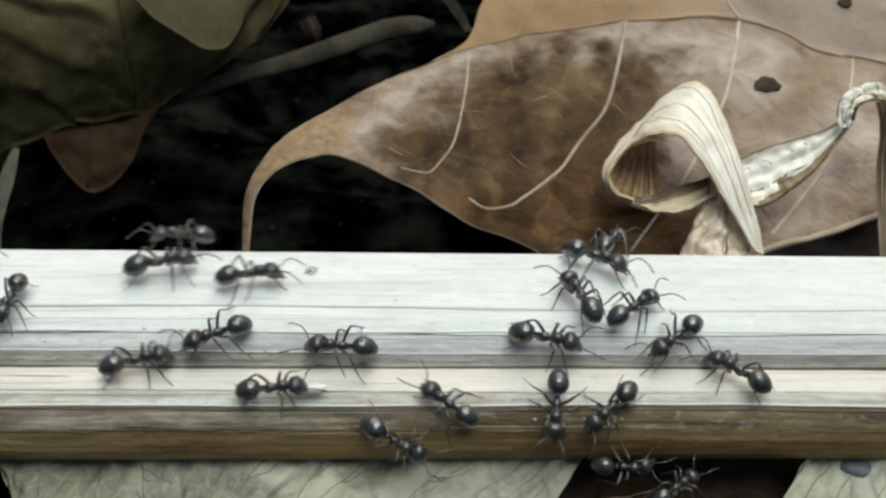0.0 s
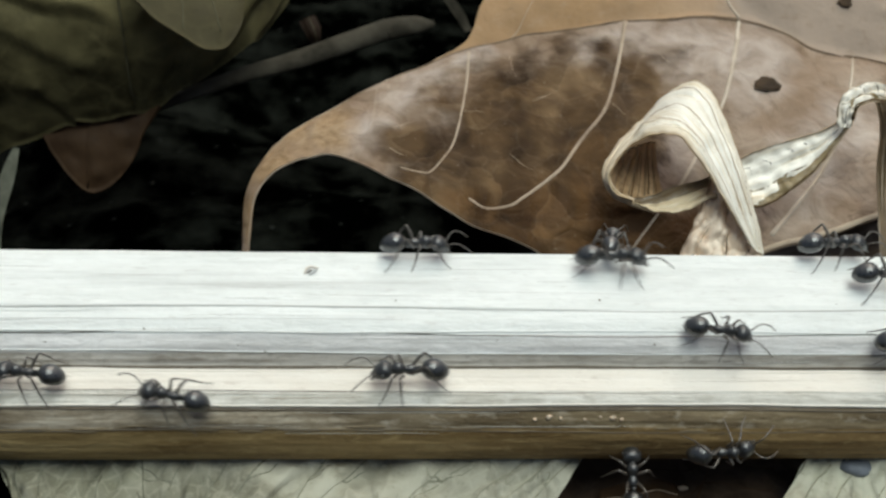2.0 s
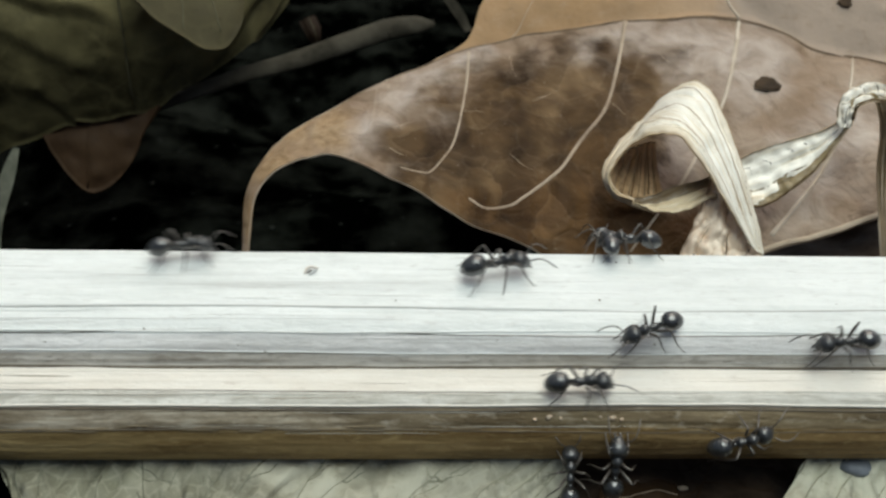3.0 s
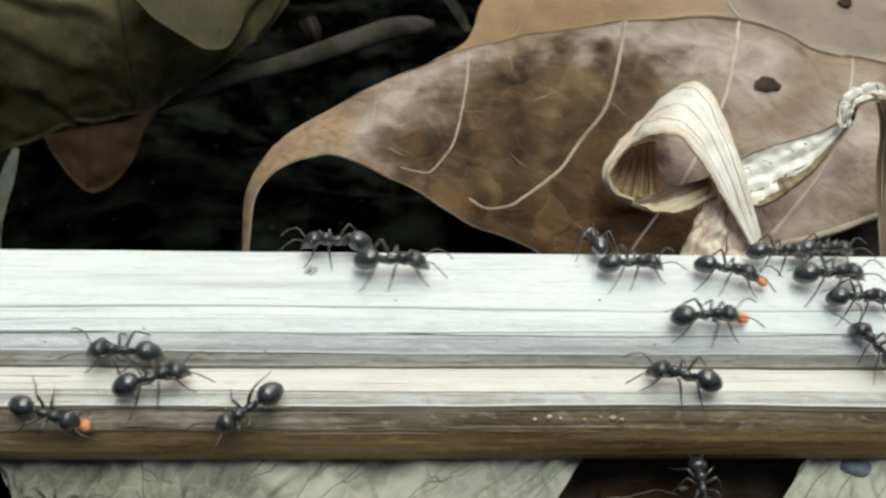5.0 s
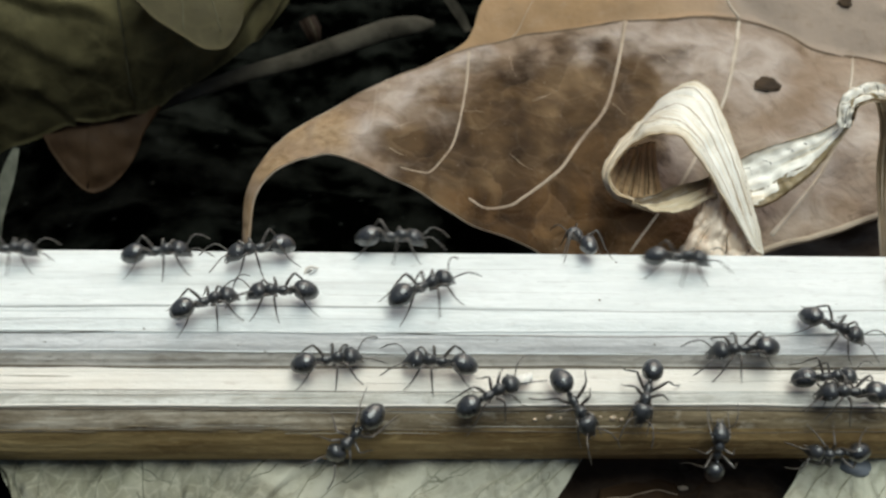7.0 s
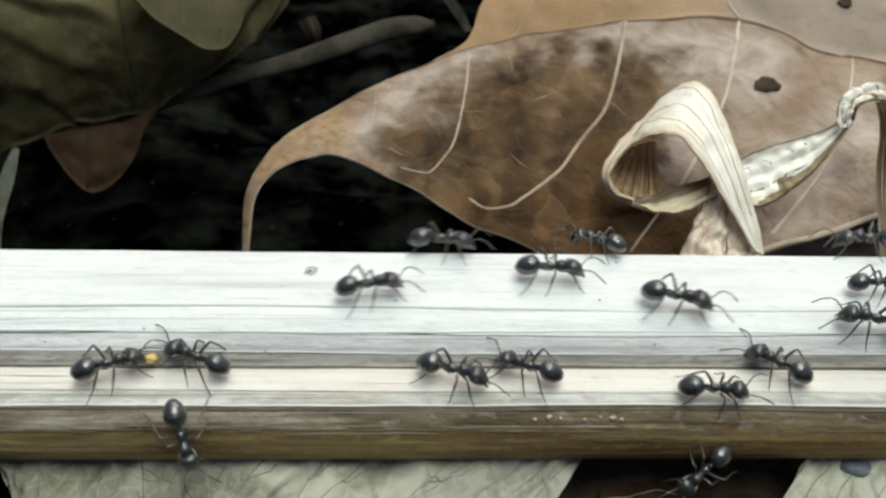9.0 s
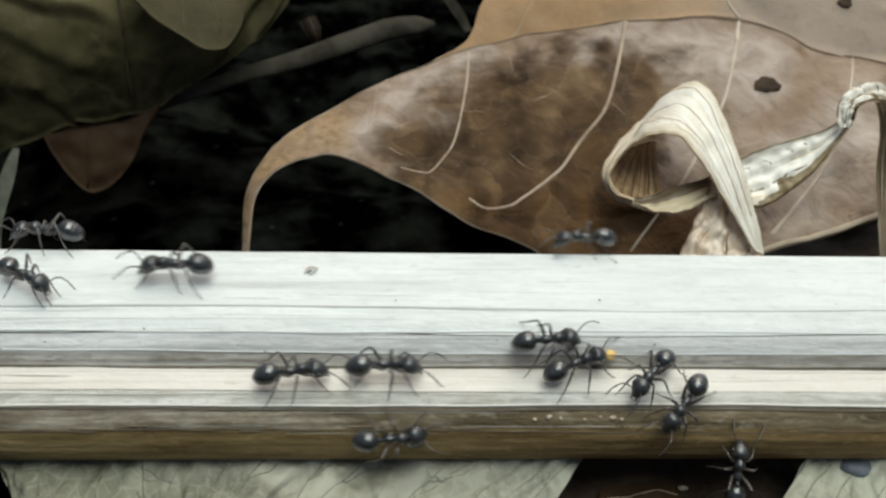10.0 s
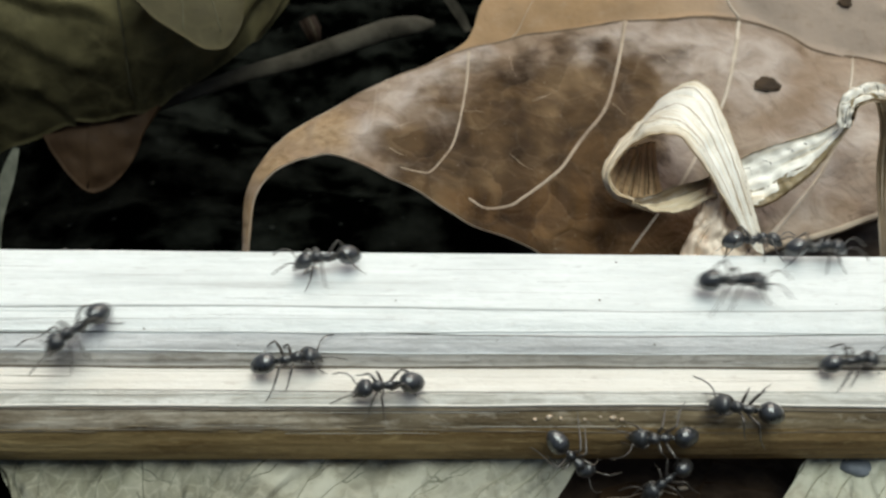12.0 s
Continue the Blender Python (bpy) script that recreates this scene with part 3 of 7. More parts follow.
    # pale fibres that also paint the highlight lines on the ridge crests
    for s0, r in ((6.78, 0.06), (9.2, 0.085), (10.78, 0.08), (12.6, 0.06), (15.66, 0.12), (14.7, 0.05)):
        strand("fibre", s0, -75, 75 - rng.uniform(0, 8), r, BLEACHED if s0 < 12 else CREAM)
    # ragged border where the tan fibre has peeled off the rind
    for _ in range(34):
        x0 = rng.uniform(-46, 42)
        strand("chip", rng.uniform(17.35, 17.75), x0, x0 + rng.uniform(0.8, 3.2), rng.uniform(0.05, 0.10), TAN)
    for _ in range(110):
        s0 = rng.choice((rng.uniform(0.4, 7.5), rng.uniform(7.5, 11.6), rng.uniform(13.0, 18.5)))
        x0 = rng.uniform(-48, 42)
        dark = rng.random() < 0.6
        strand("split" if dark else "fibre", s0, x0, x0 + rng.uniform(3, 18), rng.uniform(0.012, 0.028), (SEAM if s0 < 12 else TAN) if dark else (BLEACHED if s0 < 12 else FLANK))
    return top


# ---- ground ----
def ground():
    def height(x, y):
        r = math.hypot(x, y)
        base = -27 + 15.2 * min(1, max(0, (abs(x) - 110) / 60)) * max(0, 1 - abs(y - x * 0.0743 + 7) / 60)
        near = max(0.0, 1 - r / 900)
        bumps = 5.0 * noise.fractal(Vector((x / 28, y / 28, 2.0)), 1.0, 2.1, 4) * near
        if y < 5 and abs(x) < 120:
            base += 9.0 * min(1, (5 - y) / 12)
        if abs(x) > 150 and abs(y - x * 0.0743 + 7) < 30:
            bumps = 0.0 if bumps > 0 else bumps * 0.2
        return base + min(bumps, 3.0)
    far = np.array([1500.0, 2500.0, 5000.0, 12000.0, 40000.0])
    a = np.concatenate([-far[::-1], np.linspace(-1100, -170, 50), np.linspace(-160, 160, 161), np.linspace(170, 1100, 50), far])
    b = np.concatenate([-far[::-1], np.linspace(-1100, -120, 40), np.linspace(-110, 170, 141), np.linspace(180, 1100, 40), far])
    verts = [(x, y, height(x, y)) for x in a for y in b]
    nb = len(b)
    faces = [(i * nb + j, (i + 1) * nb + j, (i + 1) * nb + j + 1, i * nb + j + 1) for i in range(len(a) - 1) for j in range(nb - 1)]
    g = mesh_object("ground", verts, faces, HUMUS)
    tagged(g, "crumbly humus of the forest floor, deep shade painted into its black", "ground", kind="structure")


ground()
stalk()


# ---- leaves and litter behind the stalk ----
def big_brown_leaf():
    top = empty("dead_leaf", "large brown dead leaf with pale veins and a curled tip", "leaf")
    mid = [(-19.4, 11.2, -10.9), (-19.8, 17.1, -7.0), (-18.4, 21.1, -4.7), (-15.4, 24.8, -3.0), (-10.5, 28.3, -1.4), (-4.2, 32.1, 0.5), (3.5, 35.5, 2.0), (12.0, 37.7, 3.3),
           (24.4, 39.8, 4.5), (32.5, 39.8, 4.5), (40.1, 38.2, 2.2), (47.5, 37.5, 1.3), (58.8, 37.0, 0.6), (71.2, 37.0, 0.6)]
    low = [(-19.0, 10.9, -10.7), (-18.6, 15.4, -5.9), (-16.3, 18.1, -3.8), (-13.1, 19.6, -3.3), (-9.6, 18.7, -3.0), (-3.8, 15.6, -3.9), (2.4, 13.0, -5.9), (9.5, 10.6, -7.5),
           (16.2, 6.6, -11.4), (24.2, 6.9, -11.1), (30.6, 11.2, -6.7), (39.2, 14.5, -5.5), (51.2, 19.9, -3.0), (69.2, 31.7, -0.1)]
    lower = Sheet(mid, low, 230, 70, 2.2, 0.3, 0.5, 6.5)
    lower.mesh("lower_blade", BROWN_LEAF, top)
    mid2 = [(-2.0, 33.3, 1.0), (0.4, 34.4, 1.4), (3.5, 35.6, 2.0), (12.0, 37.8, 3.4), (24.4, 39.9, 4.6), (32.5, 39.9, 4.6), (40.1, 38.2, 2.3), (47.4, 37.6, 1.4), (71.2, 37.1, 0.7)]
    up = [(-2.1, 33.4, 1.0), (0.8, 35.4, 2.0), (2.0, 37.4, 2.9), (3.9, 43.0, 5.6), (12.1, 54.1, 11.1), (28.6, 59.6, 15.5), (45.3, 60.1, 16.2), (61.3, 55.6, 13.2), (74.5, 42.2, 4.4)]
    upper = Sheet(mid2, up, 90, 26, 1.2, 0.3, 0.5, 7.0, seed=4.0)
    upper.mesh("upper_blade", ORANGE_LEAF, top)
    line = [lower.on(u, 0.0, 0.2) for u in np.linspace(0.37, 1.0, 60)]
    tube("midrib", line, (0.05, 0.08, 0.11, 0.13, 0.15, 0.16), MIDRIB, top, sides=8, n=120)
    # side veins: where each leaves the midrib, and where it runs to
    for path, r in (([(0.579, 0.0), (0.579, 0.19), (0.575, 0.392), (0.559, 0.544), (0.542, 0.696), (0.515, 0.823), (0.502, 0.873), (0.478, 0.911), (0.458, 0.899)], 0.16),
                    ([(0.679, 0.0), (0.679, 0.165), (0.676, 0.354), (0.662, 0.519), (0.652, 0.608), (0.635, 0.709), (0.619, 0.823)], 0.17),
                    ([(0.445, 0.025), (0.445, 0.266), (0.441, 0.494), (0.435, 0.646), (0.425, 0.747), (0.411, 0.848), (0.395, 0.873), (0.375, 0.886)], 0.115),
                    ([(0.344, 0.089), (0.341, 0.468), (0.334, 0.797)], 0.07)):
        vein_on(lower, path, r * 1.5, r * 0.95, RIM if r == 0.17 else VEIN, top, 60, lift=-0.05)
    vein_on(lower, [(0.809, 0.013), (0.816, 0.367), (0.806, 0.684), (0.786, 0.861), (0.773, 0.937)], 0.15, 0.24, RIM, top, 34)
    for path in ([(0.488, 0.114), (0.495, 0.241), (0.505, 0.329)], [(0.515, 0.392), (0.535, 0.342), (0.545, 0.291)], [(0.445, 0.456), (0.468, 0.468), (0.478, 0.57)], [(0.498, 0.658), (0.518, 0.696), (0.535, 0.684)],
                 [(0.368, 0.57), (0.395, 0.519), (0.418, 0.582)], [(0.361, 0.759), (0.381, 0.785), (0.408, 0.722)], [(0.575, 0.367), (0.595, 0.418), (0.625, 0.43)], [(0.599, 0.139), (0.625, 0.215), (0.672, 0.241)]):
        vein_on(lower, path, 0.05, 0.02, VEIN, top, 18, "veinlet", -0.02)
    vein_on(upper, [(0.603, 0.0), (0.593, 0.085), (0.593, 0.237), (0.593, 0.492)], 0.2, 0.13, RIM, top, 16)
    vein_on(upper, [(0.296, 0.034), (0.357, 0.39), (0.417, 0.644)], 0.06, 0.04, VEIN, top, 14)
    # pale tube paints the white sheen on the tip's upper edge
    tube("leaf_margin", [lower.on(u, 0.0) for u in np.linspace(0.0, 0.37, 30)], (0.10, 0.17, 0.15), RIM, top, sides=6, n=60)
    # pale thickened rim along the lower edge
    tube("leaf_margin", [lower.on(u, 1.0) for u in np.linspace(0.02, 0.72, 60)], (0.06, 0.10, 0.12, 0.12), VEIN, top, sides=6, n=110)
    tube("leaf_margin", [lower.on(u, 0.985, 0.22) for u in np.linspace(0.72, 0.98, 40)], (0.20, 0.30, 0.32, 0.30), VEIN, top, sides=8, flat=0.5, n=80)
    # two rotted spots, sunken with a raised rim
    for sheet, u, v, r in ((lower, 0.719, 0.266, 1.5), (upper, 0.774, 0.237, 0.8)):
        c, n = sheet.on(u, v, 0.3), sheet.on(u, v, 1.0) - sheet.on(u, v, 0.0)
        s = np.cross(n, (0, 0, 1.0))
        s /= np.linalg.norm(s)
        w = np.cross(n, s)
        verts, faces = [c + n * 0.06], []
        for rad, hgt in ((0.35, 0.06), (0.6, 0.10), (0.8, 0.16), (1.0, -0.02)):
            for q in range(22):
                a = q / 22 * 2 * math.pi
                k = r * rad * (1 + 0.10 * math.sin(3 * a + 1) + 0.06 * math.sin(7 * a))
                verts.append(c + n * hgt + k * (math.cos(a) * s + 0.8 * math.sin(a) * w))
        for q in range(22):
            e = (q + 1) % 22
            faces.append((0, 1 + q, 1 + e))
            faces += [(1 + 22 * k + q, 1 + 22 * (k + 1) + q, 1 + 22 * (k + 1) + e, 1 + 22 * k + e) for k in range(3)]
        mesh_object("rot_spot", verts, faces, ROT, top, "dark sunken rot spot")
    return top


big_brown_leaf()


def olive_leaf():
    top = empty("olive_leaf", "dull olive-brown dead leaf with pleated veins, in shade", "leaf")
    one = [(-69.3, 27.5, -13.0), (-57.9, 27.8, -10.8), (-48.5, 29.1, -7.3), (-43.4, 29.9, -4.3), (-37.4, 30.7, -3.2), (-31.4, 32.7, -2.2), (-27.3, 35.4, -1.8), (-23.5, 39.2, -1.6), (-21.0, 43.6, -0.5), (-18.5, 50.2, 2.0)]
    two = [(-79.6, 47.2, 4.7), (-72.5, 50.3, 7.3), (-62.8, 51.3, 8.8), (-53.1, 52.4, 10.3), (-46.7, 52.9, 11.1), (-39.5, 53.5, 11.9), (-34.6, 55.0, 12.3), (-30.2, 56.1, 12.2), (-26.0, 58.1, 11.5), (-20.3, 60.2, 9.3)]
    def pleats(u, v):
        k = 1 - (v * 6.5 - np.abs(u - 0.51) * 6.0 + 0.12 * np.sin(u * 37)) % 1.0
        scallop = np.where(k < 0.85, k / 0.85, (1 - k) / 0.15)
        return 1.15 * scallop * np.minimum(1, np.abs(u - 0.51) / 0.04) - 0.4 * np.exp(-((u - 0.51) / 0.02) ** 2) - 6.5 * np.clip(1 - v / 0.28, 0, 1) ** 2 * np.clip((0.80 - u) * 4, 0, 1)

    s = Sheet(one, two, 130, 110, 9.0, 0.3, 0.8, 8.0, pleats, 2.0)
    s.mesh("blade", OLIVE_LEAF, top)
    vein_on(s, [(0.487, 0.013), (0.51, 0.19), (0.52, 0.3), (0.528, 0.392), (0.54, 0.7), (0.55, 1.0)], 0.09, 0.2, OLIVE_VEIN, top, 24, "midrib", 0.3)
    for k in range(6):
        v = 0.02 + k / 6.5
        vein_on(s, [(0.51, v), (0.45, v + 0.055), (0.34, v + 0.157)], 0.06, 0.025, OLIVE_VEIN, top, lift=-0.03)
        vein_on(s, [(0.51, v), (0.57, v + 0.055), (0.68, v + 0.157)], 0.06, 0.025, OLIVE_VEIN, top, lift=-0.03)
    return top


olive_leaf()

# the shade of the leaf above is painted into this one's dark brown
UNDER = empty("shaded_leaf", "dead leaf under a larger leaf, shade painted into its dark brown", "leaf")
under = Sheet([(31.9, 23.6, -14.4), (38.5, 25.5, -11.8), (43.3, 26.4, -10.4), (50.4, 27.8, -8.4)], [(29.3, 12.4, -10.3), (35.4, 12.7, -10.0), (39.8, 12.9, -9.7), (46.4, 13.1, -9.3)], 50, 20, 0.8, 0.3, 0.7, 4.0, seed=5.0)
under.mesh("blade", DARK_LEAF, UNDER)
vein_on(under, [(0.1, 0.75), (0.4, 0.55), (0.7, 0.45), (1.0, 0.4)], 0.16, 0.10, MIDRIB, UNDER, 24, "midrib")
for k in range(3):
    vein_on(under, [(0.3 + 0.22 * k, 0.6 - 0.06 * k), (0.36 + 0.22 * k, 0.75), (0.42 + 0.22 * k, 0.95)], 0.08, 0.05, MIDRIB, UNDER, 12)


def folded_leaf():
    """The paler lobe that lies over the olive leaf."""
    top = empty("folded_leaf", "olive-grey dead leaf lobe with a pale edge, lying on another leaf", "leaf")
    one = [(-33.5, 30.6, 8.8), (-30.5, 28.5, 6.8), (-27.5, 27.3, 5.3), (-25.1, 26.7, 4.2), (-23.0, 27.4, 4.2), (-21.9, 29.5, 5.6), (-21.9, 31.8, 7.0), (-22.3, 36.0, 9.6)]
    two = [(-34.8, 42.0, 12.9), (-32.9, 42.0, 13.0), (-31.1, 42.1, 13.0), (-29.3, 42.1, 13.1), (-27.5, 42.2, 13.2), (-26.0, 42.2, 13.3), (-25.3, 43.2, 12.9), (-24.6, 44.2, 12.6)]
    s = Sheet(one, two, 60, 30, 1.2, 0.3, 0.3, 6.0, seed=6.0)
    s.mesh("blade", LOBE_LEAF, top)
    vein_on(s, [(0.30, 0.05), (0.33, 0.5), (0.4, 1.0)], 0.10, 0.16, OLIVE_VEIN, top)
    vein_on(s, [(0.55, 0.1), (0.5, 0.5), (0.45, 1.0)], 0.10, 0.16, OLIVE_VEIN, top)
    return top


folded_leaf()

RUSSET = empty("russet_leaf", "small russet dead leaf hanging in deep shade", "leaf")
russet = Sheet([(-46.6, 35.1, -7.3), (-45.4, 33.0, -10.0), (-43.3, 31.4, -13.0), (-40.6, 30.1, -15.5), (-38.4, 30.4, -15.4), (-35.9, 31.8, -13.0), (-34.3, 33.5, -10.0), (-32.4, 35.2, -7.3)],
               [(-45.8, 39.0, -7.1), (-44.5, 39.0, -7.1), (-43.2, 39.0, -7.0), (-41.3, 39.1, -6.9), (-39.4, 39.1, -6.9), (-37.4, 39.2, -6.8), (-35.5, 39.3, -6.7), (-33.5, 39.3, -6.6)], 50, 24, 1.5, 0.3, 0.5, 6.0)
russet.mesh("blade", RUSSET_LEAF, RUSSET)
vein_on(russet, [(0.45, 0.02), (0.47, 0.5), (0.5, 1.0)], 0.12, 0.2, RUSSET_LEAF, RUSSET, name="midrib")

TWIG = empty("twig", "grey bare twig with a rounded end, lying in the litter", "twig")
tube("stem", [(-36.1, 35.3, -8.8), (-30.0, 37.8, -7.0), (-23.9, 40.2, -5.3), (-18.3, 42.2, -4.2), (-13.3, 44.3, -3.0), (-7.5, 46.5, -1.5)], (0.5, 0.75, 0.98, 1.15, 1.28, 1.35), BARK, TWIG, sides=14, flat=0.6, n=50)
tube("tip", [(-8.0, 46.3, -1.65), (-6.0, 46.95, -1.4), (-4.2, 47.45, -1.32), (-2.4, 47.9, -1.3)], (1.35, 1.3, 1.15, 0.4), BARK, TWIG, sides=14, flat=0.6, n=20)
SCRAP = empty("leaf_scrap", "small brown leaf scrap lying behind the twig", "leaf")
scrap = Sheet([(-19.1, 53.4, -4.4), (-18.4, 52.8, -5.4), (-17.8, 52.5, -6.3), (-17.3, 52.5, -6.9)], [(-17.4, 54.6, -4.1), (-16.8, 54.0, -4.9), (-16.5, 53.3, -5.8), (-16.6, 52.7, -6.7)], 20, 8, 0.6, 0.25, 0.3, 3.0)
scrap.mesh("blade", leaf_material("umber_scrap", (0.04, 0.025, 0.016), (0.026, 0.016, 0.010), (0.014, 0.009, 0.006), 300, edge=0.0), SCRAP)
vein_on(scrap, [(0.05, 0.5), (0.5, 0.5), (0.95, 0.5)], 0.08, 0.05, OLIVE_VEIN, SCRAP, name="midrib")
SLIVER = empty("leaf_sliver", "grey-green narrow leaf tip standing in the litter", "leaf")
Sheet([(-46.5, 14.7, -13.9), (-46.2, 17.0, -10.6), (-45.3, 20.5, -7.3), (-44.7, 22.7, -6.0)], [(-44.8, 14.8, -13.8), (-44.7, 16.7, -11.0), (-44.2, 19.9, -8.2), (-44.1, 22.6, -6.0)], 24, 6, 0.3, 0.25, 0.1).mesh("blade", SLIVER_LEAF, SLIVER)
BLADE = empty("grass_blade", "thin grey dry grass blade in deep shade", "grass")
Sheet([(-3.4, 60.1, -1.3), (-1.5, 58.9, -3.0), (0.0, 57.8, -4.6), (1.5, 56.7, -6.2)], [(-1.7, 60.2, -1.2), (-0.1, 59.0, -2.9), (1.2, 58.0, -4.3), (2.1, 56.9, -5.9)], 16, 5, 0.2, 0.2).mesh("blade", BARK, BLADE)


# ---- the curled dry husk behind the stalk ----
def husk():
    top = empty("dry_husk", "curled dry straw-coloured husk with fibres, twisted into loops", "husk")
    # broad strip: from the foot up to the fold, over it and down into the open loop
    one = [(29.4, 7.9, -4.4), (28.6, 9.9, -1.6), (27.3, 12.9, 1.7), (26.0, 16.4, 4.2), (24.4, 20.2, 6.1), (22.2, 21.6, 5.4), (19.3, 19.7, 3.0), (16.2, 16.3, 1.4), (14.9, 13.1, 0.6), (15.5, 10.8, -0.3), (17.2, 10.4, -0.8)]
    two = [(27.8, 7.9, -3.1), (25.9, 8.9, -0.5), (23.5, 10.3, 2.5), (21.0, 11.8, 5.0), (19.3, 12.6, 5.1), (17.9, 13.0, 4.3), (16.8, 13.1, 3.0), (15.6, 11.8, 2.3), (15.0, 10.5, 1.7), (15.6, 9.1, 1.1), (17.1, 8.5, 0.7)]
    def folds(u, v):
        # uneven lengthwise folds: some broad, some thin, wandering a little along the strip
        w = v + 0.03 * np.sin(u * 9 + v * 4)
        return 0.15 * np.sin(w * 7.5 + 0.8) + 0.10 * np.abs(np.sin(w * 13 + 2.1 * np.sin(u * 3.1))) + 0.06 * np.sin(w * 31 + 3 * np.sin(u * 4.3)) + 0.035 * np.sin(w * 67 + u * 11)
    strip = Sheet(one, two, 170, 72, 0.5, 0.2, 0.22, 1.6, folds)
    strip.mesh("broad_strip", HUSK, top, "straw-coloured broad fibrous strip")
    for v, a, b, r in ((0.14, 0.05, 0.42, 0.04), (0.84, 0.25, 0.6, 0.045)):
        vein_on(strip, [(a + (b - a) * q / 5, v + 0.035 * math.sin(q * 1.7 + v * 20)) for q in range(6)], r * 0.5, r * 0.25, SPOTTED_HUSK, top, 120, "fibre", 0.0)
    for v, a, b in ((0.22, 0.1, 0.7), (0.48, 0.05, 0.6), (0.74, 0.1, 0.7)):
        vein_on(strip, [(a + (b - a) * q / 5, v + 0.03 * math.sin(q * 1.3 + v * 31)) for q in range(6)], 0.08, 0.05, HUSK, top, 120, "fibre")
    # inside of the loop, a striped hollow
    one = [(15.2, 14.1, 0.1), (15.8, 13.0, -1.4), (17.0, 12.8, -2.0), (18.8, 13.0, -2.1), (20.5, 13.4, -1.8)]
    two = [(16.2, 16.2, 0.5), (17.2, 16.9, 0.8), (18.3, 17.4, 1.2), (19.2, 17.7, 1.4), (19.8, 17.8, 1.4)]
    inner = Sheet(one, two, 40, 14, -0.7, 0.2, 0.1, 2.5, lambda u, v: 0.16 * np.sin(u * 40))
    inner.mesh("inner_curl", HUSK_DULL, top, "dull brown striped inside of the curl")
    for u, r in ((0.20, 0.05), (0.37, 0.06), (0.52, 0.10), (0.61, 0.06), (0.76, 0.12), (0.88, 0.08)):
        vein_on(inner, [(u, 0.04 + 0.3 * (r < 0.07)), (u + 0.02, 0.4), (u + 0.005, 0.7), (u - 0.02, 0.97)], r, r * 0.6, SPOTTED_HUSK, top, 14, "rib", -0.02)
        vein_on(inner, [(u + 0.05, 0.04), (u + 0.06, 0.35), (u + 0.045, 0.7), (u + 0.02, 0.9)], r, 0.03, FOLD_SHADE, top, 14, "rib", -0.02)
    # lower strip: from the loop, behind the broad strip, out to the second curl and down
    one = [(15.6, 10.7, -0.4), (18.1, 11.0, -0.9), (21.3, 12.1, -0.1), (24.5, 13.2, 0.6), (28.5, 15.0, 2.3), (32.1, 15.8, 3.5), (35.3, 16.5, 4.5), (37.3, 17.5, 5.8), (37.1, 18.4, 7.1), (38.8, 19.9, 7.5), (41.2, 20.6, 6.7), (42.3, 19.1, 4.6), (42.6, 16.3, 0.6), (42.1, 13.0, -2.4), (41.5, 8.8, -4.8)]
    two = [(17.1, 9.8, -0.6), (19.6, 9.4, -1.2), (22.2, 9.9, -1.2), (24.7, 11.1, -0.5), (28.9, 10.9, -1.1), (31.8, 12.0, 0.1), (34.6, 13.6, 2.0), (37.4, 16.3, 5.1), (38.3, 17.8, 6.2), (39.3, 19.6, 6.8), (40.8, 20.5, 5.6), (41.5, 19.1, 3.3), (41.3, 16.9, 0.1), (41.2, 13.3, -2.7), (41.0, 9.2, -5.1)]
    tail = Sheet(one, two, 160, 20, -0.6, 0.22, 0.55, 1.1, lambda u, v: 0.10 * np.sin(v * 22 + 6 * u) + 0.12 * np.sin(u * 75) * v * (1 - v))
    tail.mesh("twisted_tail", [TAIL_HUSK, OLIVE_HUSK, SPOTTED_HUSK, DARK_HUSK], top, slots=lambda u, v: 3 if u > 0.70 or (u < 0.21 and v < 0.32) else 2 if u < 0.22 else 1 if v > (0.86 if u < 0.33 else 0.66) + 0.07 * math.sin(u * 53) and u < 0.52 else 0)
    # creases on the tail and the fold where it turns its underside, their shade painted by dark tubes
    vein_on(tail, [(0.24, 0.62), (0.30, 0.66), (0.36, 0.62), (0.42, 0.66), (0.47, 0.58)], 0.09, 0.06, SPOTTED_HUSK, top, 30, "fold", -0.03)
    vein_on(tail, [(0.26, 0.97), (0.32, 0.99), (0.38, 0.97), (0.46, 0.98)], 0.13, 0.08, FOLD_SHADE, top, 30, "fold")
    for u, v, w, d in ((0.272, 0.22, 0.020, 0.05), (0.283, 0.28, 0.004, 0.22), (0.305, 0.20, 0.018, 0.10), (0.318, 0.26, 0.004, 0.24), (0.352, 0.14, 0.024, 0.04), (0.362, 0.18, 0.003, 0.20), (0.385, 0.16, 0.016, 0.14), (0.398, 0.32, 0.020, 0.02), (0.35, 0.78, 0.016, 0.06), (0.39, 0.8, 0.012, 0.05)):
        vein_on(tail, [(u, v), (u + w * 0.5, v + 0.4 * d), (u + w, v + d)], 0.10, 0.06, OLIVE_HUSK, top, 8, "crease", -0.05)
    # the second curl, a strip rolled over the end of the tail
    one = [(36.1, 15.4, 5.3), (36.0, 16.4, 7.0), (36.9, 17.4, 8.1), (38.6, 18.4, 8.5), (40.6, 18.8, 8.1), (42.5, 18.6, 7.4)]
    two = [(37.0, 14.9, 5.6), (37.1, 15.1, 6.9), (37.7, 15.5, 7.5), (39.0, 16.3, 7.6), (40.7, 16.9, 7.0), (42.4, 17.0, 6.1)]
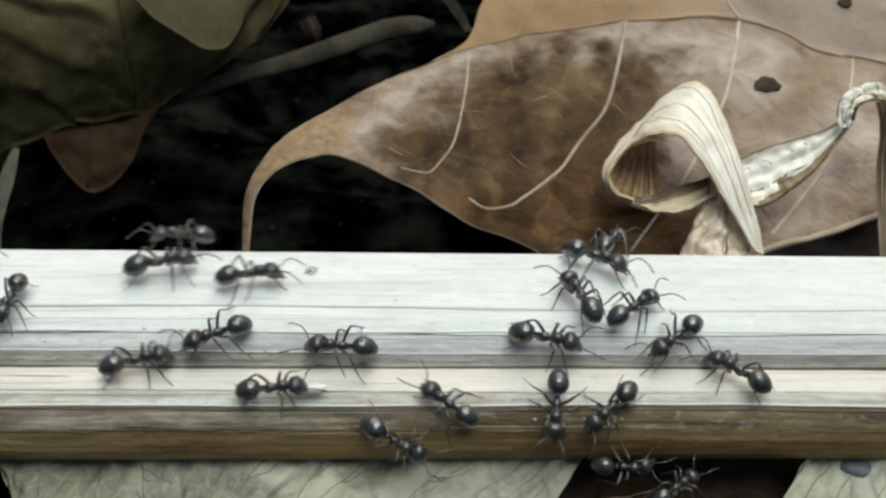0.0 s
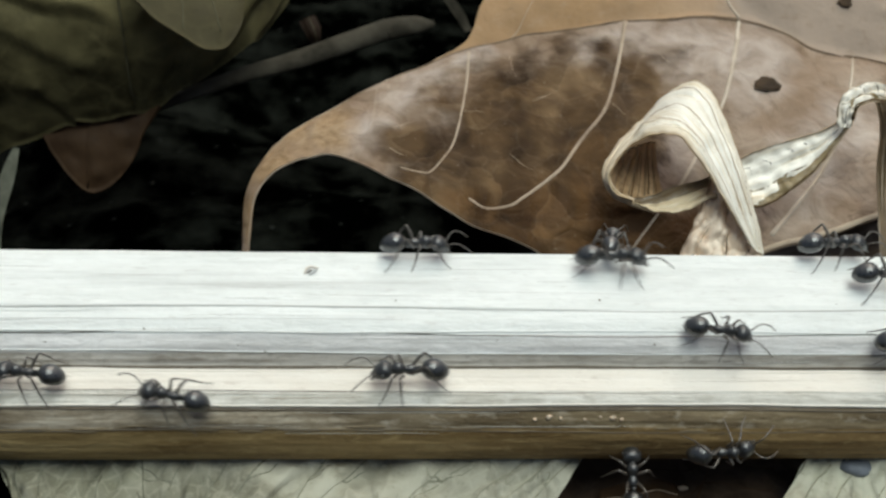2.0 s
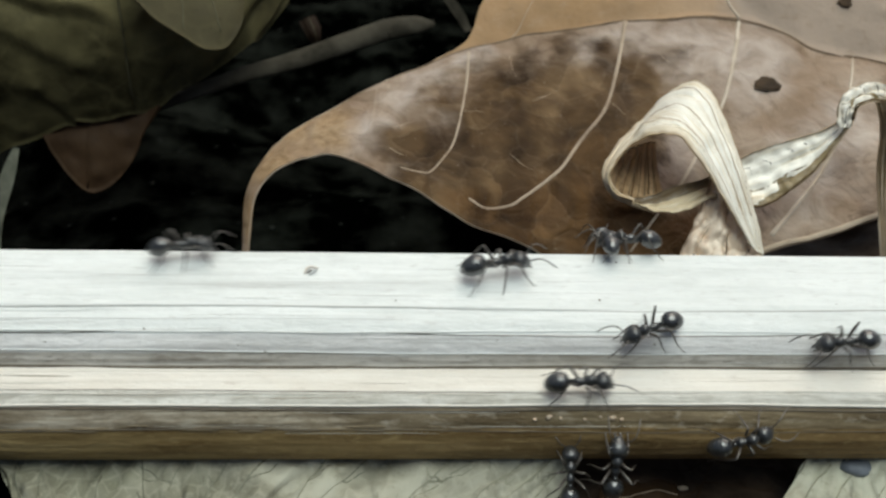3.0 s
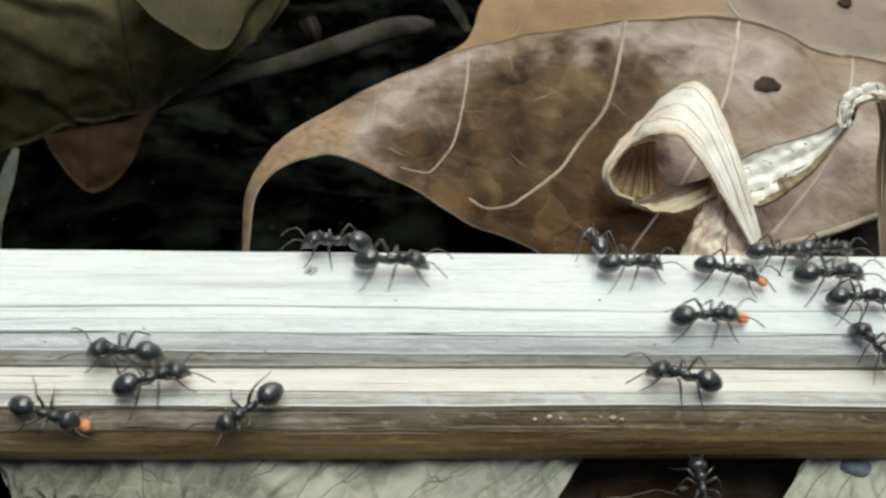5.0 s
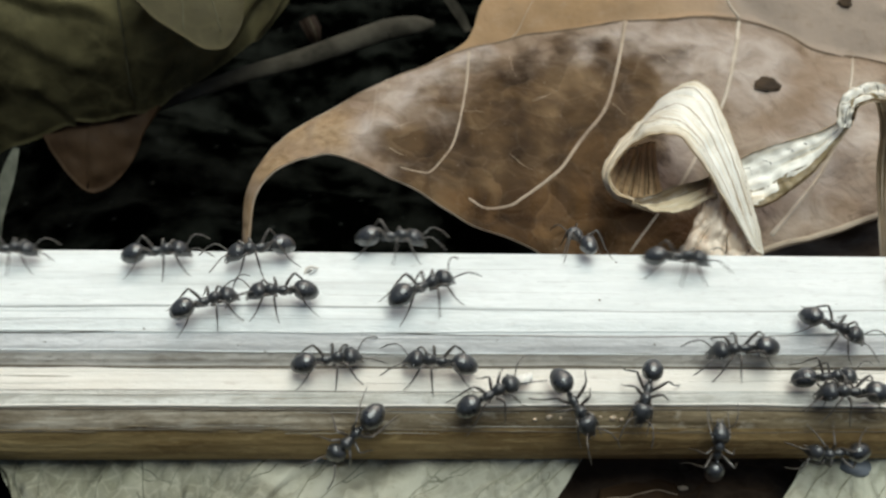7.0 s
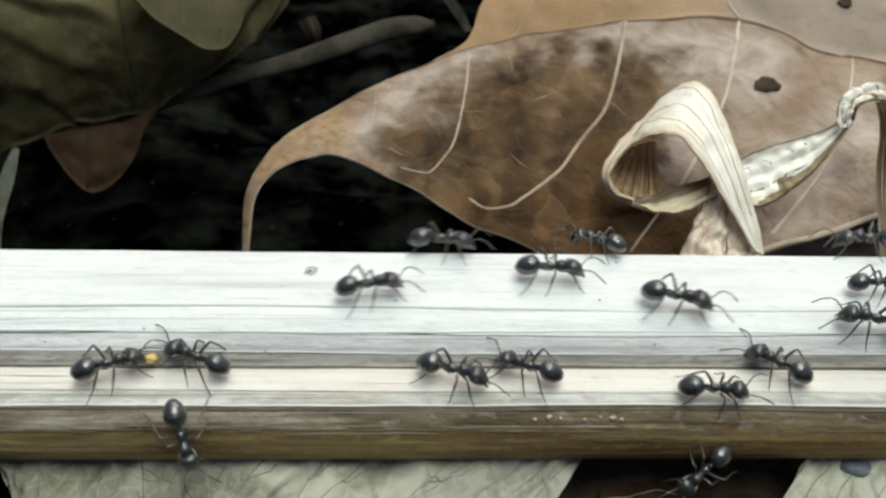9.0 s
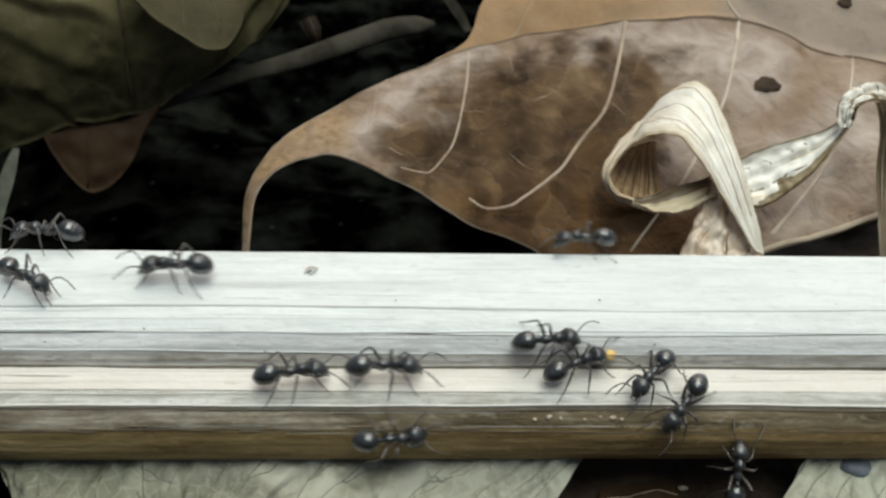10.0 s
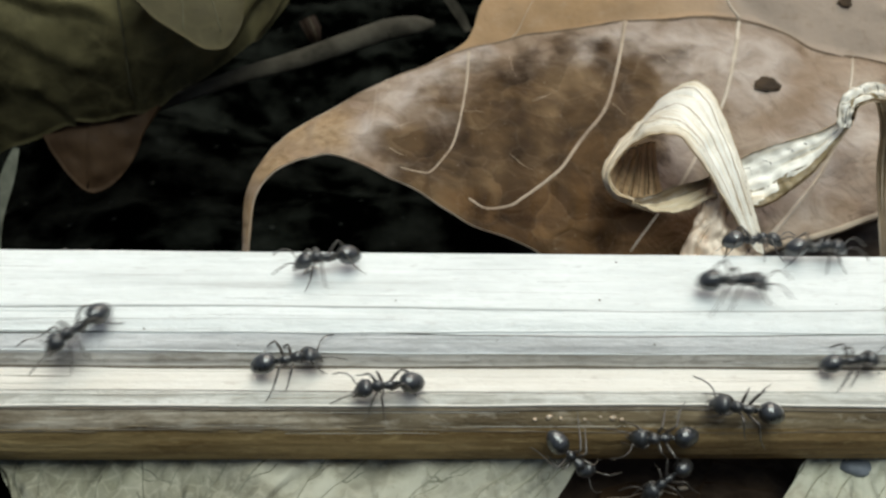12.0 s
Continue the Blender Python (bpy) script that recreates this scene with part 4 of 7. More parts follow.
    roll = Sheet(one, two, 110, 24, -0.3, 0.22, 0.25, 1.2, lambda u, v: 0.16 * np.sin(v * 15 + 2 * np.sin(u * 9)) + 0.13 * np.abs(np.sin(u * 17 + v * 5)) + 0.06 * np.sin(u * 47 - v * 8))
    # olive bands and dark tubes paint shade into the curl's folds and hollow
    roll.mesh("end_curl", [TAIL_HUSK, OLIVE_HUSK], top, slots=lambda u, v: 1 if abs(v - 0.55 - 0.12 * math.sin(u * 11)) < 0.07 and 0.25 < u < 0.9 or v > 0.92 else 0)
    vein_on(roll, [(0.05, 0.5), (0.3, 0.45), (0.6, 0.55), (0.95, 0.5)], 0.06, 0.06, FOLD_SHADE, top, 24, "crease", -0.02)
    vein_on(roll, [(0.12, 0.95), (0.35, 0.93), (0.6, 0.95), (0.9, 0.94)], 0.13, 0.16, FOLD_SHADE, top, 24, "fold", -0.02)
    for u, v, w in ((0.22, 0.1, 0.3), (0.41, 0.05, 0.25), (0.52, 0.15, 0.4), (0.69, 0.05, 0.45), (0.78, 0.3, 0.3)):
        vein_on(roll, [(u, v), (u + 0.04, v + 0.5 * w), (u + 0.02, v + w)], 0.09, 0.05, FOLD_SHADE, top, 8, "crease", -0.03)
    # foot: a crumpled sheath that stands on the litter behind the stalk
    one = [(21.5, 7.1, -5.5), (22.5, 8.7, -3.6), (23.6, 10.9, -1.6), (24.8, 13.1, 0.9)]
    two = [(29.9, 8.5, -6.0), (29.6, 9.7, -4.2), (28.4, 11.2, -2.1), (26.4, 12.8, 0.2)]
    foot = Sheet(one, two, 70, 60, 0.9, 0.25, 0.4, 1.5, lambda u, v: 0.28 * np.sin(v * 19 + 2 * u) + 0.12 * np.sin(v * 37 + 5 * np.sin(u * 6)) + 0.10 * np.sin(u * 23 + 9 * v))
    foot.mesh("sheath", HUSK_BASE, top, "pinkish-brown crumpled sheath")
    # dark tubes paint the shaded gaps between the sheath's wrinkles
    for v, a, b, r in ((0.2, 0.3, 0.8, 0.10), (0.5, 0.1, 0.6, 0.16), (0.56, 0.62, 0.96, 0.10), (0.8, 0.2, 0.9, 0.16)):
        vein_on(foot, [(a, v - 0.03), (a + 0.3 * (b - a), v + 0.03), (a + 0.65 * (b - a), v - 0.02), (b, v + 0.04)], r, r * 0.4, FOLD_SHADE, top, 24, "crease", -0.05)
    return top


husk()


# ---- litter in front of the stalk ----
def front_leaf(name, label, one, two, nu, nv, veins, seed):
    top = empty(name, label, "leaf")
    def pleats(u, v):
        return 0.55 * np.abs(np.sin((u * 13 + v * 3.0 + 0.25 * np.sin(v * 9 + u * 20)) * math.pi)) + 0.12 * np.sin((u * 31 - v * 5 + np.sin(u * 17)) * math.pi)
    s = Sheet(one, two, nu, nv, 0.3, 0.3, 0.75, 3.2, pleats, seed)
    if s.n[..., 2].mean() < 0:
        s.n = -s.n
    s.mesh("blade", GREY_LEAF, top)
    for path, r in veins:
        vein_on(s, path, r, r * 0.5, GREY_VEIN, top, 70 if len(path) > 3 else 20)
    return top


def leaf_net(rng):
    """Side veins that fork and waver, with short cross veins between them."""
    out = []
    for k in range(15):
        a = 0.06 + 0.066 * k + rng.uniform(-0.018, 0.018)
        lean = rng.uniform(0.012, 0.045)
        main = [(a - lean * q + rng.uniform(-0.008, 0.008), 0.02 + 0.2 * q) for q in range(5)]
        out.append((main, rng.uniform(0.05, 0.09)))
        for q in range(1, 4):
            u, v = main[q]
            w = rng.choice((-1, 1)) * rng.uniform(0.02, 0.05)
            out.append(([(u, v), (u + w * 0.35, v - rng.uniform(0.0, 0.05)), (u + w * 0.7, v - rng.uniform(-0.02, 0.08)), (u + w, v - rng.uniform(0.0, 0.14))], rng.uniform(0.04, 0.11)))
    return out


front_leaf("grey_green_leaf", "grey-green dry leaf with dark side veins lying flat under the stalk",
           [(-34.8, -15.8, -10.9), (-27.7, -15.3, -10.9), (-18.8, -14.8, -10.8), (-7.5, -14.0, -10.8), (6.2, -13.0, -10.8), (12.5, -12.3, -11.0)],
           [(-26.5, -27.7, -14.6), (-21.6, -27.4, -14.6), (-15.4, -27.1, -14.5), (-8.8, -26.6, -14.5), (-1.7, -26.2, -14.5), (4.9, -25.4, -15.0)], 130, 30,
           leaf_net(random.Random(4)), 1.0)
front_leaf("pale_leaf", "pale grey-green dry leaf lying under the stalk",
           [(31.1, -11.1, -10.9), (37.1, -10.7, -10.8), (48.7, -9.9, -10.8)], [(22.6, -24.3, -15.0), (31.9, -24.1, -14.4), (45.0, -23.3, -14.4)], 40, 30,
           [([(0.2 + 0.2 * k, 0.1), (0.13 + 0.2 * k, 0.3), (0.10 + 0.2 * k, 0.55), (0.05 + 0.2 * k, 0.9)], 0.09) for k in range(4)], 8.0)
# added dark sheet: its colour carries the shade of the hole under the stalk
hollow = empty("wet_leaf", "dark leaf sheet standing in for the shaded hollow under the stalk", "leaf")
pit = Sheet([(10.8, -2.1, -16.0), (19.6, -1.9, -15.6), (27.4, -1.3, -15.6), (36.5, -0.2, -16.0)], [(4.7, -23.8, -17.0), (15.1, -23.6, -16.4), (23.9, -23.1, -16.4), (33.0, -22.0, -17.0)], 60, 30, 0.3, 0.3, 0.9, 5.0)
if pit.n[..., 2].mean() < 0:
    pit.n = -pit.n
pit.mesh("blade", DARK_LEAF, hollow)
vein_on(pit, [(0.62, 0.02), (0.58, 0.3), (0.5, 0.65), (0.45, 1.0)], 0.16, 0.10, RUSSET_LEAF, hollow, 20, "midrib")
for v0 in (0.12, 0.26, 0.40):
    vein_on(pit, [(0.6 - 0.1 * v0, v0), (0.70, v0 + 0.06), (0.82, v0 + 0.08)], 0.08, 0.05, RUSSET_LEAF, hollow, 10)
    vein_on(pit, [(0.6 - 0.1 * v0, v0), (0.48, v0 + 0.08), (0.36, v0 + 0.10)], 0.08, 0.05, RUSSET_LEAF, hollow, 10)


# ---- small bits on and round the stalk ----
def speck(name, label, category, place, size, material, seed, turn=0.0):
    bm = bmesh.new()
    bmesh.ops.create_icosphere(bm, subdivisions=2, radius=1.0)
    for v in bm.verts:
        k = 1 + 0.35 * noise.noise(v.co * 1.3 + Vector((seed, seed, 0)))
        v.co = Vector((v.co.x * size[0], v.co.y * size[1], v.co.z * size[2])) * k * MM
    me = bpy.data.meshes.new(name)
    bm.to_mesh(me)
    bm.free()
    me.materials.append(material)
    me.polygons.foreach_set("use_smooth", [True] * len(me.polygons))
    ob = tagged(new(name, me), label, category)
    ob.matrix_basis = Matrix.Translation(Vector(place) * MM) @ pose(0, 0, 0, 0, 0, turn)
    return ob


RED_SCRAP = empty("leaf_scrap", "reddish-brown leaf scrap lying in the dark hollow", "leaf")
red = Sheet([(14.2, -12.3, -15.5), (16.3, -11.4, -15.3), (18.5, -10.9, -15.3), (20.7, -10.9, -15.5)], [(13.4, -16.7, -16.0), (15.7, -16.4, -15.9), (18.3, -15.6, -15.9), (21.0, -15.0, -16.0)], 24, 12, 0.5, 0.25, 0.4, 2.5, seed=3.0)
if red.n[..., 2].mean() < 0:
    red.n = -red.n
red.mesh("blade", RUSSET_LEAF, RED_SCRAP)
vein_on(red, [(0.05, 0.3), (0.4, 0.35), (0.75, 0.3), (0.98, 0.35)], 0.07, 0.04, VEIN, RED_SCRAP, 16, "midrib")
for k, place in enumerate(((21.3, -11.3, -15.5), (20.3, -12.0, -15.5), (28.4, -10.9, -15.6), (27.7, -10.6, -15.6))):
    speck("litter_crumb", "pale plant crumb lying in the dark hollow", "crumb", place, (0.42 - 0.06 * k, 0.22, 0.2), TAN_CRUMB, k * 3.1 + 1, 35 * k)
speck("pebble", "blue-grey pebble lying on the pale leaf", "pebble", (34.6, -12.4, -10.9), (1.7, 1.1, 0.7), STONE, 2.0)


# ---- the way the ants walk: over the back of the stalk, across its top, down its front, onto the litter ----
def trail():
    pts = run(BACK[:4], 1)[::-1] + [(EDGE_Y, 0.0)] + run(FRONT[:13], -1) + [(-16.0, -10.4), (-17.2, -11.2), (-70.0, -17.5)]
    zero = sum(a for a, b in BACK[:4])
    p = np.array(pts)
    d = np.concatenate([[0], np.cumsum(np.linalg.norm(np.diff(p, axis=0), axis=1))])
    s = np.arange(0, d[-1], 0.1)
    y, z = np.interp(s, d, p[:, 0]), np.interp(s, d, p[:, 1])
    k = np.hanning(23)
    k /= k.sum()
    smooth = [np.convolve(np.pad(a, 11, "reflect", reflect_type="odd"), k, "valid") for a in (y, z)]
    return s - zero, np.array(smooth).T


TRAIL_S, TRAIL = trail()


def foothold(x, s):
    """Place and three axes (along the stalk, up the slope, out of the surface) at x along and s across, in mm."""
    y, z = np.interp(s, TRAIL_S, TRAIL[:, 0]), np.interp(s, TRAIL_S, TRAIL[:, 1])
    a, b = [np.array([np.interp(s + e, TRAIL_S, TRAIL[:, k]) for k in (0, 1)]) for e in (-0.5, 0.5)]
    up = a - b
    up = up / np.linalg.norm(up)
    slope = ACROSS * up[0] + np.array([0, 0, up[1]])
    return ALONG * x + ACROSS * y + np.array([0, 0, z]), ALONG, slope, np.cross(ALONG, slope)


# crumbs and a splinter stuck to the stalk
def on_stalk(x, s, lift=0.0):
    p, along, slope, out = foothold(x, s)
    return tuple(p + out * lift)


SPLINTER = empty("splinter", "tiny curled wood splinter on the bleached stalk", "splinter")
base = np.array(on_stalk(-11.0, 2.3))
tube("curl", [base + np.array(d) for d in ((-0.5, -0.6, 0.02), (-0.35, -0.15, 0.22), (-0.05, 0.05, 0.3), (0.3, 0.1, 0.2), (0.55, 0.3, 0.05))], (0.08, 0.14, 0.12, 0.10, 0.04), CREAM, SPLINTER, sides=8, n=18)
tube("curl", [base + np.array(d) for d in ((-0.15, -0.75, 0.03), (0.15, -0.5, 0.25), (0.42, -0.3, 0.22), (0.5, 0.05, 0.06))], (0.05, 0.10, 0.09, 0.04), BLEACHED, SPLINTER, sides=8, n=14)
tube("hook", [base + np.array(d) for d in ((-0.3, -0.5, 0.05), (-0.05, -0.42, 0.2), (0.05, -0.2, 0.12), (0.0, 0.0, 0.05))], (0.05, 0.08, 0.04), CRACK, SPLINTER, sides=6, n=14)
for k, (x, s, r) in enumerate(((6.7, 16.9, 0.20), (7.8, 16.7, 0.28), (8.7, 16.8, 0.18), (10.6, 16.9, 0.16), (11.8, 16.7, 0.15), (12.8, 16.8, 0.30), (13.5, 16.9, 0.20))):
    speck("ledge_crumb", "tiny pale crumb on the brown rind", "crumb", on_stalk(x, s, 0.05), (r, r * 0.7, r * 0.6), TAN_CRUMB, k * 1.3, k * 40)
for k, (x, s, r) in enumerate(((-14.3, 10.8, 0.16), (14.6, 1.0, 0.12), (12.5, 5.8, 0.12), (16.5, 10.1, 0.14), (-23.7, 9.0, 0.10), (-31.2, 10.1, 0.10), (-6.8, 9.3, 0.08), (10.3, 8.5, 0.10), (32.1, 6.2, 0.12), (3.9, 9.8, 0.09), (-16.4, 10.3, 0.10), (30.4, 9.1, 0.10), (24.1, 3.9, 0.07), (-4.1, 6.0, 0.08))):
    speck("dirt_speck", "tiny dark dirt speck on the stalk", "dirt", on_stalk(x, s, 0.0), (r, r * 0.8, r * 0.5), CRACK, k * 2.3, k * 70)


# ---- ants ----
def lathe(name, profile, material, parent, sides=16, flat=1.0, at=(0, 0, 0), tilt=0.0):
    """A body turned round the x axis: (x, radius) pairs, a little flattened."""
    n = len(profile)
    verts, faces = [], []
    ct, st = math.cos(radians(tilt)), math.sin(radians(tilt))
    for x, r in profile:
        for q in range(sides):
            a = 2 * math.pi * q / sides
            y, z = r * math.cos(a), r * flat * math.sin(a)
            verts.append((at[0] + x * ct - z * st, at[1] + y, at[2] + x * st + z * ct))
    for i in range(n - 1):
        for q in range(sides):
            e = (q + 1) % sides
            faces.append((i * sides + q, (i + 1) * sides + q, (i + 1) * sides + e, i * sides + e))
    faces += [tuple(range(sides)), tuple(range((n - 1) * sides, n * sides))[::-1]]
    return mesh_object(name, verts, faces, material, parent)


def egg(length, radius, n, peak=0.5, grooves=0):
    out = []
    for i in range(n):
        f = i / (n - 1)
        g = f ** (math.log(0.5) / math.log(peak))
        r = radius * math.sqrt(max(0.0, 1 - (2 * g - 1) ** 2)) + 0.02
        if grooves:
            r *= 1 - 0.045 * max(0, math.cos(f * grooves * 2 * math.pi)) ** 6
        out.append(((f - 0.5) * length, r))
    return out


def limb(name, joints, radii, material, parent, at):
    """A jointed limb in one skin, with its root at the origin of its own space; joints in mm from that root."""
    p = [np.array(j, float) for j in joints]
    rings = []
    for i, (r0, r1) in enumerate(radii):
        d = p[i + 1] - p[i]
        rings += [(p[i] + d * 0.07, r0, d), (p[i] + d * 0.5, (r0 + r1) / 2 * 1.06, d), (p[i] + d * 0.94, r1, d)]
    rings = [(p[0], rings[0][1] * 0.6, rings[0][2])] + rings + [(p[-1], rings[-1][1] * 0.5, rings[-1][2])]
    verts, faces, k = [], [], 7
    for c, r, d in rings:
        d = d / np.linalg.norm(d)
        s = np.cross(d, (0.93, 0.2, 0.08))
        s /= np.linalg.norm(s)
        w = np.cross(s, d)
        verts += [c + r * (math.cos(q * 2 * math.pi / k) * s + math.sin(q * 2 * math.pi / k) * w) for q in range(k)]
    for i in range(len(rings) - 1):
        faces += [(i * k + q, i * k + (q + 1) % k, (i + 1) * k + (q + 1) % k, (i + 1) * k + q) for q in range(k)]
    faces += [tuple(range(k))[::-1], tuple(range(len(verts) - k, len(verts)))]
    ob = mesh_object(name, verts, faces, material, parent)
    ob.location = Vector(at) * MM
    return ob


LEGS = []      # joints of the six legs, front to back: root, knee, ankle, foot
for side in (1, -1):
    for root, knee, ankle, foot in (((0.70, 0.30, 1.46), (1.30, 0.92, 1.95), (1.95, 1.28, 0.75), (2.62, 1.52, 0.03)),
                                    ((0.20, 0.34, 1.42), (0.28, 1.18, 2.05), (0.02, 1.72, 0.72), (-0.22, 2.12, 0.03)),
                                    ((-0.34, 0.32, 1.46), (-1.16, 1.02, 2.72), (-2.02, 1.50, 1.02), (-2.90, 1.86, 0.03))):
        LEGS.append([(p[0], p[1] * side, p[2]) for p in (root, knee, ankle, foot)])


def smooth_profile(points, n):
    """A rounded body profile through (x, radius) points."""
    return [(float(x), max(0.02, float(r))) for x, r, _ in spline([(x, r, 0.0) for x, r in points], n)]


def build_ant():
    top = empty("ant", "glossy black ant walking on the bleached stalk", "ant", "ants on the stalk")
    belly = smooth_profile([(-1.34, 0.02), (-1.24, 0.26), (-1.0, 0.52), (-0.62, 0.72), (-0.12, 0.84), (0.36, 0.82), (0.74, 0.64), (0.98, 0.38), (1.08, 0.10)], 44)
    # hind edges of the belly's plates stand a little proud
    belly = [(x * 0.9, r * (1.01 - 0.035 * ((x * 2.3 + 0.35) % 1.0) ** 3)) for x, r in belly]
    lathe("gaster", belly, GLOSS, top, 24, 0.94, (-2.02, 0, 1.60), 24)
    lathe("petiole", egg(0.42, 0.20, 8), SHELL, top, 10, 2.1, (-0.88, 0, 1.62), 12)
    lathe("waist", [(-0.34, 0.07), (-0.2, 0.12), (0.0, 0.13), (0.2, 0.12), (0.34, 0.08)], SHELL, top, 10, 1.0, (-0.86, 0, 1.46), 6)
    prof = smooth_profile([(-0.92, 0.10), (-0.80, 0.27), (-0.52, 0.37), (-0.22, 0.33), (-0.02, 0.25), (0.16, 0.33), (0.46, 0.46), (0.74, 0.43), (0.98, 0.25), (1.14, 0.13)], 30)
    lathe("thorax", prof, SHELL, top, 16, 1.18, (0.10, 0, 1.70), 9)
    skull = smooth_profile([(-0.74, 0.10), (-0.68, 0.42), (-0.48, 0.66), (-0.14, 0.74), (0.22, 0.68), (0.54, 0.50), (0.80, 0.33), (0.94, 0.12)], 28)
    head = lathe("head", skull, SHELL, top, 20, 0.82, (1.74, 0, 1.62), -36)
    for side in (1, -1):
        lathe("eye", egg(0.30, 0.15, 7), EYE, head, 8, 1.0, (1.78, 0.62 * side, 1.78))
        limb("mandible", [(2.34, 0.2 * side, 1.14), (2.54, 0.26 * side, 0.98), (2.68, 0.05 * side, 0.84)], [(0.10, 0.08), (0.08, 0.03)], LIMB, head, (0, 0, 0))
        limb("antenna", [(0, 0, 0), (0.62, 0.60 * side, 0.55), (1.02, 0.80 * side, 0.62), (1.62, 0.98 * side, 0.26), (2.22, 1.02 * side, -0.32)],
             [(0.05, 0.055), (0.055, 0.05), (0.05, 0.055), (0.055, 0.045)], LIMB, top, (2.14, 0.24 * side, 1.58))
    for joints in LEGS:
        root = np.array(joints[0])
        # the thigh bows a little, the foot has two joints
        hip, knee, ankle, foot = [np.array(p) - root for p in joints]
        out = (0, 0.06 * np.sign(root[1]), 0.10)
        pts = [hip, (hip + knee) / 2 + out, knee, (knee + ankle) / 2 + np.array(out) * 0.5, ankle, ankle * 0.45 + foot * 0.55 + np.array((0, 0, -0.08)), foot]
        limb("leg", pts, [(0.12, 0.125), (0.125, 0.085), (0.075, 0.085), (0.085, 0.055), (0.052, 0.042), (0.042, 0.026)], LIMB, top, tuple(root))
    return top


def crumb(name, label, material, size, seed):
    verts, faces = [], []
    rng = random.Random(seed)
    bm = bmesh.new()
    bmesh.ops.create_icosphere(bm, subdivisions=2, radius=1.0)
    for v in bm.verts:
        k = 1 + 0.35 * noise.noise(v.co * 1.4 + Vector((seed, 0, 0))) + 0.08 * rng.random()
        v.co = Vector((v.co.x * size[0], v.co.y * size[1], v.co.z * size[2])) * k * MM
    me = bpy.data.meshes.new(name)
    bm.to_mesh(me)
    bm.free()
    me.materials.append(material)
    me.polygons.foreach_set("use_smooth", [True] * len(me.polygons))
    return tagged(new(name, me), label, "food crumb", "crumbs carried by ants")


ANT = build_ant()
ANTS = [ANT]
CRUMBS = {"w": ("white food crumb carried by an ant", WHITE_CRUMB, (0.85, 0.42, 0.32)), "o": ("orange food crumb carried by an ant", ORANGE_CRUMB, (0.5, 0.45, 0.36)),
          "y": ("yellow-orange food crumb carried by an ant", YELLOW_CRUMB, (0.5, 0.42, 0.34))}


def ant_pose(x, s, h):
    """The ant's body stays more level than the ridges under it: its legs reach across them."""
    p, along, slope, out = foothold(x, s)
    y, z = [[np.interp(s + e, TRAIL_S, TRAIL[:, k]) for e in (1.8, -1.8)] for k in (0, 1)]
    lean = math.atan2(z[1] - z[0], y[1] - y[0]) * float(np.interp(s, (0, 13, 19), (0.5, 0.55, 0.95)))
    slope = ACROSS * math.cos(lean) + np.array([0, 0, math.sin(lean)])
    out = np.cross(along, slope)
    a = radians(h)
    fore = along * math.cos(a) + slope * math.sin(a)
    left = np.cross(out, fore)
    m = Matrix.Identity(4)
    for i in range(3):
        m[i][0], m[i][1], m[i][2], m[i][3] = fore[i], left[i], out[i], p[i] * MM
    return m


def crawl(rows, carries="", label="", size=1.0):
    """One ant on its way: rows of seconds, mm along the stalk, mm across it, heading in degrees."""
    poses = [(t, ant_pose(x, s, h)) for t, x, s, h in rows]
    if ANT.animation_data is None:
        ant = ANT
        ant.matrix_basis = poses[0][1]
    else:
        ant = copy_thing(ANT, poses[0][1])
        ant.animation_data_clear()
        ANTS.append(ant)
    ant.scale = (size, size, size)
    if label:
        tagged(ant, label)
    walk(ant, poses)
    if carries:
        text, material, dims = CRUMBS[carries]
        c = crumb("food_crumb", text, material, dims, len(ANTS) * 1.7)
        hold = pose(2.76 * size * MM + 0.3 * dims[0] * MM, 0, 0.95 * MM)
        walk(c, [(t, m @ hold) for t, m in poses])


def gait():
    """Legs swing in two sets of three; feelers wave. Ants share a few such rhythms."""
    for k, beat in enumerate((0.105, 0.12, 0.14, 0.11)):
        crew = ANTS[k::4]
        for part_name in ("leg", "antenna"):
            first = [o for o in crew[0].children if o.name.split(".")[0] == part_name]
            for i, o in enumerate(first):
                rest = o.location.copy()
                rows, t, n = [], 0.0, i + i // 3 + k
                step = beat if part_name == "leg" else beat * 1.7
                reach, side = 17 if part_name == "leg" else 14, 1 if rest.y > 0 else -1
                while t < 12.0 + step:
                    way = 1 if n % 2 else -1
                    rows.append((min(t, 12.0), Matrix.Translation(rest) @ pose(0, 0, 0, (5 if way > 0 else 0) * side, 0, way * reach * side)))
                    t, n = t + step, n + 1
                walk(o, rows)
                for other in crew[1:]:
                    twin = [c for c in other.children if c.name.split(".")[0] == part_name][i]
                    twin.rotation_mode = "QUATERNION"
                    twin.animation_data_create()
                    twin.animation_data.action = o.animation_data.action
                    twin.animation_data.action_slot = o.animation_data.action_slot


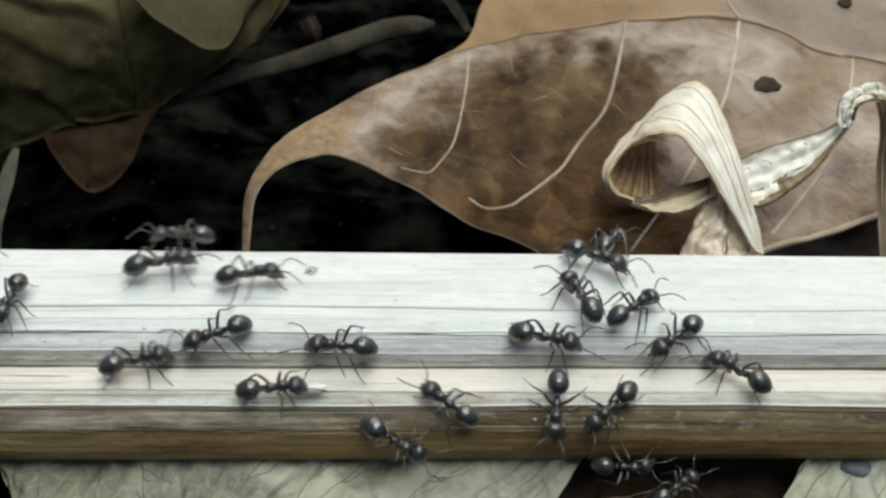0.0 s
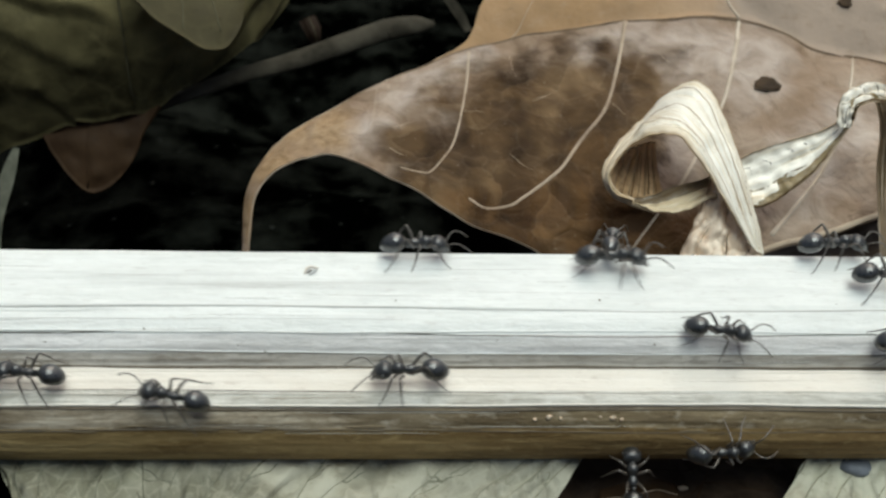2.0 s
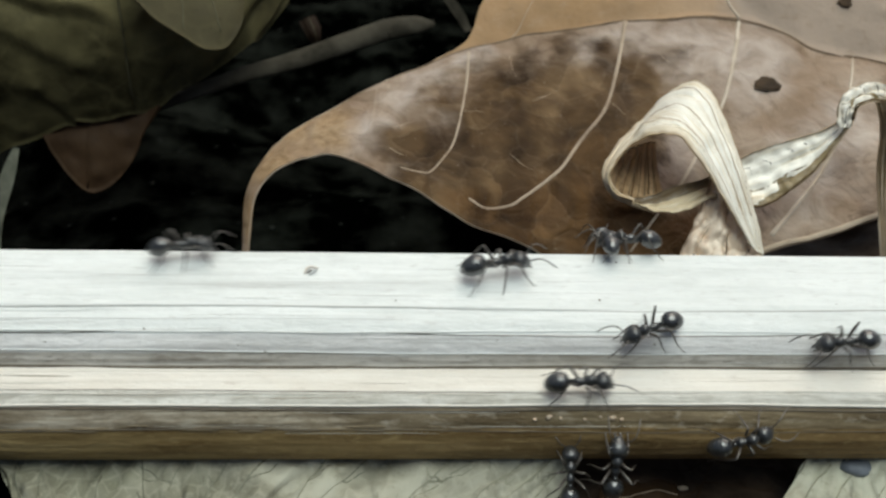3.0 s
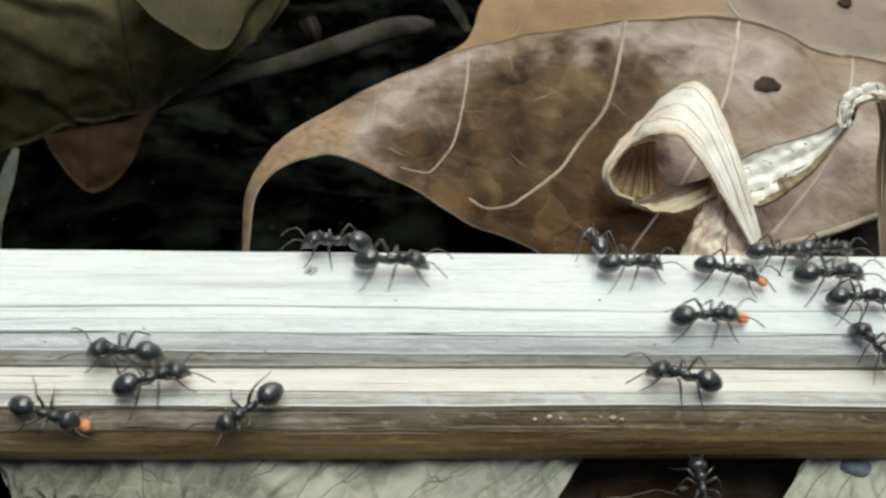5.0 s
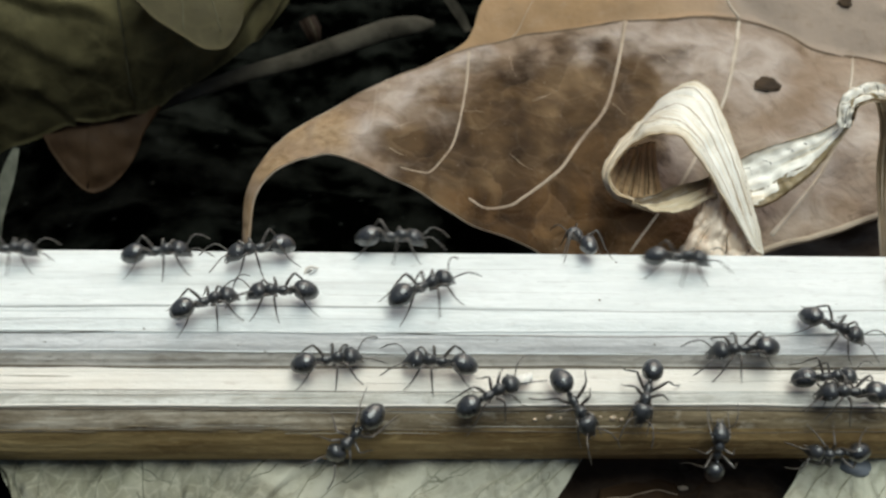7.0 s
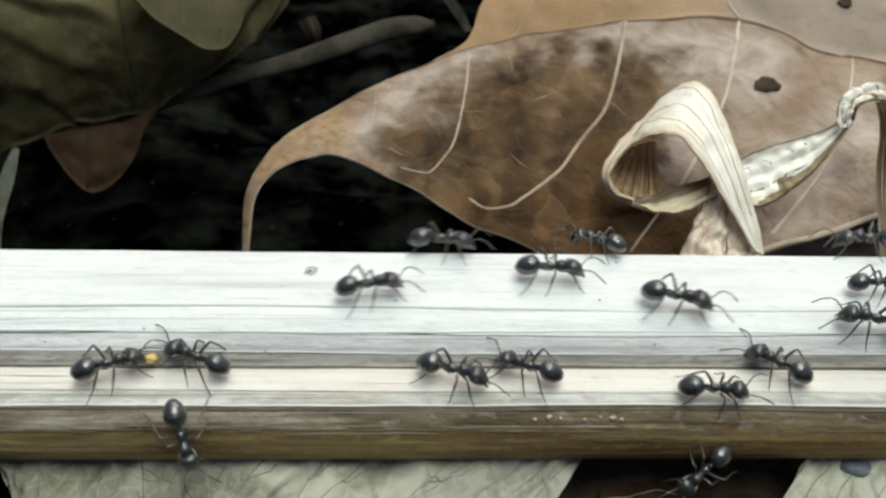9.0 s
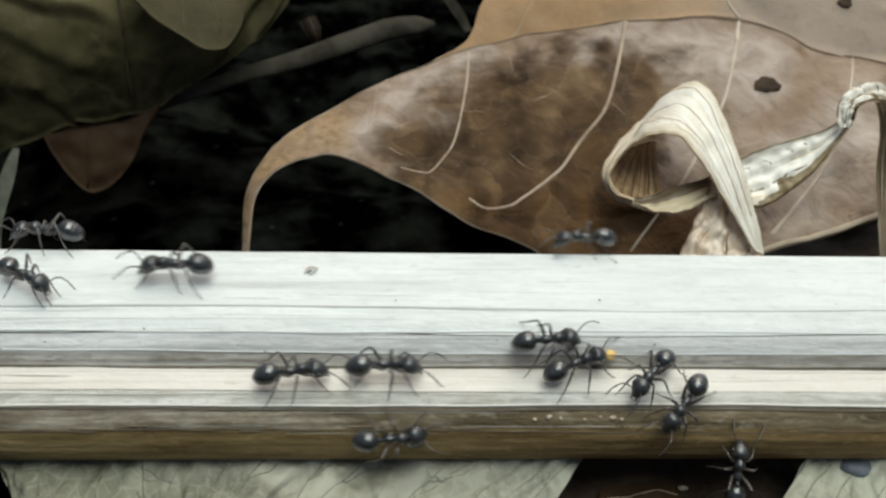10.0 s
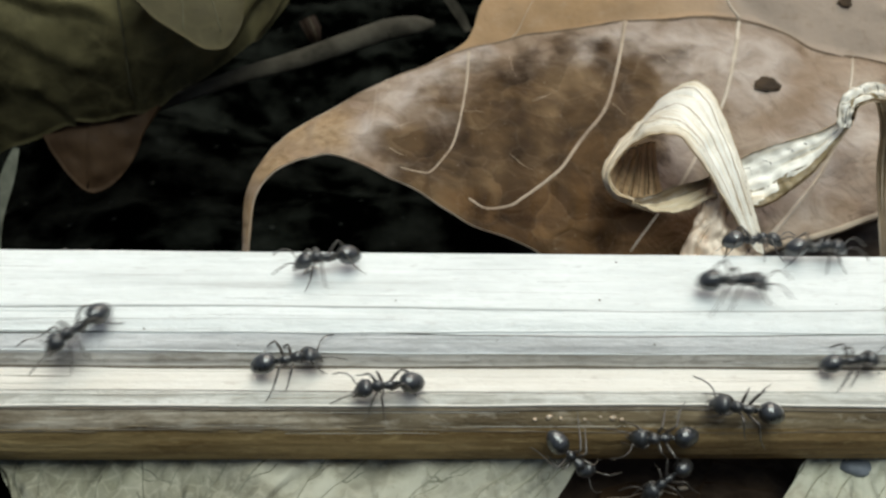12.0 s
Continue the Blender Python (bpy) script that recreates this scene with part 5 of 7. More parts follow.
def motions():
    crawl([(0, -22.1, -0.6, 180), (0.1, -31.0, -0.6, 180), (0.17, -33.9, -2.8, 180), (0.2, -35.9, -5.2, 180), (12, -35.9, -5.2, 180)], '', 'black ant on the back edge of the stalk', 0.94)
    crawl([(0, -22.8, 3.3, 16), (0.1, -15.0, 1.7, 28), (0.2, -7.3, 1.9, 13), (0.3, 5.6, 3.2, -1), (0.4, 9.6, 3.0, -3), (0.5, 20.6, 2.9, -5), (0.6, 32.0, 4.8, -3), (0.7, 40.2, 4.7, -1), (12, 329.1, 4.6, 0)], '', '', 1.03)
    crawl([(0, -15.6, 4.6, 9), (0.1, -5.5, 4.3, -7), (0.3, 12.3, 6.2, -1), (0.4, 20.7, 5.8, -4), (0.5, 33.0, 5.8, -7), (0.6, 40.0, 5.8, -4), (12, 439.1, 5.8, 0)], '', '', 0.96)
    crawl([(0, -34.0, 7.5, 261), (0.1, -33.2, 10.0, 246), (0.5, -53.9, 9.3, 180), (12, -175.7, 9.3, 180)], '', '', 0.90)
    crawl([(0, -18.1, 10.1, 202), (0.1, -19.5, 9.4, 170), (0.2, -23.6, 7.9, 167), (0.3, -29.1, 8.7, 200), (0.4, -32.5, 10.1, 219), (0.8, -55.6, 9.7, 180), (12, -281.5, 9.7, 180)], '', '', 0.98)
    crawl([(0, -23.8, 12.6, 15), (0.1, -17.7, 16.2, 3), (0.2, -14.0, 17.7, 1), (0.3, -11.9, 17.3, 9), (0.5, -12.4, 16.4, 34), (0.6, -13.1, 15.4, 35), (0.7, -15.1, 14.2, 35), (0.8, -13.9, 11.6, 38), (0.9, -9.5, 9.1, 33), (1, -4.6, 5.9, 19), (1.1, 4.0, 4.4, 5), (1.2, 14.2, 7.0, -11), (1.3, 15.4, 9.7, -19), (1.4, 19.1, 7.8, -7), (1.5, 26.4, 5.1, 5), (1.6, 34.6, 6.5, 3), (2, 59.2, 6.5, 0), (12, 598.1, 6.5, 0)], '', 'black ant walking on the cream lower ledge', 1.00)
    crawl([(0, -8.6, 11.0, 177), (0.1, -10.5, 10.3, 168), (0.2, -16.6, 10.4, 199), (0.3, -21.1, 12.6, 213), (0.4, -26.3, 13.5, 195), (0.5, -30.2, 13.1, 186), (0.6, -32.2, 14.0, 183), (0.7, -31.6, 13.5, 181), (0.8, -32.9, 12.4, 180), (1.2, -54.4, 10.9, 180), (12, -529.7, 10.9, 180)], '', 'black ant walking on the cream lower ledge', 1.00)
    crawl([(0, -13.3, 15.1, 5), (0.2, -6.6, 14.9, 28), (0.4, -6.5, 14.8, 41), (0.5, -6.6, 13.9, 26), (0.6, -8.1, 15.6, -27), (0.7, -9.2, 14.7, -88), (0.8, -11.5, 14.9, -142), (0.9, -17.3, 14.1, -179), (1, -26.5, 11.0, -194), (1.1, -29.4, 13.3, -188), (1.2, -33.0, 12.3, -183), (1.6, -54.1, 10.9, -180), (12, -444.8, 10.9, -180)], 'w', 'black ant carrying a white crumb along the stalk', 0.97)
    crawl([(0, 12.7, 2.3, -31), (0.1, 17.6, 2.8, -19), (0.2, 24.2, 4.6, -6), (0.3, 32.5, 5.6, 0), (0.4, 39.8, 5.6, 0), (12, 443.0, 5.6, 0)], '', '', 1.04)
    crawl([(0, 10.5, 6.7, 112), (0.07, 10.7, 5.8, 59), (0.1, 10.9, 5.0, 0), (0.2, 12.5, 4.2, -16), (0.4, 28.6, 3.0, 0), (0.5, 40.6, 3.0, 0), (12, 395.0, 2.9, 0)], '', '', 1.04)
    crawl([(0, 15.0, 7.8, 35), (0.1, 14.6, 9.4, 35), (0.2, 13.1, 10.5, 36), (0.3, 12.6, 11.3, -10), (0.33, 12.5, 11.1, -59), (0.4, 12.7, 11.1, -100), (0.5, 11.3, 13.4, -147), (0.6, 12.0, 11.8, -166), (0.7, 8.0, 11.6, -179), (0.8, 2.3, 11.3, -179), (0.9, -1.5, 11.2, -178), (1, -6.3, 13.6, -176), (1.1, -11.2, 14.2, -178), (1.2, -14.6, 12.0, -179), (1.3, -19.4, 12.3, -180), (1.4, -26.5, 14.2, -180), (1.5, -38.8, 14.2, -180), (12, -458.7, 14.2, -180)], '', 'black ant walking on the cream lower ledge', 0.96)
    crawl([(0, 7.8, 10.3, -13), (0.1, 8.1, 10.1, -23), (0.2, 8.6, 11.9, -35), (0.3, 7.7, 13.8, -35), (0.4, 6.7, 14.2, -49), (0.5, 7.1, 17.0, -77), (0.6, 6.6, 16.8, -91), (0.7, 7.9, 16.8, -75), (0.8, 6.4, 16.2, -45), (0.9, 5.6, 14.7, -16), (1, 6.8, 14.5, 9), (1.2, 16.6, 13.7, 0), (1.3, 17.0, 13.3, 4), (1.4, 19.2, 11.9, 10), (1.5, 23.1, 11.0, 8), (1.6, 27.6, 9.9, 10), (1.8, 30.1, 10.1, 0), (1.9, 32.7, 10.4, 0), (2.3, 56.0, 9.9, 0), (12, 496.0, 9.9, 0)], '', 'black ant walking on the cream lower ledge', 1.03)
    crawl([(0, 17.8, 10.2, 217), (0.1, 17.3, 10.8, 216), (0.2, 16.7, 14.8, 215), (0.3, 16.3, 16.8, 227), (0.4, 17.0, 16.8, 254), (0.5, 16.4, 17.8, 268), (0.6, 9.4, 18.4, 269), (0.7, 11.5, 17.4, 269), (0.8, 10.9, 17.1, 283), (0.9, 15.7, 19.3, 312), (1, 14.7, 18.8, 326), (1.1, 13.4, 18.4, 335), (1.5, 14.4, 18.1, 360), (1.6, 15.5, 21.0, 378), (1.7, 17.6, 20.0, 388), (1.8, 17.5, 19.1, 377), (1.9, 20.2, 18.6, 301), (2, 21.5, 18.8, 369), (2.1, 21.8, 18.7, 362), (2.5, 22.3, 18.5, 358), (3, 22.9, 18.1, 377), (3.2, 23.2, 18.0, 371), (3.5, 26.0, 17.8, 360), (4, 39.0, 17.2, 360), (12, 299.0, 17.0, 360)], '', 'black ant climbing on the brown lower rind', 0.95)
    crawl([(0, 22.5, 13.6, 143), (0.1, 21.5, 12.9, 131), (0.2, 21.3, 14.1, 144), (0.3, 21.4, 14.2, 158), (0.4, 20.5, 12.1, 186), (0.5, 16.8, 13.1, 196), (0.6, 16.8, 13.2, 202), (0.7, 15.2, 14.7, 202), (0.8, 13.8, 13.3, 186), (0.9, 11.0, 11.8, 171), (1, 9.5, 10.7, 165), (1.2, 0.0, 10.7, 205), (1.3, -2.8, 11.6, 217), (1.4, -7.4, 15.3, 208), (1.5, -13.8, 15.5, 191), (1.6, -25.2, 13.4, 181), (1.7, -33.2, 13.6, 180), (2.1, -58.0, 13.6, 180), (12, -542.2, 13.6, 180)], '', 'black ant walking on the cream lower ledge', 1.00)
    crawl([(0, 8.1, 16.3, -97), (0.1, 6.1, 17.0, -136), (0.2, 4.9, 18.0, -148), (0.3, 5.0, 19.3, -133), (0.4, 5.2, 18.8, -105), (0.5, 6.1, 20.9, -120), (0.6, 1.0, 18.3, -159), (0.7, 1.8, 18.0, -180), (0.8, 4.1, 18.7, -180), (0.9, 1.9, 19.6, -180), (1, 0.0, 17.9, -180), (1.1, -1.7, 16.4, -189), (1.2, -4.7, 15.6, -207), (1.3, -10.2, 14.0, -205), (1.4, -18.9, 14.3, -186), (1.5, -23.9, 13.8, -175), (1.6, -33.0, 14.3, -177), (2, -57.7, 14.3, -180), (12, -479.1, 14.3, -180)], '', 'black ant climbing on the brown lower rind', 1.01)
    crawl([(0, 12.2, 16.3, 222), (0.1, 12.6, 16.5, 219), (0.2, 11.8, 17.7, 172), (0.27, 11.1, 18.3, 126), (0.3, 10.3, 18.8, 79), (0.4, 10.3, 18.8, 33), (0.5, 9.6, 21.1, 25), (0.7, 12.1, 30.0, 35), (1.3, 12.9, 40.0, 35), (12, 12.9, 40.0, 35)], '', 'black ant climbing on the brown lower rind', 0.96)
    crawl([(0, -0.3, 15.9, 144), (0.1, -3.2, 13.2, 140), (0.2, -2.1, 13.4, 163), (0.3, 2.3, 13.4, 205), (0.4, 2.2, 13.9, 267), (0.5, 1.7, 15.7, 338), (0.6, 1.0, 15.6, 335), (0.7, -0.7, 15.1, 291), (0.8, -3.8, 16.6, 270), (0.9, -6.0, 18.7, 247), (1, -9.5, 18.8, 201), (1.1, -12.0, 17.6, 180), (1.2, -18.3, 17.6, 180), (1.3, -29.4, 14.9, 180), (1.4, -38.3, 14.9, 180), (12, -339.8, 14.8, 180)], '', 'black ant climbing on the brown lower rind', 0.92)
    crawl([(0, -3.9, 18.1, -31), (0.1, -3.7, 19.7, -30), (0.2, -2.9, 20.6, -27), (0.4, -0.4, 19.4, -7), (0.5, 1.4, 18.4, 9), (0.6, 4.3, 16.7, 9), (0.9, 13.5, 15.6, 23), (1, 15.9, 13.0, 41), (1.1, 19.5, 10.0, 40), (1.2, 19.9, 7.1, 38), (1.3, 25.3, 2.4, 26), (1.4, 34.3, 1.7, 0), (1.5, 41.0, 1.7, 0), (12, 361.2, 1.6, 0)], '', 'black ant climbing on the brown lower rind', 1.06)
    crawl([(0, 14.0, 20.6, 0), (0.1, 13.6, 20.5, 0), (0.2, 13.3, 22.0, 0), (0.3, 14.8, 19.3, 0), (0.4, 13.7, 22.0, 0), (0.6, 16.7, 30.0, 0), (1.2, 17.7, 40.0, 0), (12, 17.7, 40.0, 0)], '', 'black ant on the dark litter under the stalk', 0.89)
    crawl([(0, 18.1, 23.9, 34), (0.1, 20.1, 23.1, 35), (0.2, 20.1, 21.3, 29), (0.3, 20.9, 18.0, 37), (0.4, 19.2, 18.7, 44), (0.5, 22.0, 16.6, 51), (0.6, 23.7, 14.6, 46), (0.7, 27.1, 11.6, 28), (0.8, 32.1, 11.9, 0), (0.9, 38.8, 11.9, 0), (12, 228.5, 10.8, 0)], '', 'black ant climbing on the brown lower rind', 0.87)
    crawl([(0, -39.8, 3.2, 0), (0.1, -33.6, 3.2, 0), (0.2, -24.8, 1.0, 0), (0.3, -12.6, 2.6, -1), (0.4, -2.7, 2.9, -4), (0.5, 11.5, 2.8, -6), (0.6, 20.7, 3.2, -4), (0.7, 30.1, 6.0, -1), (0.8, 39.7, 6.0, 0), (12, 585.2, 6.0, 0)], '', '', 1.00)
    crawl([(0.2, 37.9, 17.4, 180), (0.3, 31.2, 17.4, 184), (0.4, 26.8, 16.9, 165), (0.5, 27.5, 16.4, 164), (0.6, 28.2, 16.2, 165), (0.7, 27.1, 17.6, 175), (0.8, 24.9, 17.4, 174), (0.9, 22.5, 16.3, 163), (1, 22.1, 15.7, 158), (1.1, 22.0, 16.2, 163), (1.2, 20.6, 16.4, 174), (1.3, 18.2, 18.0, 180), (1.4, 15.7, 18.3, 201), (1.5, 6.8, 18.8, 214), (1.6, 2.9, 16.1, 185), (1.7, -1.5, 16.8, 171), (1.8, -7.7, 17.9, 181), (1.9, -15.5, 16.7, 174), (2, -21.1, 15.6, 167), (2.1, -31.2, 13.3, 184), (2.2, -38.3, 13.2, 181), (12, -439.5, 11.3, 180)], '', 'black ant climbing on the brown lower rind', 0.98)
    crawl([(0, 16.5, 30.0, 90), (0.3, 16.5, 30.0, 90), (0.5, 16.5, 20.8, 86), (0.6, 17.8, 18.4, 88), (0.7, 18.3, 18.8, 89), (0.8, 17.0, 18.8, 89), (0.9, 19.2, 18.8, 89), (1, 20.5, 20.3, 85), (1.1, 19.3, 19.3, 112), (1.2, 10.2, 17.6, 150), (1.3, 5.6, 15.8, 163), (1.4, -0.6, 15.6, 178), (1.5, -4.8, 17.3, 192), (1.6, -13.4, 17.2, 178), (1.8, -30.7, 14.2, 171), (1.9, -33.3, 15.0, 180), (2.3, -58.1, 14.9, 180), (12, -388.1, 14.9, 180)], '', 'black ant climbing on the brown lower rind', 0.99)
    crawl([(0, -101.5, 6.1, 0), (0.7, -58.1, 6.1, 0), (1.1, -33.3, 6.1, 0), (1.2, -27.0, 4.1, 0), (1.3, -14.5, 6.3, -1), (1.4, -1.8, 5.0, -2), (1.5, 13.2, 3.0, -3), (1.6, 25.1, 4.1, -2), (1.7, 31.6, 0.8, -1), (1.77, 34.5, -2.8, 0), (1.8, 36.5, -5.2, 0), (12, 36.5, -5.2, 0)], '', '', 1.02)
    crawl([(0, 100.8, 9.7, 180), (1, 38.8, 10.1, 180), (1.1, 27.3, 10.1, 180), (1.13, 25.2, 13.6, 98), (1.2, 23.6, 13.3, 54), (1.3, 21.8, 15.4, 62), (1.4, 17.9, 14.9, 136), (1.5, 12.8, 14.7, 158), (1.6, 12.1, 16.1, 147), (1.7, 8.3, 13.8, 146), (1.8, 2.8, 11.7, 151), (1.9, 0.0, 13.9, 172), (2, -3.3, 13.9, 182), (2.1, -11.6, 13.5, 181), (2.2, -22.5, 13.9, 180), (2.3, -33.1, 12.2, 180), (2.7, -57.8, 10.8, 180), (12, -421.2, 10.8, 180)], '', 'black ant walking on the cream lower ledge', 1.06)
    crawl([(0, -109.0, 1.2, 0), (0.8, -59.4, 1.2, 0), (1.2, -34.6, 1.3, 0), (1.3, -30.5, 0.8, 0), (1.4, -17.7, 2.2, -1), (1.5, -4.6, 4.6, -2), (1.6, 12.2, 4.9, -1), (1.7, 20.5, 6.9, 0), (1.8, 24.6, 5.6, -1), (1.9, 32.9, 4.8, -2), (2, 37.0, 4.3, -4), (2.4, 55.5, 3.6, 0), (12, 463.3, 3.6, 0)], '', '', 1.06)
    crawl([(0, -114.8, 5.9, 0), (0.9, -59.0, 5.9, 0), (1.3, -34.1, 5.9, 2), (1.4, -27.8, 8.5, 8), (1.5, -18.7, 4.4, 12), (1.6, -0.6, 4.9, 7), (1.7, 13.9, 4.7, 2), (1.8, 18.9, 2.2, 0), (1.9, 29.4, 1.4, 0), (2, 33.5, 0.5, 0), (2.1, 41.4, 0.5, 0), (12, 538.3, 0.4, 0)], '', '', 1.07)
    crawl([(0, -121.0, 0.5, 0), (1.3, -40.4, 0.6, 2), (1.4, -33.5, 0.5, 8), (1.5, -25.8, 1.2, 13), (1.6, -12.4, -0.5, 5), (1.7, -0.9, -0.3, -6), (1.8, 9.8, 3.9, -27), (1.9, 17.0, 8.6, -29), (2, 21.6, 9.7, -11), (2.1, 28.9, 10.5, -1), (2.2, 38.8, 10.5, 0), (12, 458.6, 10.0, 0)], '', '', 0.97)
    crawl([(0, -127.3, 4.4, 0), (1.1, -59.1, 4.4, 0), (1.5, -35.4, 4.5, 9), (1.6, -25.4, 4.1, 5), (1.7, -15.0, 5.3, 2), (1.8, -4.2, 5.1, -1), (1.9, 4.8, 2.5, -2), (2, 14.1, 2.3, -3), (2.1, 24.8, 4.7, -2), (2.2, 33.0, 4.7, -1), (2.3, 40.1, 4.7, 0), (12, 540.1, 4.6, 0)], '', '', 1.07)
    crawl([(0, -134.0, 1.2, 0), (1.2, -59.6, 1.2, 0), (1.6, -34.8, 1.3, 0), (1.7, -25.2, 2.2, 0), (1.8, -13.6, 2.0, -1), (1.9, -6.3, 1.2, -2), (2, -2.2, 0.9, -3), (2.1, 6.3, 3.0, -2), (2.3, 27.4, 6.5, 0), (2.4, 33.5, 7.3, 0), (2.8, 58.3, 7.2, 0), (12, 559.0, 7.2, 0)], '', '', 1.02)
    crawl([(0, 105.5, 14.3, 180), (1.1, 37.3, 14.3, 180), (1.5, 12.5, 14.3, 144), (1.6, 3.7, 12.0, 151), (1.7, -7.2, 14.1, 171), (1.8, -19.1, 13.0, 179), (1.9, -29.0, 13.9, 176), (2, -32.1, 14.1, 174), (2.1, -38.7, 14.1, 176), (12, -476.9, 14.1, 180)], '', 'black ant walking on the cream lower ledge', 0.97)
    crawl([(0, 12.1, 40.0, 90), (1.1, 12.1, 40.0, 90), (1.7, 12.1, 30.0, 90), (1.9, 12.1, 23.0, 90), (2, 14.5, 22.7, 90), (2.1, 15.5, 19.3, 89), (2.2, 15.5, 15.7, 110), (2.3, 11.9, 14.1, 159), (2.4, 4.7, 14.1, 183), (2.5, -5.2, 14.6, 186), (2.6, -15.8, 13.5, 184), (2.7, -23.1, 12.4, 181), (2.8, -32.6, 12.1, 180), (3.2, -57.3, 10.8, 180), (12, -527.6, 10.8, 180)], '', 'black ant walking on the cream lower ledge', 1.02)
    crawl([(0, -37.0, 40.0, 0), (1.4, -37.0, 40.0, 0), (2, -36.0, 30.0, 0), (2.3, -33.0, 19.0, 0), (2.4, -27.8, 18.7, -8), (2.5, -21.6, 22.3, -16), (2.6, -18.4, 22.3, -8), (2.7, -15.2, 21.6, 8), (2.8, -8.6, 19.3, 22), (2.9, -0.8, 16.1, 21), (3, 10.3, 14.7, 1), (3.1, 15.1, 14.7, -14), (3.2, 17.4, 15.9, -39), (3.6, 41.7, 15.9, 0), (12, 292.5, 15.7, 0)], '', 'black ant on the dark litter under the stalk', 0.96)
    crawl([(0, 18.2, 40.0, 90), (1.8, 18.2, 40.0, 90), (2.4, 18.2, 30.0, 90), (2.6, 18.2, 23.8, 92), (2.7, 16.8, 23.8, 91), (2.8, 13.7, 23.8, 91), (2.9, 12.4, 22.0, 89), (3.1, 14.2, 19.3, 89), (3.2, 14.7, 18.8, 89), (3.5, 14.7, 30.0, 90), (4.1, 14.7, 40.0, 90), (12, 14.7, 40.0, 90)], '', 'black ant on the dark litter under the stalk', 0.99)
    crawl([(0, -200.6, 6.1, 0), (2.6, -39.4, 6.1, 0), (2.8, -19.0, 5.5, 2), (2.9, -7.4, 3.8, 6), (3, 4.4, 3.2, 11), (3.1, 6.9, 4.5, 6), (3.2, 9.2, 4.7, 2), (3.6, 31.4, 4.8, 0), (12, 208.1, 4.7, 0)], '', '', 1.05)
    crawl([(0, 163.8, 5.0, 180), (2.3, 54.3, 5.0, 180), (2.7, 35.2, 5.0, 180), (2.8, 33.8, 4.7, 180), (2.9, 33.8, 6.0, 179), (3, 31.5, 10.5, 187), (3.1, 24.9, 11.8, 197), (3.2, 24.9, 12.3, 180), (3.6, 5.3, 12.3, 180), (12, -346.5, 10.9, 180)], '', 'black ant walking on the cream lower ledge', 0.97)
    crawl([(0, 209.4, -0.3, 180), (2.7, 42.1, -0.6, 180), (2.8, 34.9, -0.6, 180), (2.9, 26.6, 0.9, 180), (3, 15.6, -0.1, 180), (3.1, 14.0, 0.7, 180), (3.2, 11.4, -0.6, 180), (3.6, -8.8, -0.6, 180), (12, -296.4, -0.3, 180)], '', 'black ant on the back edge of the stalk', 0.96)
    crawl([(0, 202.8, 9.0, 180), (2.4, 57.8, 9.0, 180), (2.8, 33.5, 9.2, 181), (2.9, 23.8, 9.6, 192), (3, 15.9, 9.6, 202), (3.2, 13.8, 9.6, 181), (3.6, -2.4, 9.6, 180), (12, -344.3, 9.3, 180)], '', '', 0.95)
    crawl([(0, -214.4, 4.1, 0), (2.5, -59.4, 4.1, 0), (2.9, -34.7, 4.0, 3), (3, -21.4, 1.2, 6), (3.1, -3.9, 4.0, 3), (3.2, 0.3, 2.9, 1), (3.6, 25.1, 3.0, 0), (12, 434.2, 2.9, 0)], '', '', 0.95)
    crawl([(0, 9.6, 40.0, 90), (2.2, 9.6, 40.0, 90), (2.8, 9.6, 30.0, 90), (3, 9.6, 22.1, 89), (3.2, 7.6, 18.0, 89), (3.5, 7.6, 30.0, 90), (4.1, 7.6, 40.0, 90), (12, 7.6, 40.0, 90)], '', 'black ant on the dark litter under the stalk', 0.92)
    crawl([(0, -285.9, 0.0, 0), (4.4, -34.4, -0.1, 0), (4.8, -11.4, 0.1, 0), (4.9, -7.8, 2.6, -1), (5, -4.2, 3.0, -2), (5.1, 5.8, 5.2, -1), (5.3, 22.7, 3.6, 0), (5.5, 25.2, 4.6, -1), (5.6, 29.6, 5.7, 0), (5.7, 32.6, 7.2, 0), (5.8, 33.8, 9.0, 1), (6, 36.2, 8.6, 7), (6.4, 51.9, 8.2, 0), (12, 293.8, 8.2, 0)], '', '', 1.07)
    crawl([(0, 174.8, -0.4, 180), (4.4, 7.6, -0.6, 180), (4.8, -7.6, -0.6, 180), (5, -9.2, 0.7, 180), (5.1, -9.9, 0.7, 180), (5.3, -13.1, 0.1, 172), (5.5, -13.1, -0.6, 144), (5.9, -13.7, -0.6, 166), (6, -15.1, -0.6, 216), (6.1, -15.7, -0.6, 167), (6.2, -17.2, -0.6, 206), (6.3, -14.4, 0.4, 248), (6.4, -14.9, 0.4, 252), (6.5, -12.9, 0.8, 236), (6.6, -10.4, 2.9, 252), (6.7, -11.5, 3.2, 255), (6.9, -15.5, 2.7, 206), (7, -15.4, 1.7, 199), (7.1, -14.2, 1.6, 197), (7.2, -11.3, 1.1, 177), (7.6, -26.5, 1.0, 180), (12, -193.7, 0.9, 180)], '', 'black ant on the back edge of the stalk', 1.03)
    crawl([(0, -298.2, 5.1, 0), (4.4, -25.4, 5.1, 0), (4.8, -0.6, 5.1, 0), (4.9, 10.2, 4.9, 1), (5, 15.6, 2.9, 2), (5.1, 21.2, 2.4, 1), (5.2, 24.9, 4.2, 0), (5.3, 31.8, 5.9, 0), (5.4, 35.4, 5.8, 0), (5.5, 34.4, 8.8, 0), (5.9, 51.7, 8.6, 0), (12, 303.2, 8.6, 0)], '', '', 0.96)
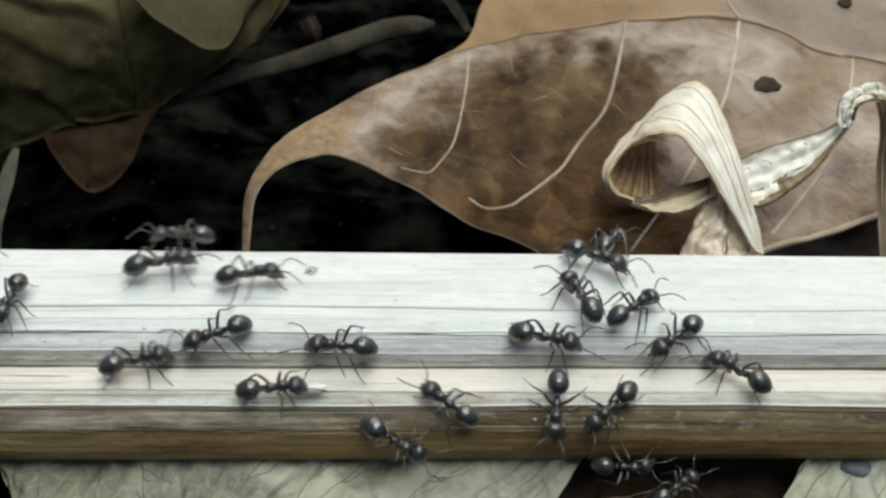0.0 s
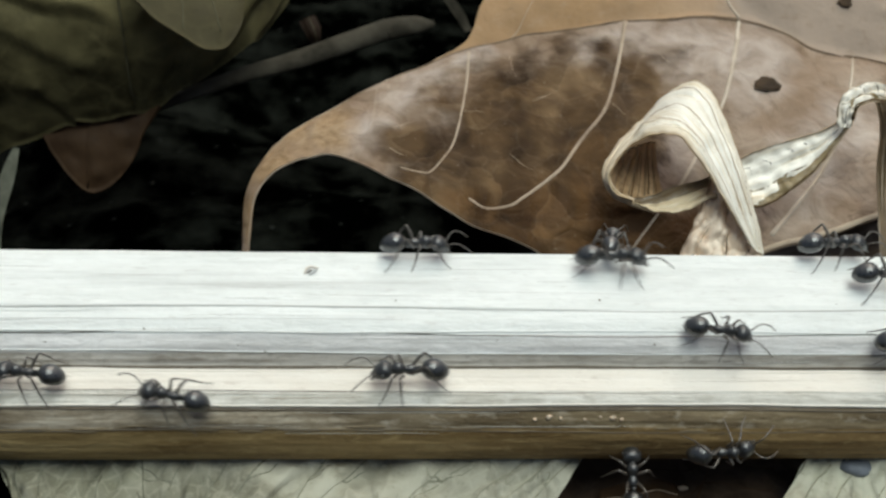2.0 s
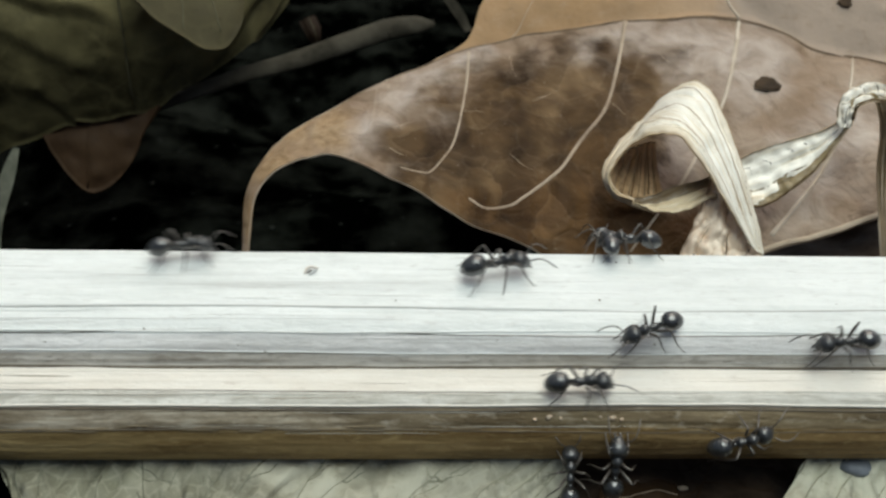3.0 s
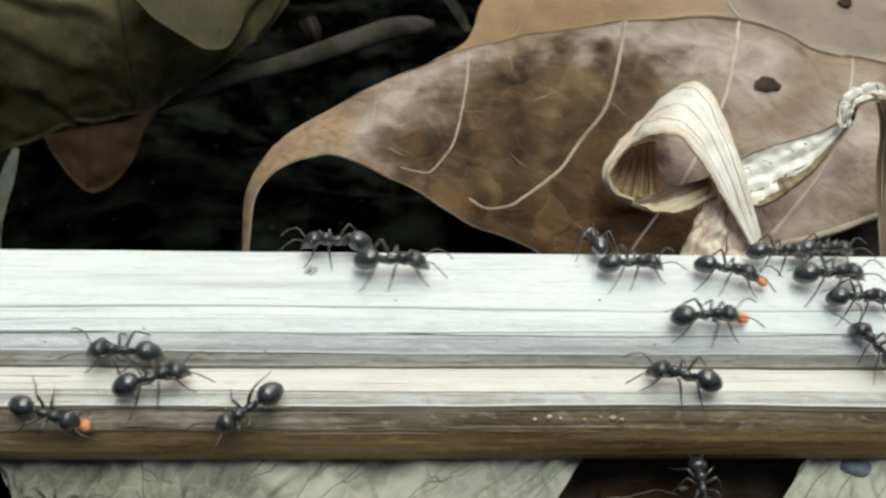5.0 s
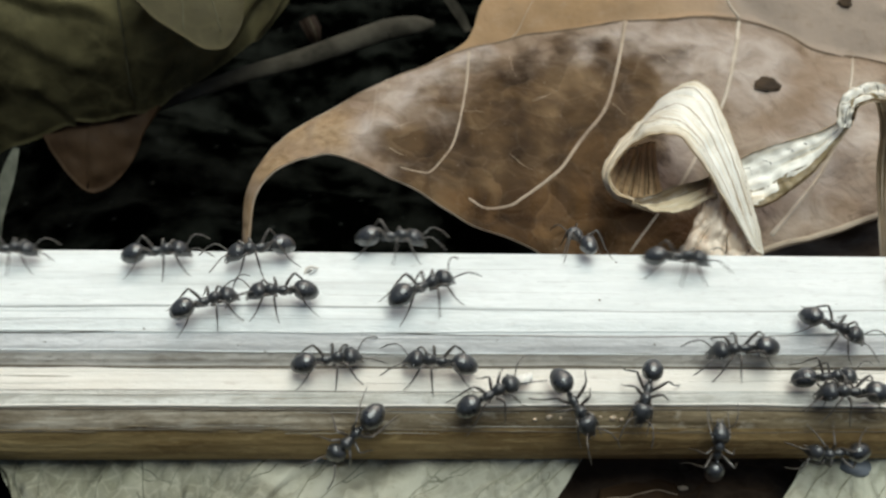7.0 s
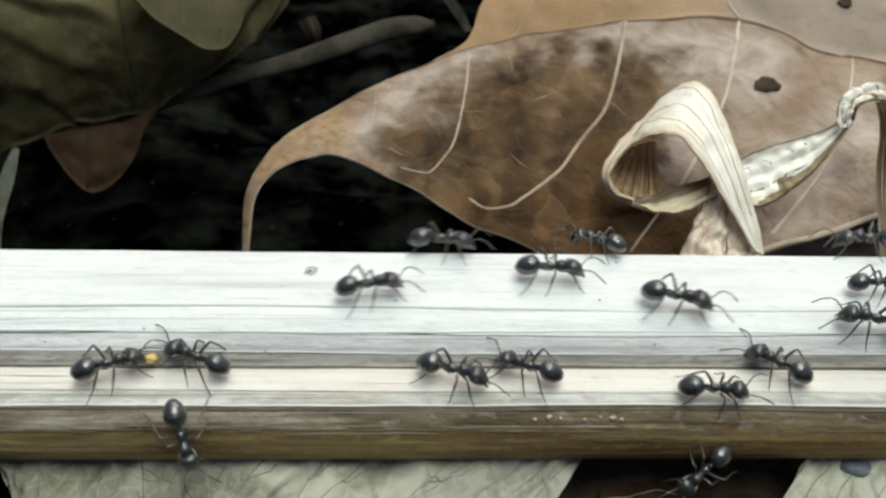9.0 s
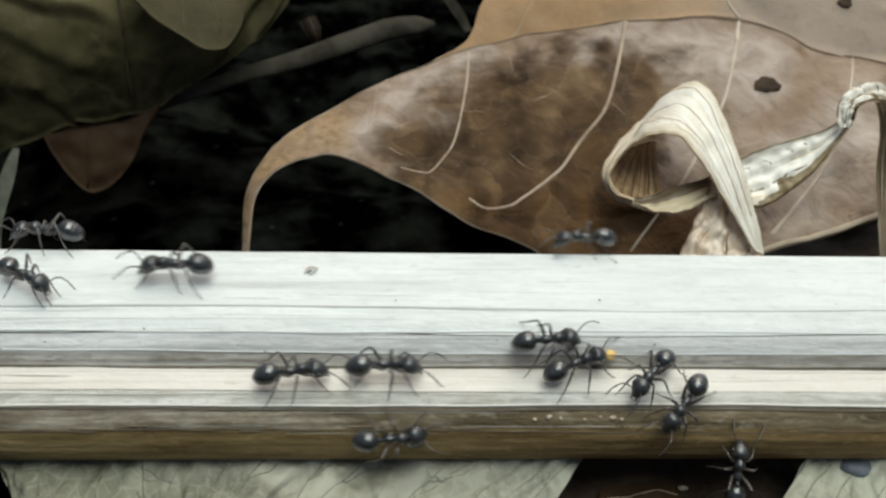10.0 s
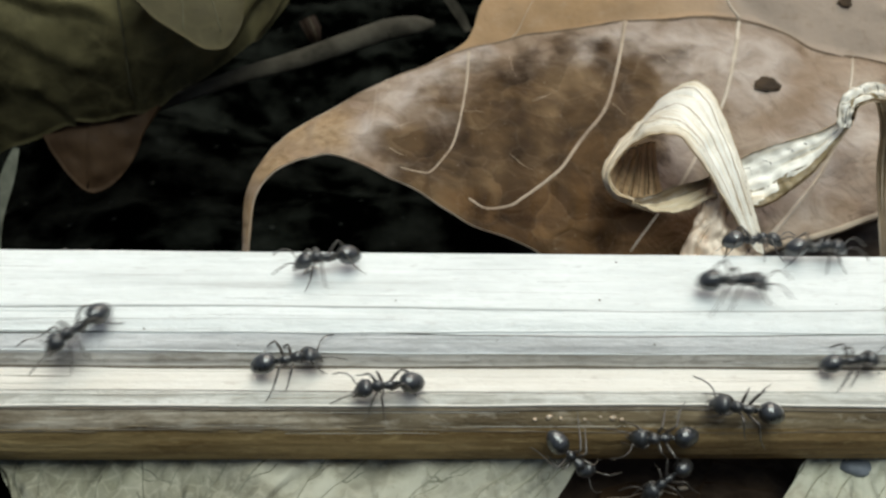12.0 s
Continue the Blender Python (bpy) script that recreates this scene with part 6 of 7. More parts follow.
    crawl([(0, -288.8, 5.7, 0), (4.4, -16.0, 5.7, 0), (4.8, 8.9, 5.7, -4), (4.9, 19.9, 1.5, -12), (5, 23.5, 3.6, -19), (5.1, 29.0, 4.5, -11), (5.2, 34.8, 3.6, -4), (5.6, 57.6, 3.5, 0), (12, 424.5, 3.5, 0)], 'o', 'black ant carrying an orange crumb along the stalk', 0.95)
    crawl([(0, -210.3, 1.5, 0), (4.4, -1.7, 1.6, 0), (4.8, 17.3, 1.6, 0), (4.9, 26.0, 1.5, 0), (5, 28.4, 1.2, 0), (5.1, 31.5, -0.1, 0), (5.2, 31.0, -0.1, 0), (5.3, 29.3, 0.4, 0), (5.4, 30.3, 0.4, 0), (5.5, 33.1, -0.6, 0), (5.6, 33.9, -0.6, 0), (5.7, 34.3, 0.5, 0), (5.8, 33.4, -0.6, 0), (5.9, 33.4, -0.6, 0), (6, 35.1, -0.6, 0), (6.2, 35.0, -0.1, 0), (6.3, 34.9, -0.6, 0), (6.4, 35.0, -0.1, 0), (6.5, 41.7, -0.1, 0), (12, 254.9, -0.0, 0)], '', 'black ant on the back edge of the stalk', 0.92)
    crawl([(0, -207.8, 1.4, 0), (4.4, 7.0, 1.5, 0), (4.9, 31.0, 1.4, 0), (5, 32.6, 0.8, 0), (5.1, 41.3, 0.8, 0), (12, 432.5, 0.7, 0)], '', '', 0.90)
    crawl([(0, 188.2, 1.3, 0), (4.4, 57.4, 1.3, 0), (4.8, 33.4, 1.4, 0), (4.9, 41.1, 1.4, 0), (12, 188.2, 1.3, 0)], '', '', 0.98)
    crawl([(0, -208.7, 5.2, 0), (4.4, 6.0, 5.2, 0), (4.8, 25.6, 5.2, 0), (5, 32.0, 4.2, 2), (5.1, 40.3, 4.2, 1), (12, 304.9, 4.0, 0)], '', '', 1.07)
    crawl([(0, 214.5, 6.7, 0), (4.4, 47.3, 6.7, 0), (4.8, 32.1, 6.8, 0), (4.9, 33.9, 6.1, 0), (5, 33.6, 6.8, 0), (5.4, 56.7, 6.7, 0), (12, 436.8, 6.7, 0)], '', '', 0.92)
    crawl([(0, 212.7, 9.4, 180), (4.4, 45.5, 9.7, 180), (4.8, 30.3, 9.7, 182), (4.87, 23.8, 9.1, 244), (4.9, 17.4, 8.7, 302), (5, 20.7, 8.6, 363), (5.1, 25.6, 9.0, 358), (5.2, 24.4, 10.5, 342), (5.3, 26.5, 12.4, 348), (5.4, 30.8, 13.9, 356), (5.5, 31.9, 14.5, 353), (5.6, 33.6, 13.9, 356), (6, 52.5, 14.0, 360), (12, 338.3, 14.0, 360)], 'o', 'black ant carrying an orange crumb along the stalk', 0.99)
    crawl([(0, 205.9, 13.7, 180), (4.4, 38.7, 13.7, 180), (4.9, 19.9, 13.8, 171), (5, 18.1, 14.2, 165), (5.1, 14.6, 14.6, 171), (5.2, 9.4, 14.1, 186), (5.3, 7.9, 14.6, 220), (5.4, 12.3, 15.8, 254), (5.5, 12.6, 16.6, 266), (5.7, 13.7, 17.5, 278), (5.8, 15.5, 18.9, 296), (5.9, 15.4, 19.2, 307), (6, 16.5, 20.3, 310), (6.1, 16.3, 20.4, 309), (6.2, 16.6, 21.2, 345), (6.3, 17.5, 22.1, 412), (6.4, 18.2, 23.1, 450), (6.6, 18.2, 30.0, 450), (7.2, 18.2, 40.0, 450), (12, 18.2, 40.0, 450)], '', 'black ant climbing on the brown lower rind', 1.03)
    crawl([(0, -264.8, 14.0, 0), (4.4, -47.8, 14.0, 0), (4.8, -27.9, 14.0, 0), (4.9, -23.6, 14.9, 10), (5, -22.4, 14.5, 19), (5.1, -13.0, 13.5, 12), (5.2, -7.0, 13.4, 0), (5.3, -0.3, 11.9, 0), (5.4, 4.9, 13.2, 1), (5.5, 8.5, 13.5, 2), (5.6, 15.1, 12.7, 1), (5.7, 20.0, 11.0, 0), (5.8, 26.4, 12.2, 0), (5.9, 28.9, 12.4, -11), (6, 30.3, 15.1, -27), (6.1, 32.2, 16.1, -27), (6.2, 32.1, 17.1, 0), (6.6, 55.0, 16.8, 0), (12, 364.6, 16.8, 0)], '', 'black ant walking on the cream lower ledge', 1.03)
    crawl([(0, 199.5, 10.9, 180), (4.4, -2.9, 12.4, 180), (4.8, -21.4, 12.4, 179), (4.9, -22.6, 11.9, 178), (5, -25.2, 11.6, 177), (5.1, -32.8, 11.4, 178), (5.5, -55.0, 10.5, 180), (12, -418.0, 10.5, 180)], '', 'black ant walking on the cream lower ledge', 1.02)
    crawl([(0, 182.4, 13.9, 180), (4.4, 1.3, 13.9, 180), (4.8, -15.2, 13.9, 180), (4.9, -16.8, 15.8, 206), (5, -15.4, 16.4, 215), (5.1, -17.2, 19.3, 240), (5.2, -15.7, 19.9, 302), (5.4, -9.0, 17.8, 348), (5.5, -8.6, 17.9, 354), (5.6, -6.4, 18.3, 365), (5.7, -1.2, 15.8, 386), (5.8, 6.2, 13.5, 397), (6, 11.0, 9.8, 417), (6.1, 10.4, 8.8, 454), (6.2, 9.0, 9.0, 499), (6.3, 3.7, 10.3, 531), (6.4, -2.2, 10.4, 542), (6.5, -4.6, 11.4, 543), (6.6, -5.4, 11.7, 542), (6.7, -4.7, 12.5, 552), (6.8, -5.7, 14.7, 569), (6.9, -6.3, 16.0, 583), (7, -7.4, 17.8, 586), (7.2, -8.3, 17.1, 576), (7.6, -23.4, 17.1, 540), (12, -190.6, 16.8, 540)], '', 'black ant climbing on the brown lower rind', 1.04)
    crawl([(0, -215.3, 14.7, 0), (4.4, -48.1, 14.7, 0), (4.8, -32.9, 14.8, 0), (5, -30.1, 16.6, -17), (5.2, -17.3, 14.6, 0), (5.3, -8.7, 13.3, -2), (5.4, -4.4, 15.3, -4), (5.5, -1.0, 15.8, -6), (5.6, 6.0, 15.6, -4), (5.7, 10.8, 14.1, -1), (5.8, 14.0, 13.8, 3), (5.9, 18.8, 11.0, 8), (6, 20.2, 11.0, 14), (6.1, 21.5, 11.2, 8), (6.2, 25.4, 12.1, 3), (6.3, 30.7, 14.2, 0), (6.4, 31.0, 14.5, 0), (6.5, 38.2, 14.5, 0), (12, 272.2, 14.4, 0)], 'o', 'black ant carrying an orange crumb along the stalk', 0.98)
    crawl([(0, -35.7, 40.0, 0), (3.9, -35.7, 40.0, 0), (4.5, -34.7, 30.0, 0), (4.8, -31.7, 19.0, 0), (5.1, -28.7, 30.0, 0), (5.7, -27.7, 40.0, 0), (12, -27.7, 40.0, 0)], '', 'black ant on the dark litter under the stalk', 0.94)
    crawl([(0, 313.8, 9.7, 180), (4.5, 55.8, 9.7, 180), (4.9, 32.8, 10.1, 180), (5, 33.9, 10.5, 128), (5.07, 33.1, 9.8, 85), (5.1, 32.4, 9.1, 45), (5.2, 32.9, 9.5, 0), (5.3, 33.5, 10.9, 0), (5.7, 53.7, 10.3, 0), (12, 372.1, 10.3, 0)], '', '', 0.88)
    crawl([(0, 20.9, 40.0, 90), (4.1, 20.9, 40.0, 90), (4.7, 20.9, 30.0, 90), (4.9, 20.9, 23.9, 92), (5, 19.9, 24.0, 92), (5.1, 20.2, 20.6, 85), (5.3, 18.7, 18.4, 91), (5.5, 18.8, 17.5, 98), (5.8, 19.9, 16.3, 82), (6, 21.7, 15.6, 66), (6.1, 22.6, 16.2, 87), (6.2, 21.2, 16.6, 124), (6.4, 16.7, 16.3, 166), (6.5, 12.5, 16.1, 171), (6.6, 7.0, 14.7, 175), (6.7, 2.0, 15.1, 178), (6.8, 2.8, 15.5, 179), (6.9, 0.6, 13.1, 177), (7, -0.9, 12.9, 174), (7.1, -3.0, 12.7, 177), (7.2, -3.8, 12.9, 179), (7.6, -18.9, 12.9, 180), (12, -186.1, 11.1, 180)], '', 'black ant climbing on the brown lower rind', 1.02)
    crawl([(0, 21.4, -5.2, -190), (5.4, 21.4, -5.2, -190), (5.43, 23.4, -2.8, -190), (5.5, 26.4, -0.5, -190), (5.6, 25.4, -0.6, -190), (5.7, 26.4, -0.6, -192), (5.8, 25.3, -0.6, -195), (5.9, 26.0, -0.6, -180), (6, 23.1, 1.1, -127), (6.1, 21.7, 0.2, -170), (6.2, 21.4, 0.5, -176), (6.3, 18.5, 2.1, -170), (6.4, 16.2, 3.8, -166), (6.5, 12.5, 5.4, -161), (6.6, 10.3, 9.6, -142), (6.7, 10.6, 10.8, -105), (6.8, 11.2, 14.1, -92), (6.9, 9.0, 15.6, -83), (7, 9.6, 16.1, -62), (7.1, 9.8, 15.7, -70), (7.13, 9.2, 15.8, -110), (7.2, 8.4, 15.7, -147), (7.6, -6.8, 15.7, -180), (12, -174.0, 15.5, -180)], '', '', 1.03)
    crawl([(0, -387.3, 3.6, 0), (5.6, -40.1, 3.7, 0), (5.7, -27.5, 3.7, 0), (5.8, -15.0, 0.9, 14), (5.9, -6.6, 2.6, 38), (6, 7.5, 1.2, 18), (6.1, 15.6, -0.1, 5), (6.2, 17.1, -0.1, 0), (6.3, 18.8, -0.6, 0), (6.4, 25.9, -0.6, 0), (6.5, 33.1, -0.6, 0), (6.6, 34.9, -0.6, 0), (6.7, 42.1, -0.6, 0), (12, 370.6, -0.3, 0)], '', 'black ant on the back edge of the stalk', 0.96)
    crawl([(0, -384.7, 3.2, 0), (5.4, -49.9, 3.2, 0), (5.8, -25.1, 3.2, 2), (5.9, -18.7, 4.5, 7), (6, -10.2, 3.6, 11), (6.1, 1.9, 3.1, 7), (6.2, 7.7, 0.6, 2), (6.3, 10.1, 1.1, 0), (6.5, 18.3, -0.6, 0), (6.6, 25.7, -0.5, 0), (6.7, 31.0, 1.1, 0), (6.8, 34.9, 1.4, 0), (7.2, 59.8, 1.3, 0), (12, 357.4, 1.3, 0)], '', '', 1.00)
    crawl([(0, 394.0, 2.8, 180), (5.7, 40.6, 2.9, 180), (5.8, 32.0, 2.9, 215), (6, 25.7, 6.1, 207), (6.1, 23.3, 4.2, 189), (6.2, 17.8, 6.5, 171), (6.3, 11.4, 5.9, 156), (6.5, 2.4, 8.6, 180), (6.6, -3.1, 7.7, 176), (6.7, -7.0, 6.1, 156), (6.8, -8.2, 4.9, 160), (6.9, -10.6, 5.9, 185), (7, -13.3, 6.7, 183), (7.1, -13.2, 6.2, 176), (7.2, -16.1, 6.7, 179), (7.6, -31.3, 6.7, 180), (12, -198.5, 6.6, 180)], '', '', 0.99)
    crawl([(0, -404.8, 7.2, 0), (5.9, -39.0, 7.4, 3), (6, -31.3, 7.4, 5), (6.1, -19.1, 8.2, 3), (6.2, -7.2, 6.9, 1), (6.3, 1.5, 4.9, 0), (6.5, 7.2, 3.0, 0), (6.7, 22.7, 1.0, 0), (6.8, 26.4, 3.1, 0), (6.9, 33.1, 4.1, 0), (7, 40.3, 4.1, 0), (12, 350.3, 4.0, 0)], '', '', 1.04)
    crawl([(0, -179.5, 4.1, 0), (5.7, -58.3, 4.1, 0), (6.1, -33.3, 4.2, 0), (6.2, -24.2, 1.9, -9), (6.3, -16.6, 8.0, -15), (6.4, -7.2, 7.0, 3), (6.5, -0.1, 2.6, 21), (6.6, 5.0, 1.4, 13), (6.7, 15.7, 2.7, 4), (6.8, 20.8, 5.6, -2), (6.9, 26.1, 4.6, -15), (7, 30.8, 9.4, -29), (7.1, 33.2, 8.9, -5), (7.5, 56.0, 8.6, 0), (12, 179.5, 8.6, 0)], '', '', 0.96)
    crawl([(0, -425.2, 2.2, 0), (5.9, -59.4, 2.2, 0), (6.3, -34.5, 2.3, 1), (6.4, -21.7, 1.8, 2), (6.5, -19.2, 3.6, -6), (6.6, -13.4, 8.8, -17), (6.7, -12.6, 8.9, -2), (6.8, -9.7, 10.1, -6), (6.9, -6.7, 9.6, 12), (7, -1.8, 6.2, 30), (7.1, 2.6, 4.3, -8), (7.2, 12.0, 3.9, -6), (7.6, 36.7, 3.9, 0), (12, 309.5, 3.8, 0)], '', '', 1.07)
    crawl([(0, -278.0, 10.9, 0), (6.3, -39.1, 12.4, -1), (6.4, -28.1, 12.4, 40), (6.5, -15.5, 12.1, 7), (6.6, -10.3, 15.6, -2), (6.7, -4.8, 16.6, -1), (6.9, -0.3, 17.1, 10), (7, 3.2, 15.5, 29), (7.1, 3.3, 14.6, 36), (7.2, 6.0, 12.4, 36), (7.6, 21.2, 12.4, 0), (12, 188.3, 10.9, 0)], 'w', 'black ant carrying a white crumb along the stalk', 1.00)
    crawl([(0, 399.7, 10.2, 180), (6, 55.7, 10.2, 180), (6.4, 32.7, 10.8, 173), (6.5, 30.9, 9.9, 178), (6.7, 20.5, 10.4, 213), (6.8, 16.2, 11.2, 214), (6.9, 15.7, 14.1, 227), (7, 15.2, 15.4, 251), (7.1, 15.6, 14.8, 254), (7.2, 15.2, 14.2, 214), (7.6, -1.5, 14.2, 180), (12, -185.8, 14.2, 180)], '', 'black ant walking on the cream lower ledge', 0.99)
    crawl([(0, -31.7, -5.2, 0), (6.4, -32.0, -5.1, 12), (6.43, -30.0, -2.6, 15), (6.5, -27.2, 0.4, 23), (6.6, -20.7, -0.6, 5), (6.7, -10.7, 0.4, 4), (6.8, -3.2, -0.6, 0), (6.9, 7.3, 1.2, -3), (7, 19.6, 2.2, -5), (7.1, 29.0, 1.9, -3), (7.2, 30.1, 4.6, -1), (7.6, 54.9, 4.5, 0), (12, 326.5, 4.5, 0)], '', '', 0.98)
    crawl([(0, 328.7, 3.6, 180), (6.1, 54.8, 3.6, 180), (6.5, 35.6, 3.7, 180), (6.6, 34.1, 5.4, 180), (6.7, 29.7, 7.4, 180), (6.8, 26.4, 8.2, 176), (6.9, 26.5, 10.0, 177), (7, 23.1, 11.2, 186), (7.1, 21.8, 11.0, 195), (7.2, 20.8, 10.3, 176), (7.6, 2.4, 10.3, 180), (12, -200.1, 9.8, 180)], '', '', 1.03)
    crawl([(0, -299.2, 15.5, 0), (6.1, -56.5, 15.5, 0), (6.5, -33.0, 15.8, -1), (6.6, -22.0, 13.9, 0), (6.7, -15.9, 13.4, 0), (6.8, -11.8, 14.5, 2), (6.9, -10.9, 13.1, 6), (7, -9.2, 12.6, 10), (7.2, -9.1, 12.9, 2), (7.6, 6.1, 12.9, 0), (12, 173.3, 11.1, 0)], '', 'black ant walking on the cream lower ledge', 0.99)
    crawl([(0, 13.5, 40.0, 0), (5.7, 13.5, 40.0, 0), (6.3, 14.6, 30.0, 0), (6.5, 17.8, 22.7, -1), (6.6, 19.0, 18.8, 23), (6.7, 21.1, 16.6, 34), (6.8, 24.2, 16.2, 26), (6.9, 27.7, 14.8, 10), (7, 29.8, 14.3, 2), (7.1, 29.8, 14.3, 1), (7.2, 31.1, 14.2, 0), (7.6, 46.3, 14.2, 0), (12, 213.5, 14.2, 0)], '', 'black ant climbing on the brown lower rind', 0.95)
    crawl([(0, -34.6, -5.2, 0), (6.5, -34.6, -5.2, 0), (6.53, -32.6, -2.8, 0), (6.6, -29.6, 0.1, 0), (6.7, -29.9, 0.1, 0), (6.8, -24.7, -0.6, -1), (6.9, -15.0, -0.1, -3), (7, -4.2, 0.2, -5), (7.1, 0.4, -0.1, -3), (7.2, 7.6, -0.6, -1), (7.6, 32.4, -0.6, 0), (12, 305.1, -0.4, 0)], '', 'black ant on the back edge of the stalk', 1.04)
    crawl([(0, -303.3, 4.5, 0), (6.6, -39.5, 4.6, 0), (6.7, -32.7, 4.6, 0), (6.8, -27.4, 7.5, 4), (6.9, -20.3, 7.4, 14), (7, -18.8, 7.7, 23), (7.1, -19.4, 8.4, 14), (7.2, -17.8, 9.6, 4), (7.6, -0.6, 9.6, 0), (12, 189.6, 9.3, 0)], '', '', 0.97)
    crawl([(0, -461.6, 3.0, 0), (6.8, -40.0, 3.1, 2), (6.9, -30.5, 3.0, 6), (7, -23.3, 2.0, 9), (7.1, -21.8, 1.5, 6), (7.2, -19.1, -0.1, 2), (7.6, -1.7, -0.1, 0), (12, 189.1, 0.0, 0)], '', '', 0.98)
    crawl([(0, 21.0, 40.0, 90), (6.1, 21.0, 40.0, 90), (6.7, 21.0, 30.0, 90), (6.9, 21.0, 21.1, 86), (7, 20.9, 18.8, 89), (7.1, 20.8, 18.4, 121), (7.13, 20.4, 18.0, 169), (7.2, 19.9, 17.6, 213), (7.6, 1.7, 17.6, 180), (12, -199.4, 17.4, 180)], '', 'black ant on the dark litter under the stalk', 0.93)
    crawl([(0, -399.1, 1.6, 0), (6.6, -56.2, 1.6, 0), (7, -35.4, 1.7, 0), (7.1, -27.4, 1.6, 0), (7.2, -25.0, 5.4, -35), (7.6, -4.2, 5.4, 0), (12, 224.4, 5.4, 0)], '', '', 0.89)
    crawl([(0, 34.3, 40.0, 180), (6.1, 34.3, 40.0, 180), (6.7, 33.3, 30.0, 180), (7, 30.3, 18.9, 180), (7.1, 27.4, 18.8, 180), (7.2, 26.7, 20.0, 180), (7.4, 23.7, 30.0, 180), (8, 22.7, 40.0, 180), (12, 22.7, 40.0, 180)], '', 'black ant on the dark litter under the stalk', 0.92)
    crawl([(0, 527.2, 0.1, 180), (8.4, 6.4, 0.1, 180), (8.8, -18.4, 0.1, 180), (8.9, -29.7, -0.3, 180), (8.97, -32.7, -2.8, 180), (9, -34.7, -5.2, 180), (12, -34.7, -5.2, 180)], '', 'black ant on the back edge of the stalk', 0.93)
    crawl([(0, -537.9, 6.0, 0), (8.4, -46.6, 6.0, 0), (8.8, -21.7, 6.0, -33), (8.9, -14.1, 7.9, -3), (9, -6.0, 5.7, 11), (9.1, 3.8, 5.1, 6), (9.2, 8.4, 6.4, -7), (9.3, 11.7, 7.7, -16), (9.4, 17.3, 5.3, 1), (9.5, 20.6, 1.7, 17), (9.6, 27.1, 1.8, 10), (9.7, 34.2, 5.2, 3), (10.1, 57.0, 5.4, 0), (12, 166.0, 5.4, 0)], '', '', 0.97)
    crawl([(0, -314.8, 6.5, 0), (8.4, -25.2, 6.5, 0), (8.8, -9.9, 6.5, 3), (8.9, -3.8, 10.7, -19), (9, 0.5, 13.8, -20), (9.1, 1.6, 16.6, -26), (9.2, 4.5, 17.4, -31), (9.3, 6.5, 17.1, -26), (9.4, 11.3, 17.9, -9), (9.5, 18.9, 17.7, 0), (9.6, 27.8, 16.9, 0), (9.7, 38.0, 17.0, 0), (12, 180.7, 16.7, 0)], '', 'black ant climbing on the brown lower rind', 1.03)
    crawl([(0, -483.7, 5.1, 0), (8.4, -25.4, 5.1, 0), (8.8, -3.6, 5.1, 37), (8.9, 1.8, 2.4, 11), (9, 8.8, 3.6, -6), (9.1, 12.9, 9.5, -26), (9.2, 15.0, 11.2, -39), (9.3, 19.1, 12.1, -32), (9.4, 23.1, 13.9, -9), (9.5, 30.6, 13.3, 0), (9.6, 38.8, 13.1, 0), (12, 187.5, 11.2, 0)], '', 'black ant walking on the cream lower ledge', 1.00)
    crawl([(0, -266.8, 4.1, 0), (8.4, -3.1, 4.1, 0), (8.8, 21.7, 4.1, 0), (8.9, 33.7, 3.5, 0), (9, 35.9, 5.0, 0), (9.4, 60.7, 5.0, 0), (12, 221.9, 5.0, 0)], '', '', 0.89)
    crawl([(0, 397.7, 5.4, 0), (8.4, 58.1, 5.4, 0), (8.8, 34.1, 5.4, 0), (9.2, 58.1, 5.4, 0), (12, 226.1, 5.4, 0)], '', '', 0.90)
    crawl([(0, 366.3, 10.5, 180), (8.4, 47.1, 10.5, 180), (8.8, 32.3, 11.4, 178), (8.9, 33.8, 9.8, 174), (9, 33.9, 8.8, 169), (9.1, 29.6, 8.7, 174), (9.2, 28.3, 8.4, 178), (9.3, 25.4, 7.1, 178), (9.5, 24.1, 6.9, 172), (9.6, 20.1, 7.2, 175), (9.7, 13.5, 7.3, 178), (9.8, 3.4, 5.5, 182), (9.9, -8.7, 5.0, 187), (10, -22.0, 3.8, 183), (10.1, -28.9, 1.9, 151), (10.2, -32.9, -5.2, 147), (12, -32.9, -5.2, 145)], '', '', 1.05)
    crawl([(0, -248.9, 14.3, 0), (8.4, -37.2, 14.3, 0), (8.8, -22.1, 14.3, -2), (8.87, -19.1, 13.8, 53), (8.9, -16.1, 13.3, 111), (9, -19.7, 12.1, 158), (9.2, -19.4, 11.4, 178), (9.4, -27.7, 9.0, 160), (9.5, -34.9, 6.4, 178), (9.9, -54.0, 6.4, 180), (12, -159.8, 6.4, 180)], '', 'black ant walking on the cream lower ledge', 0.98)
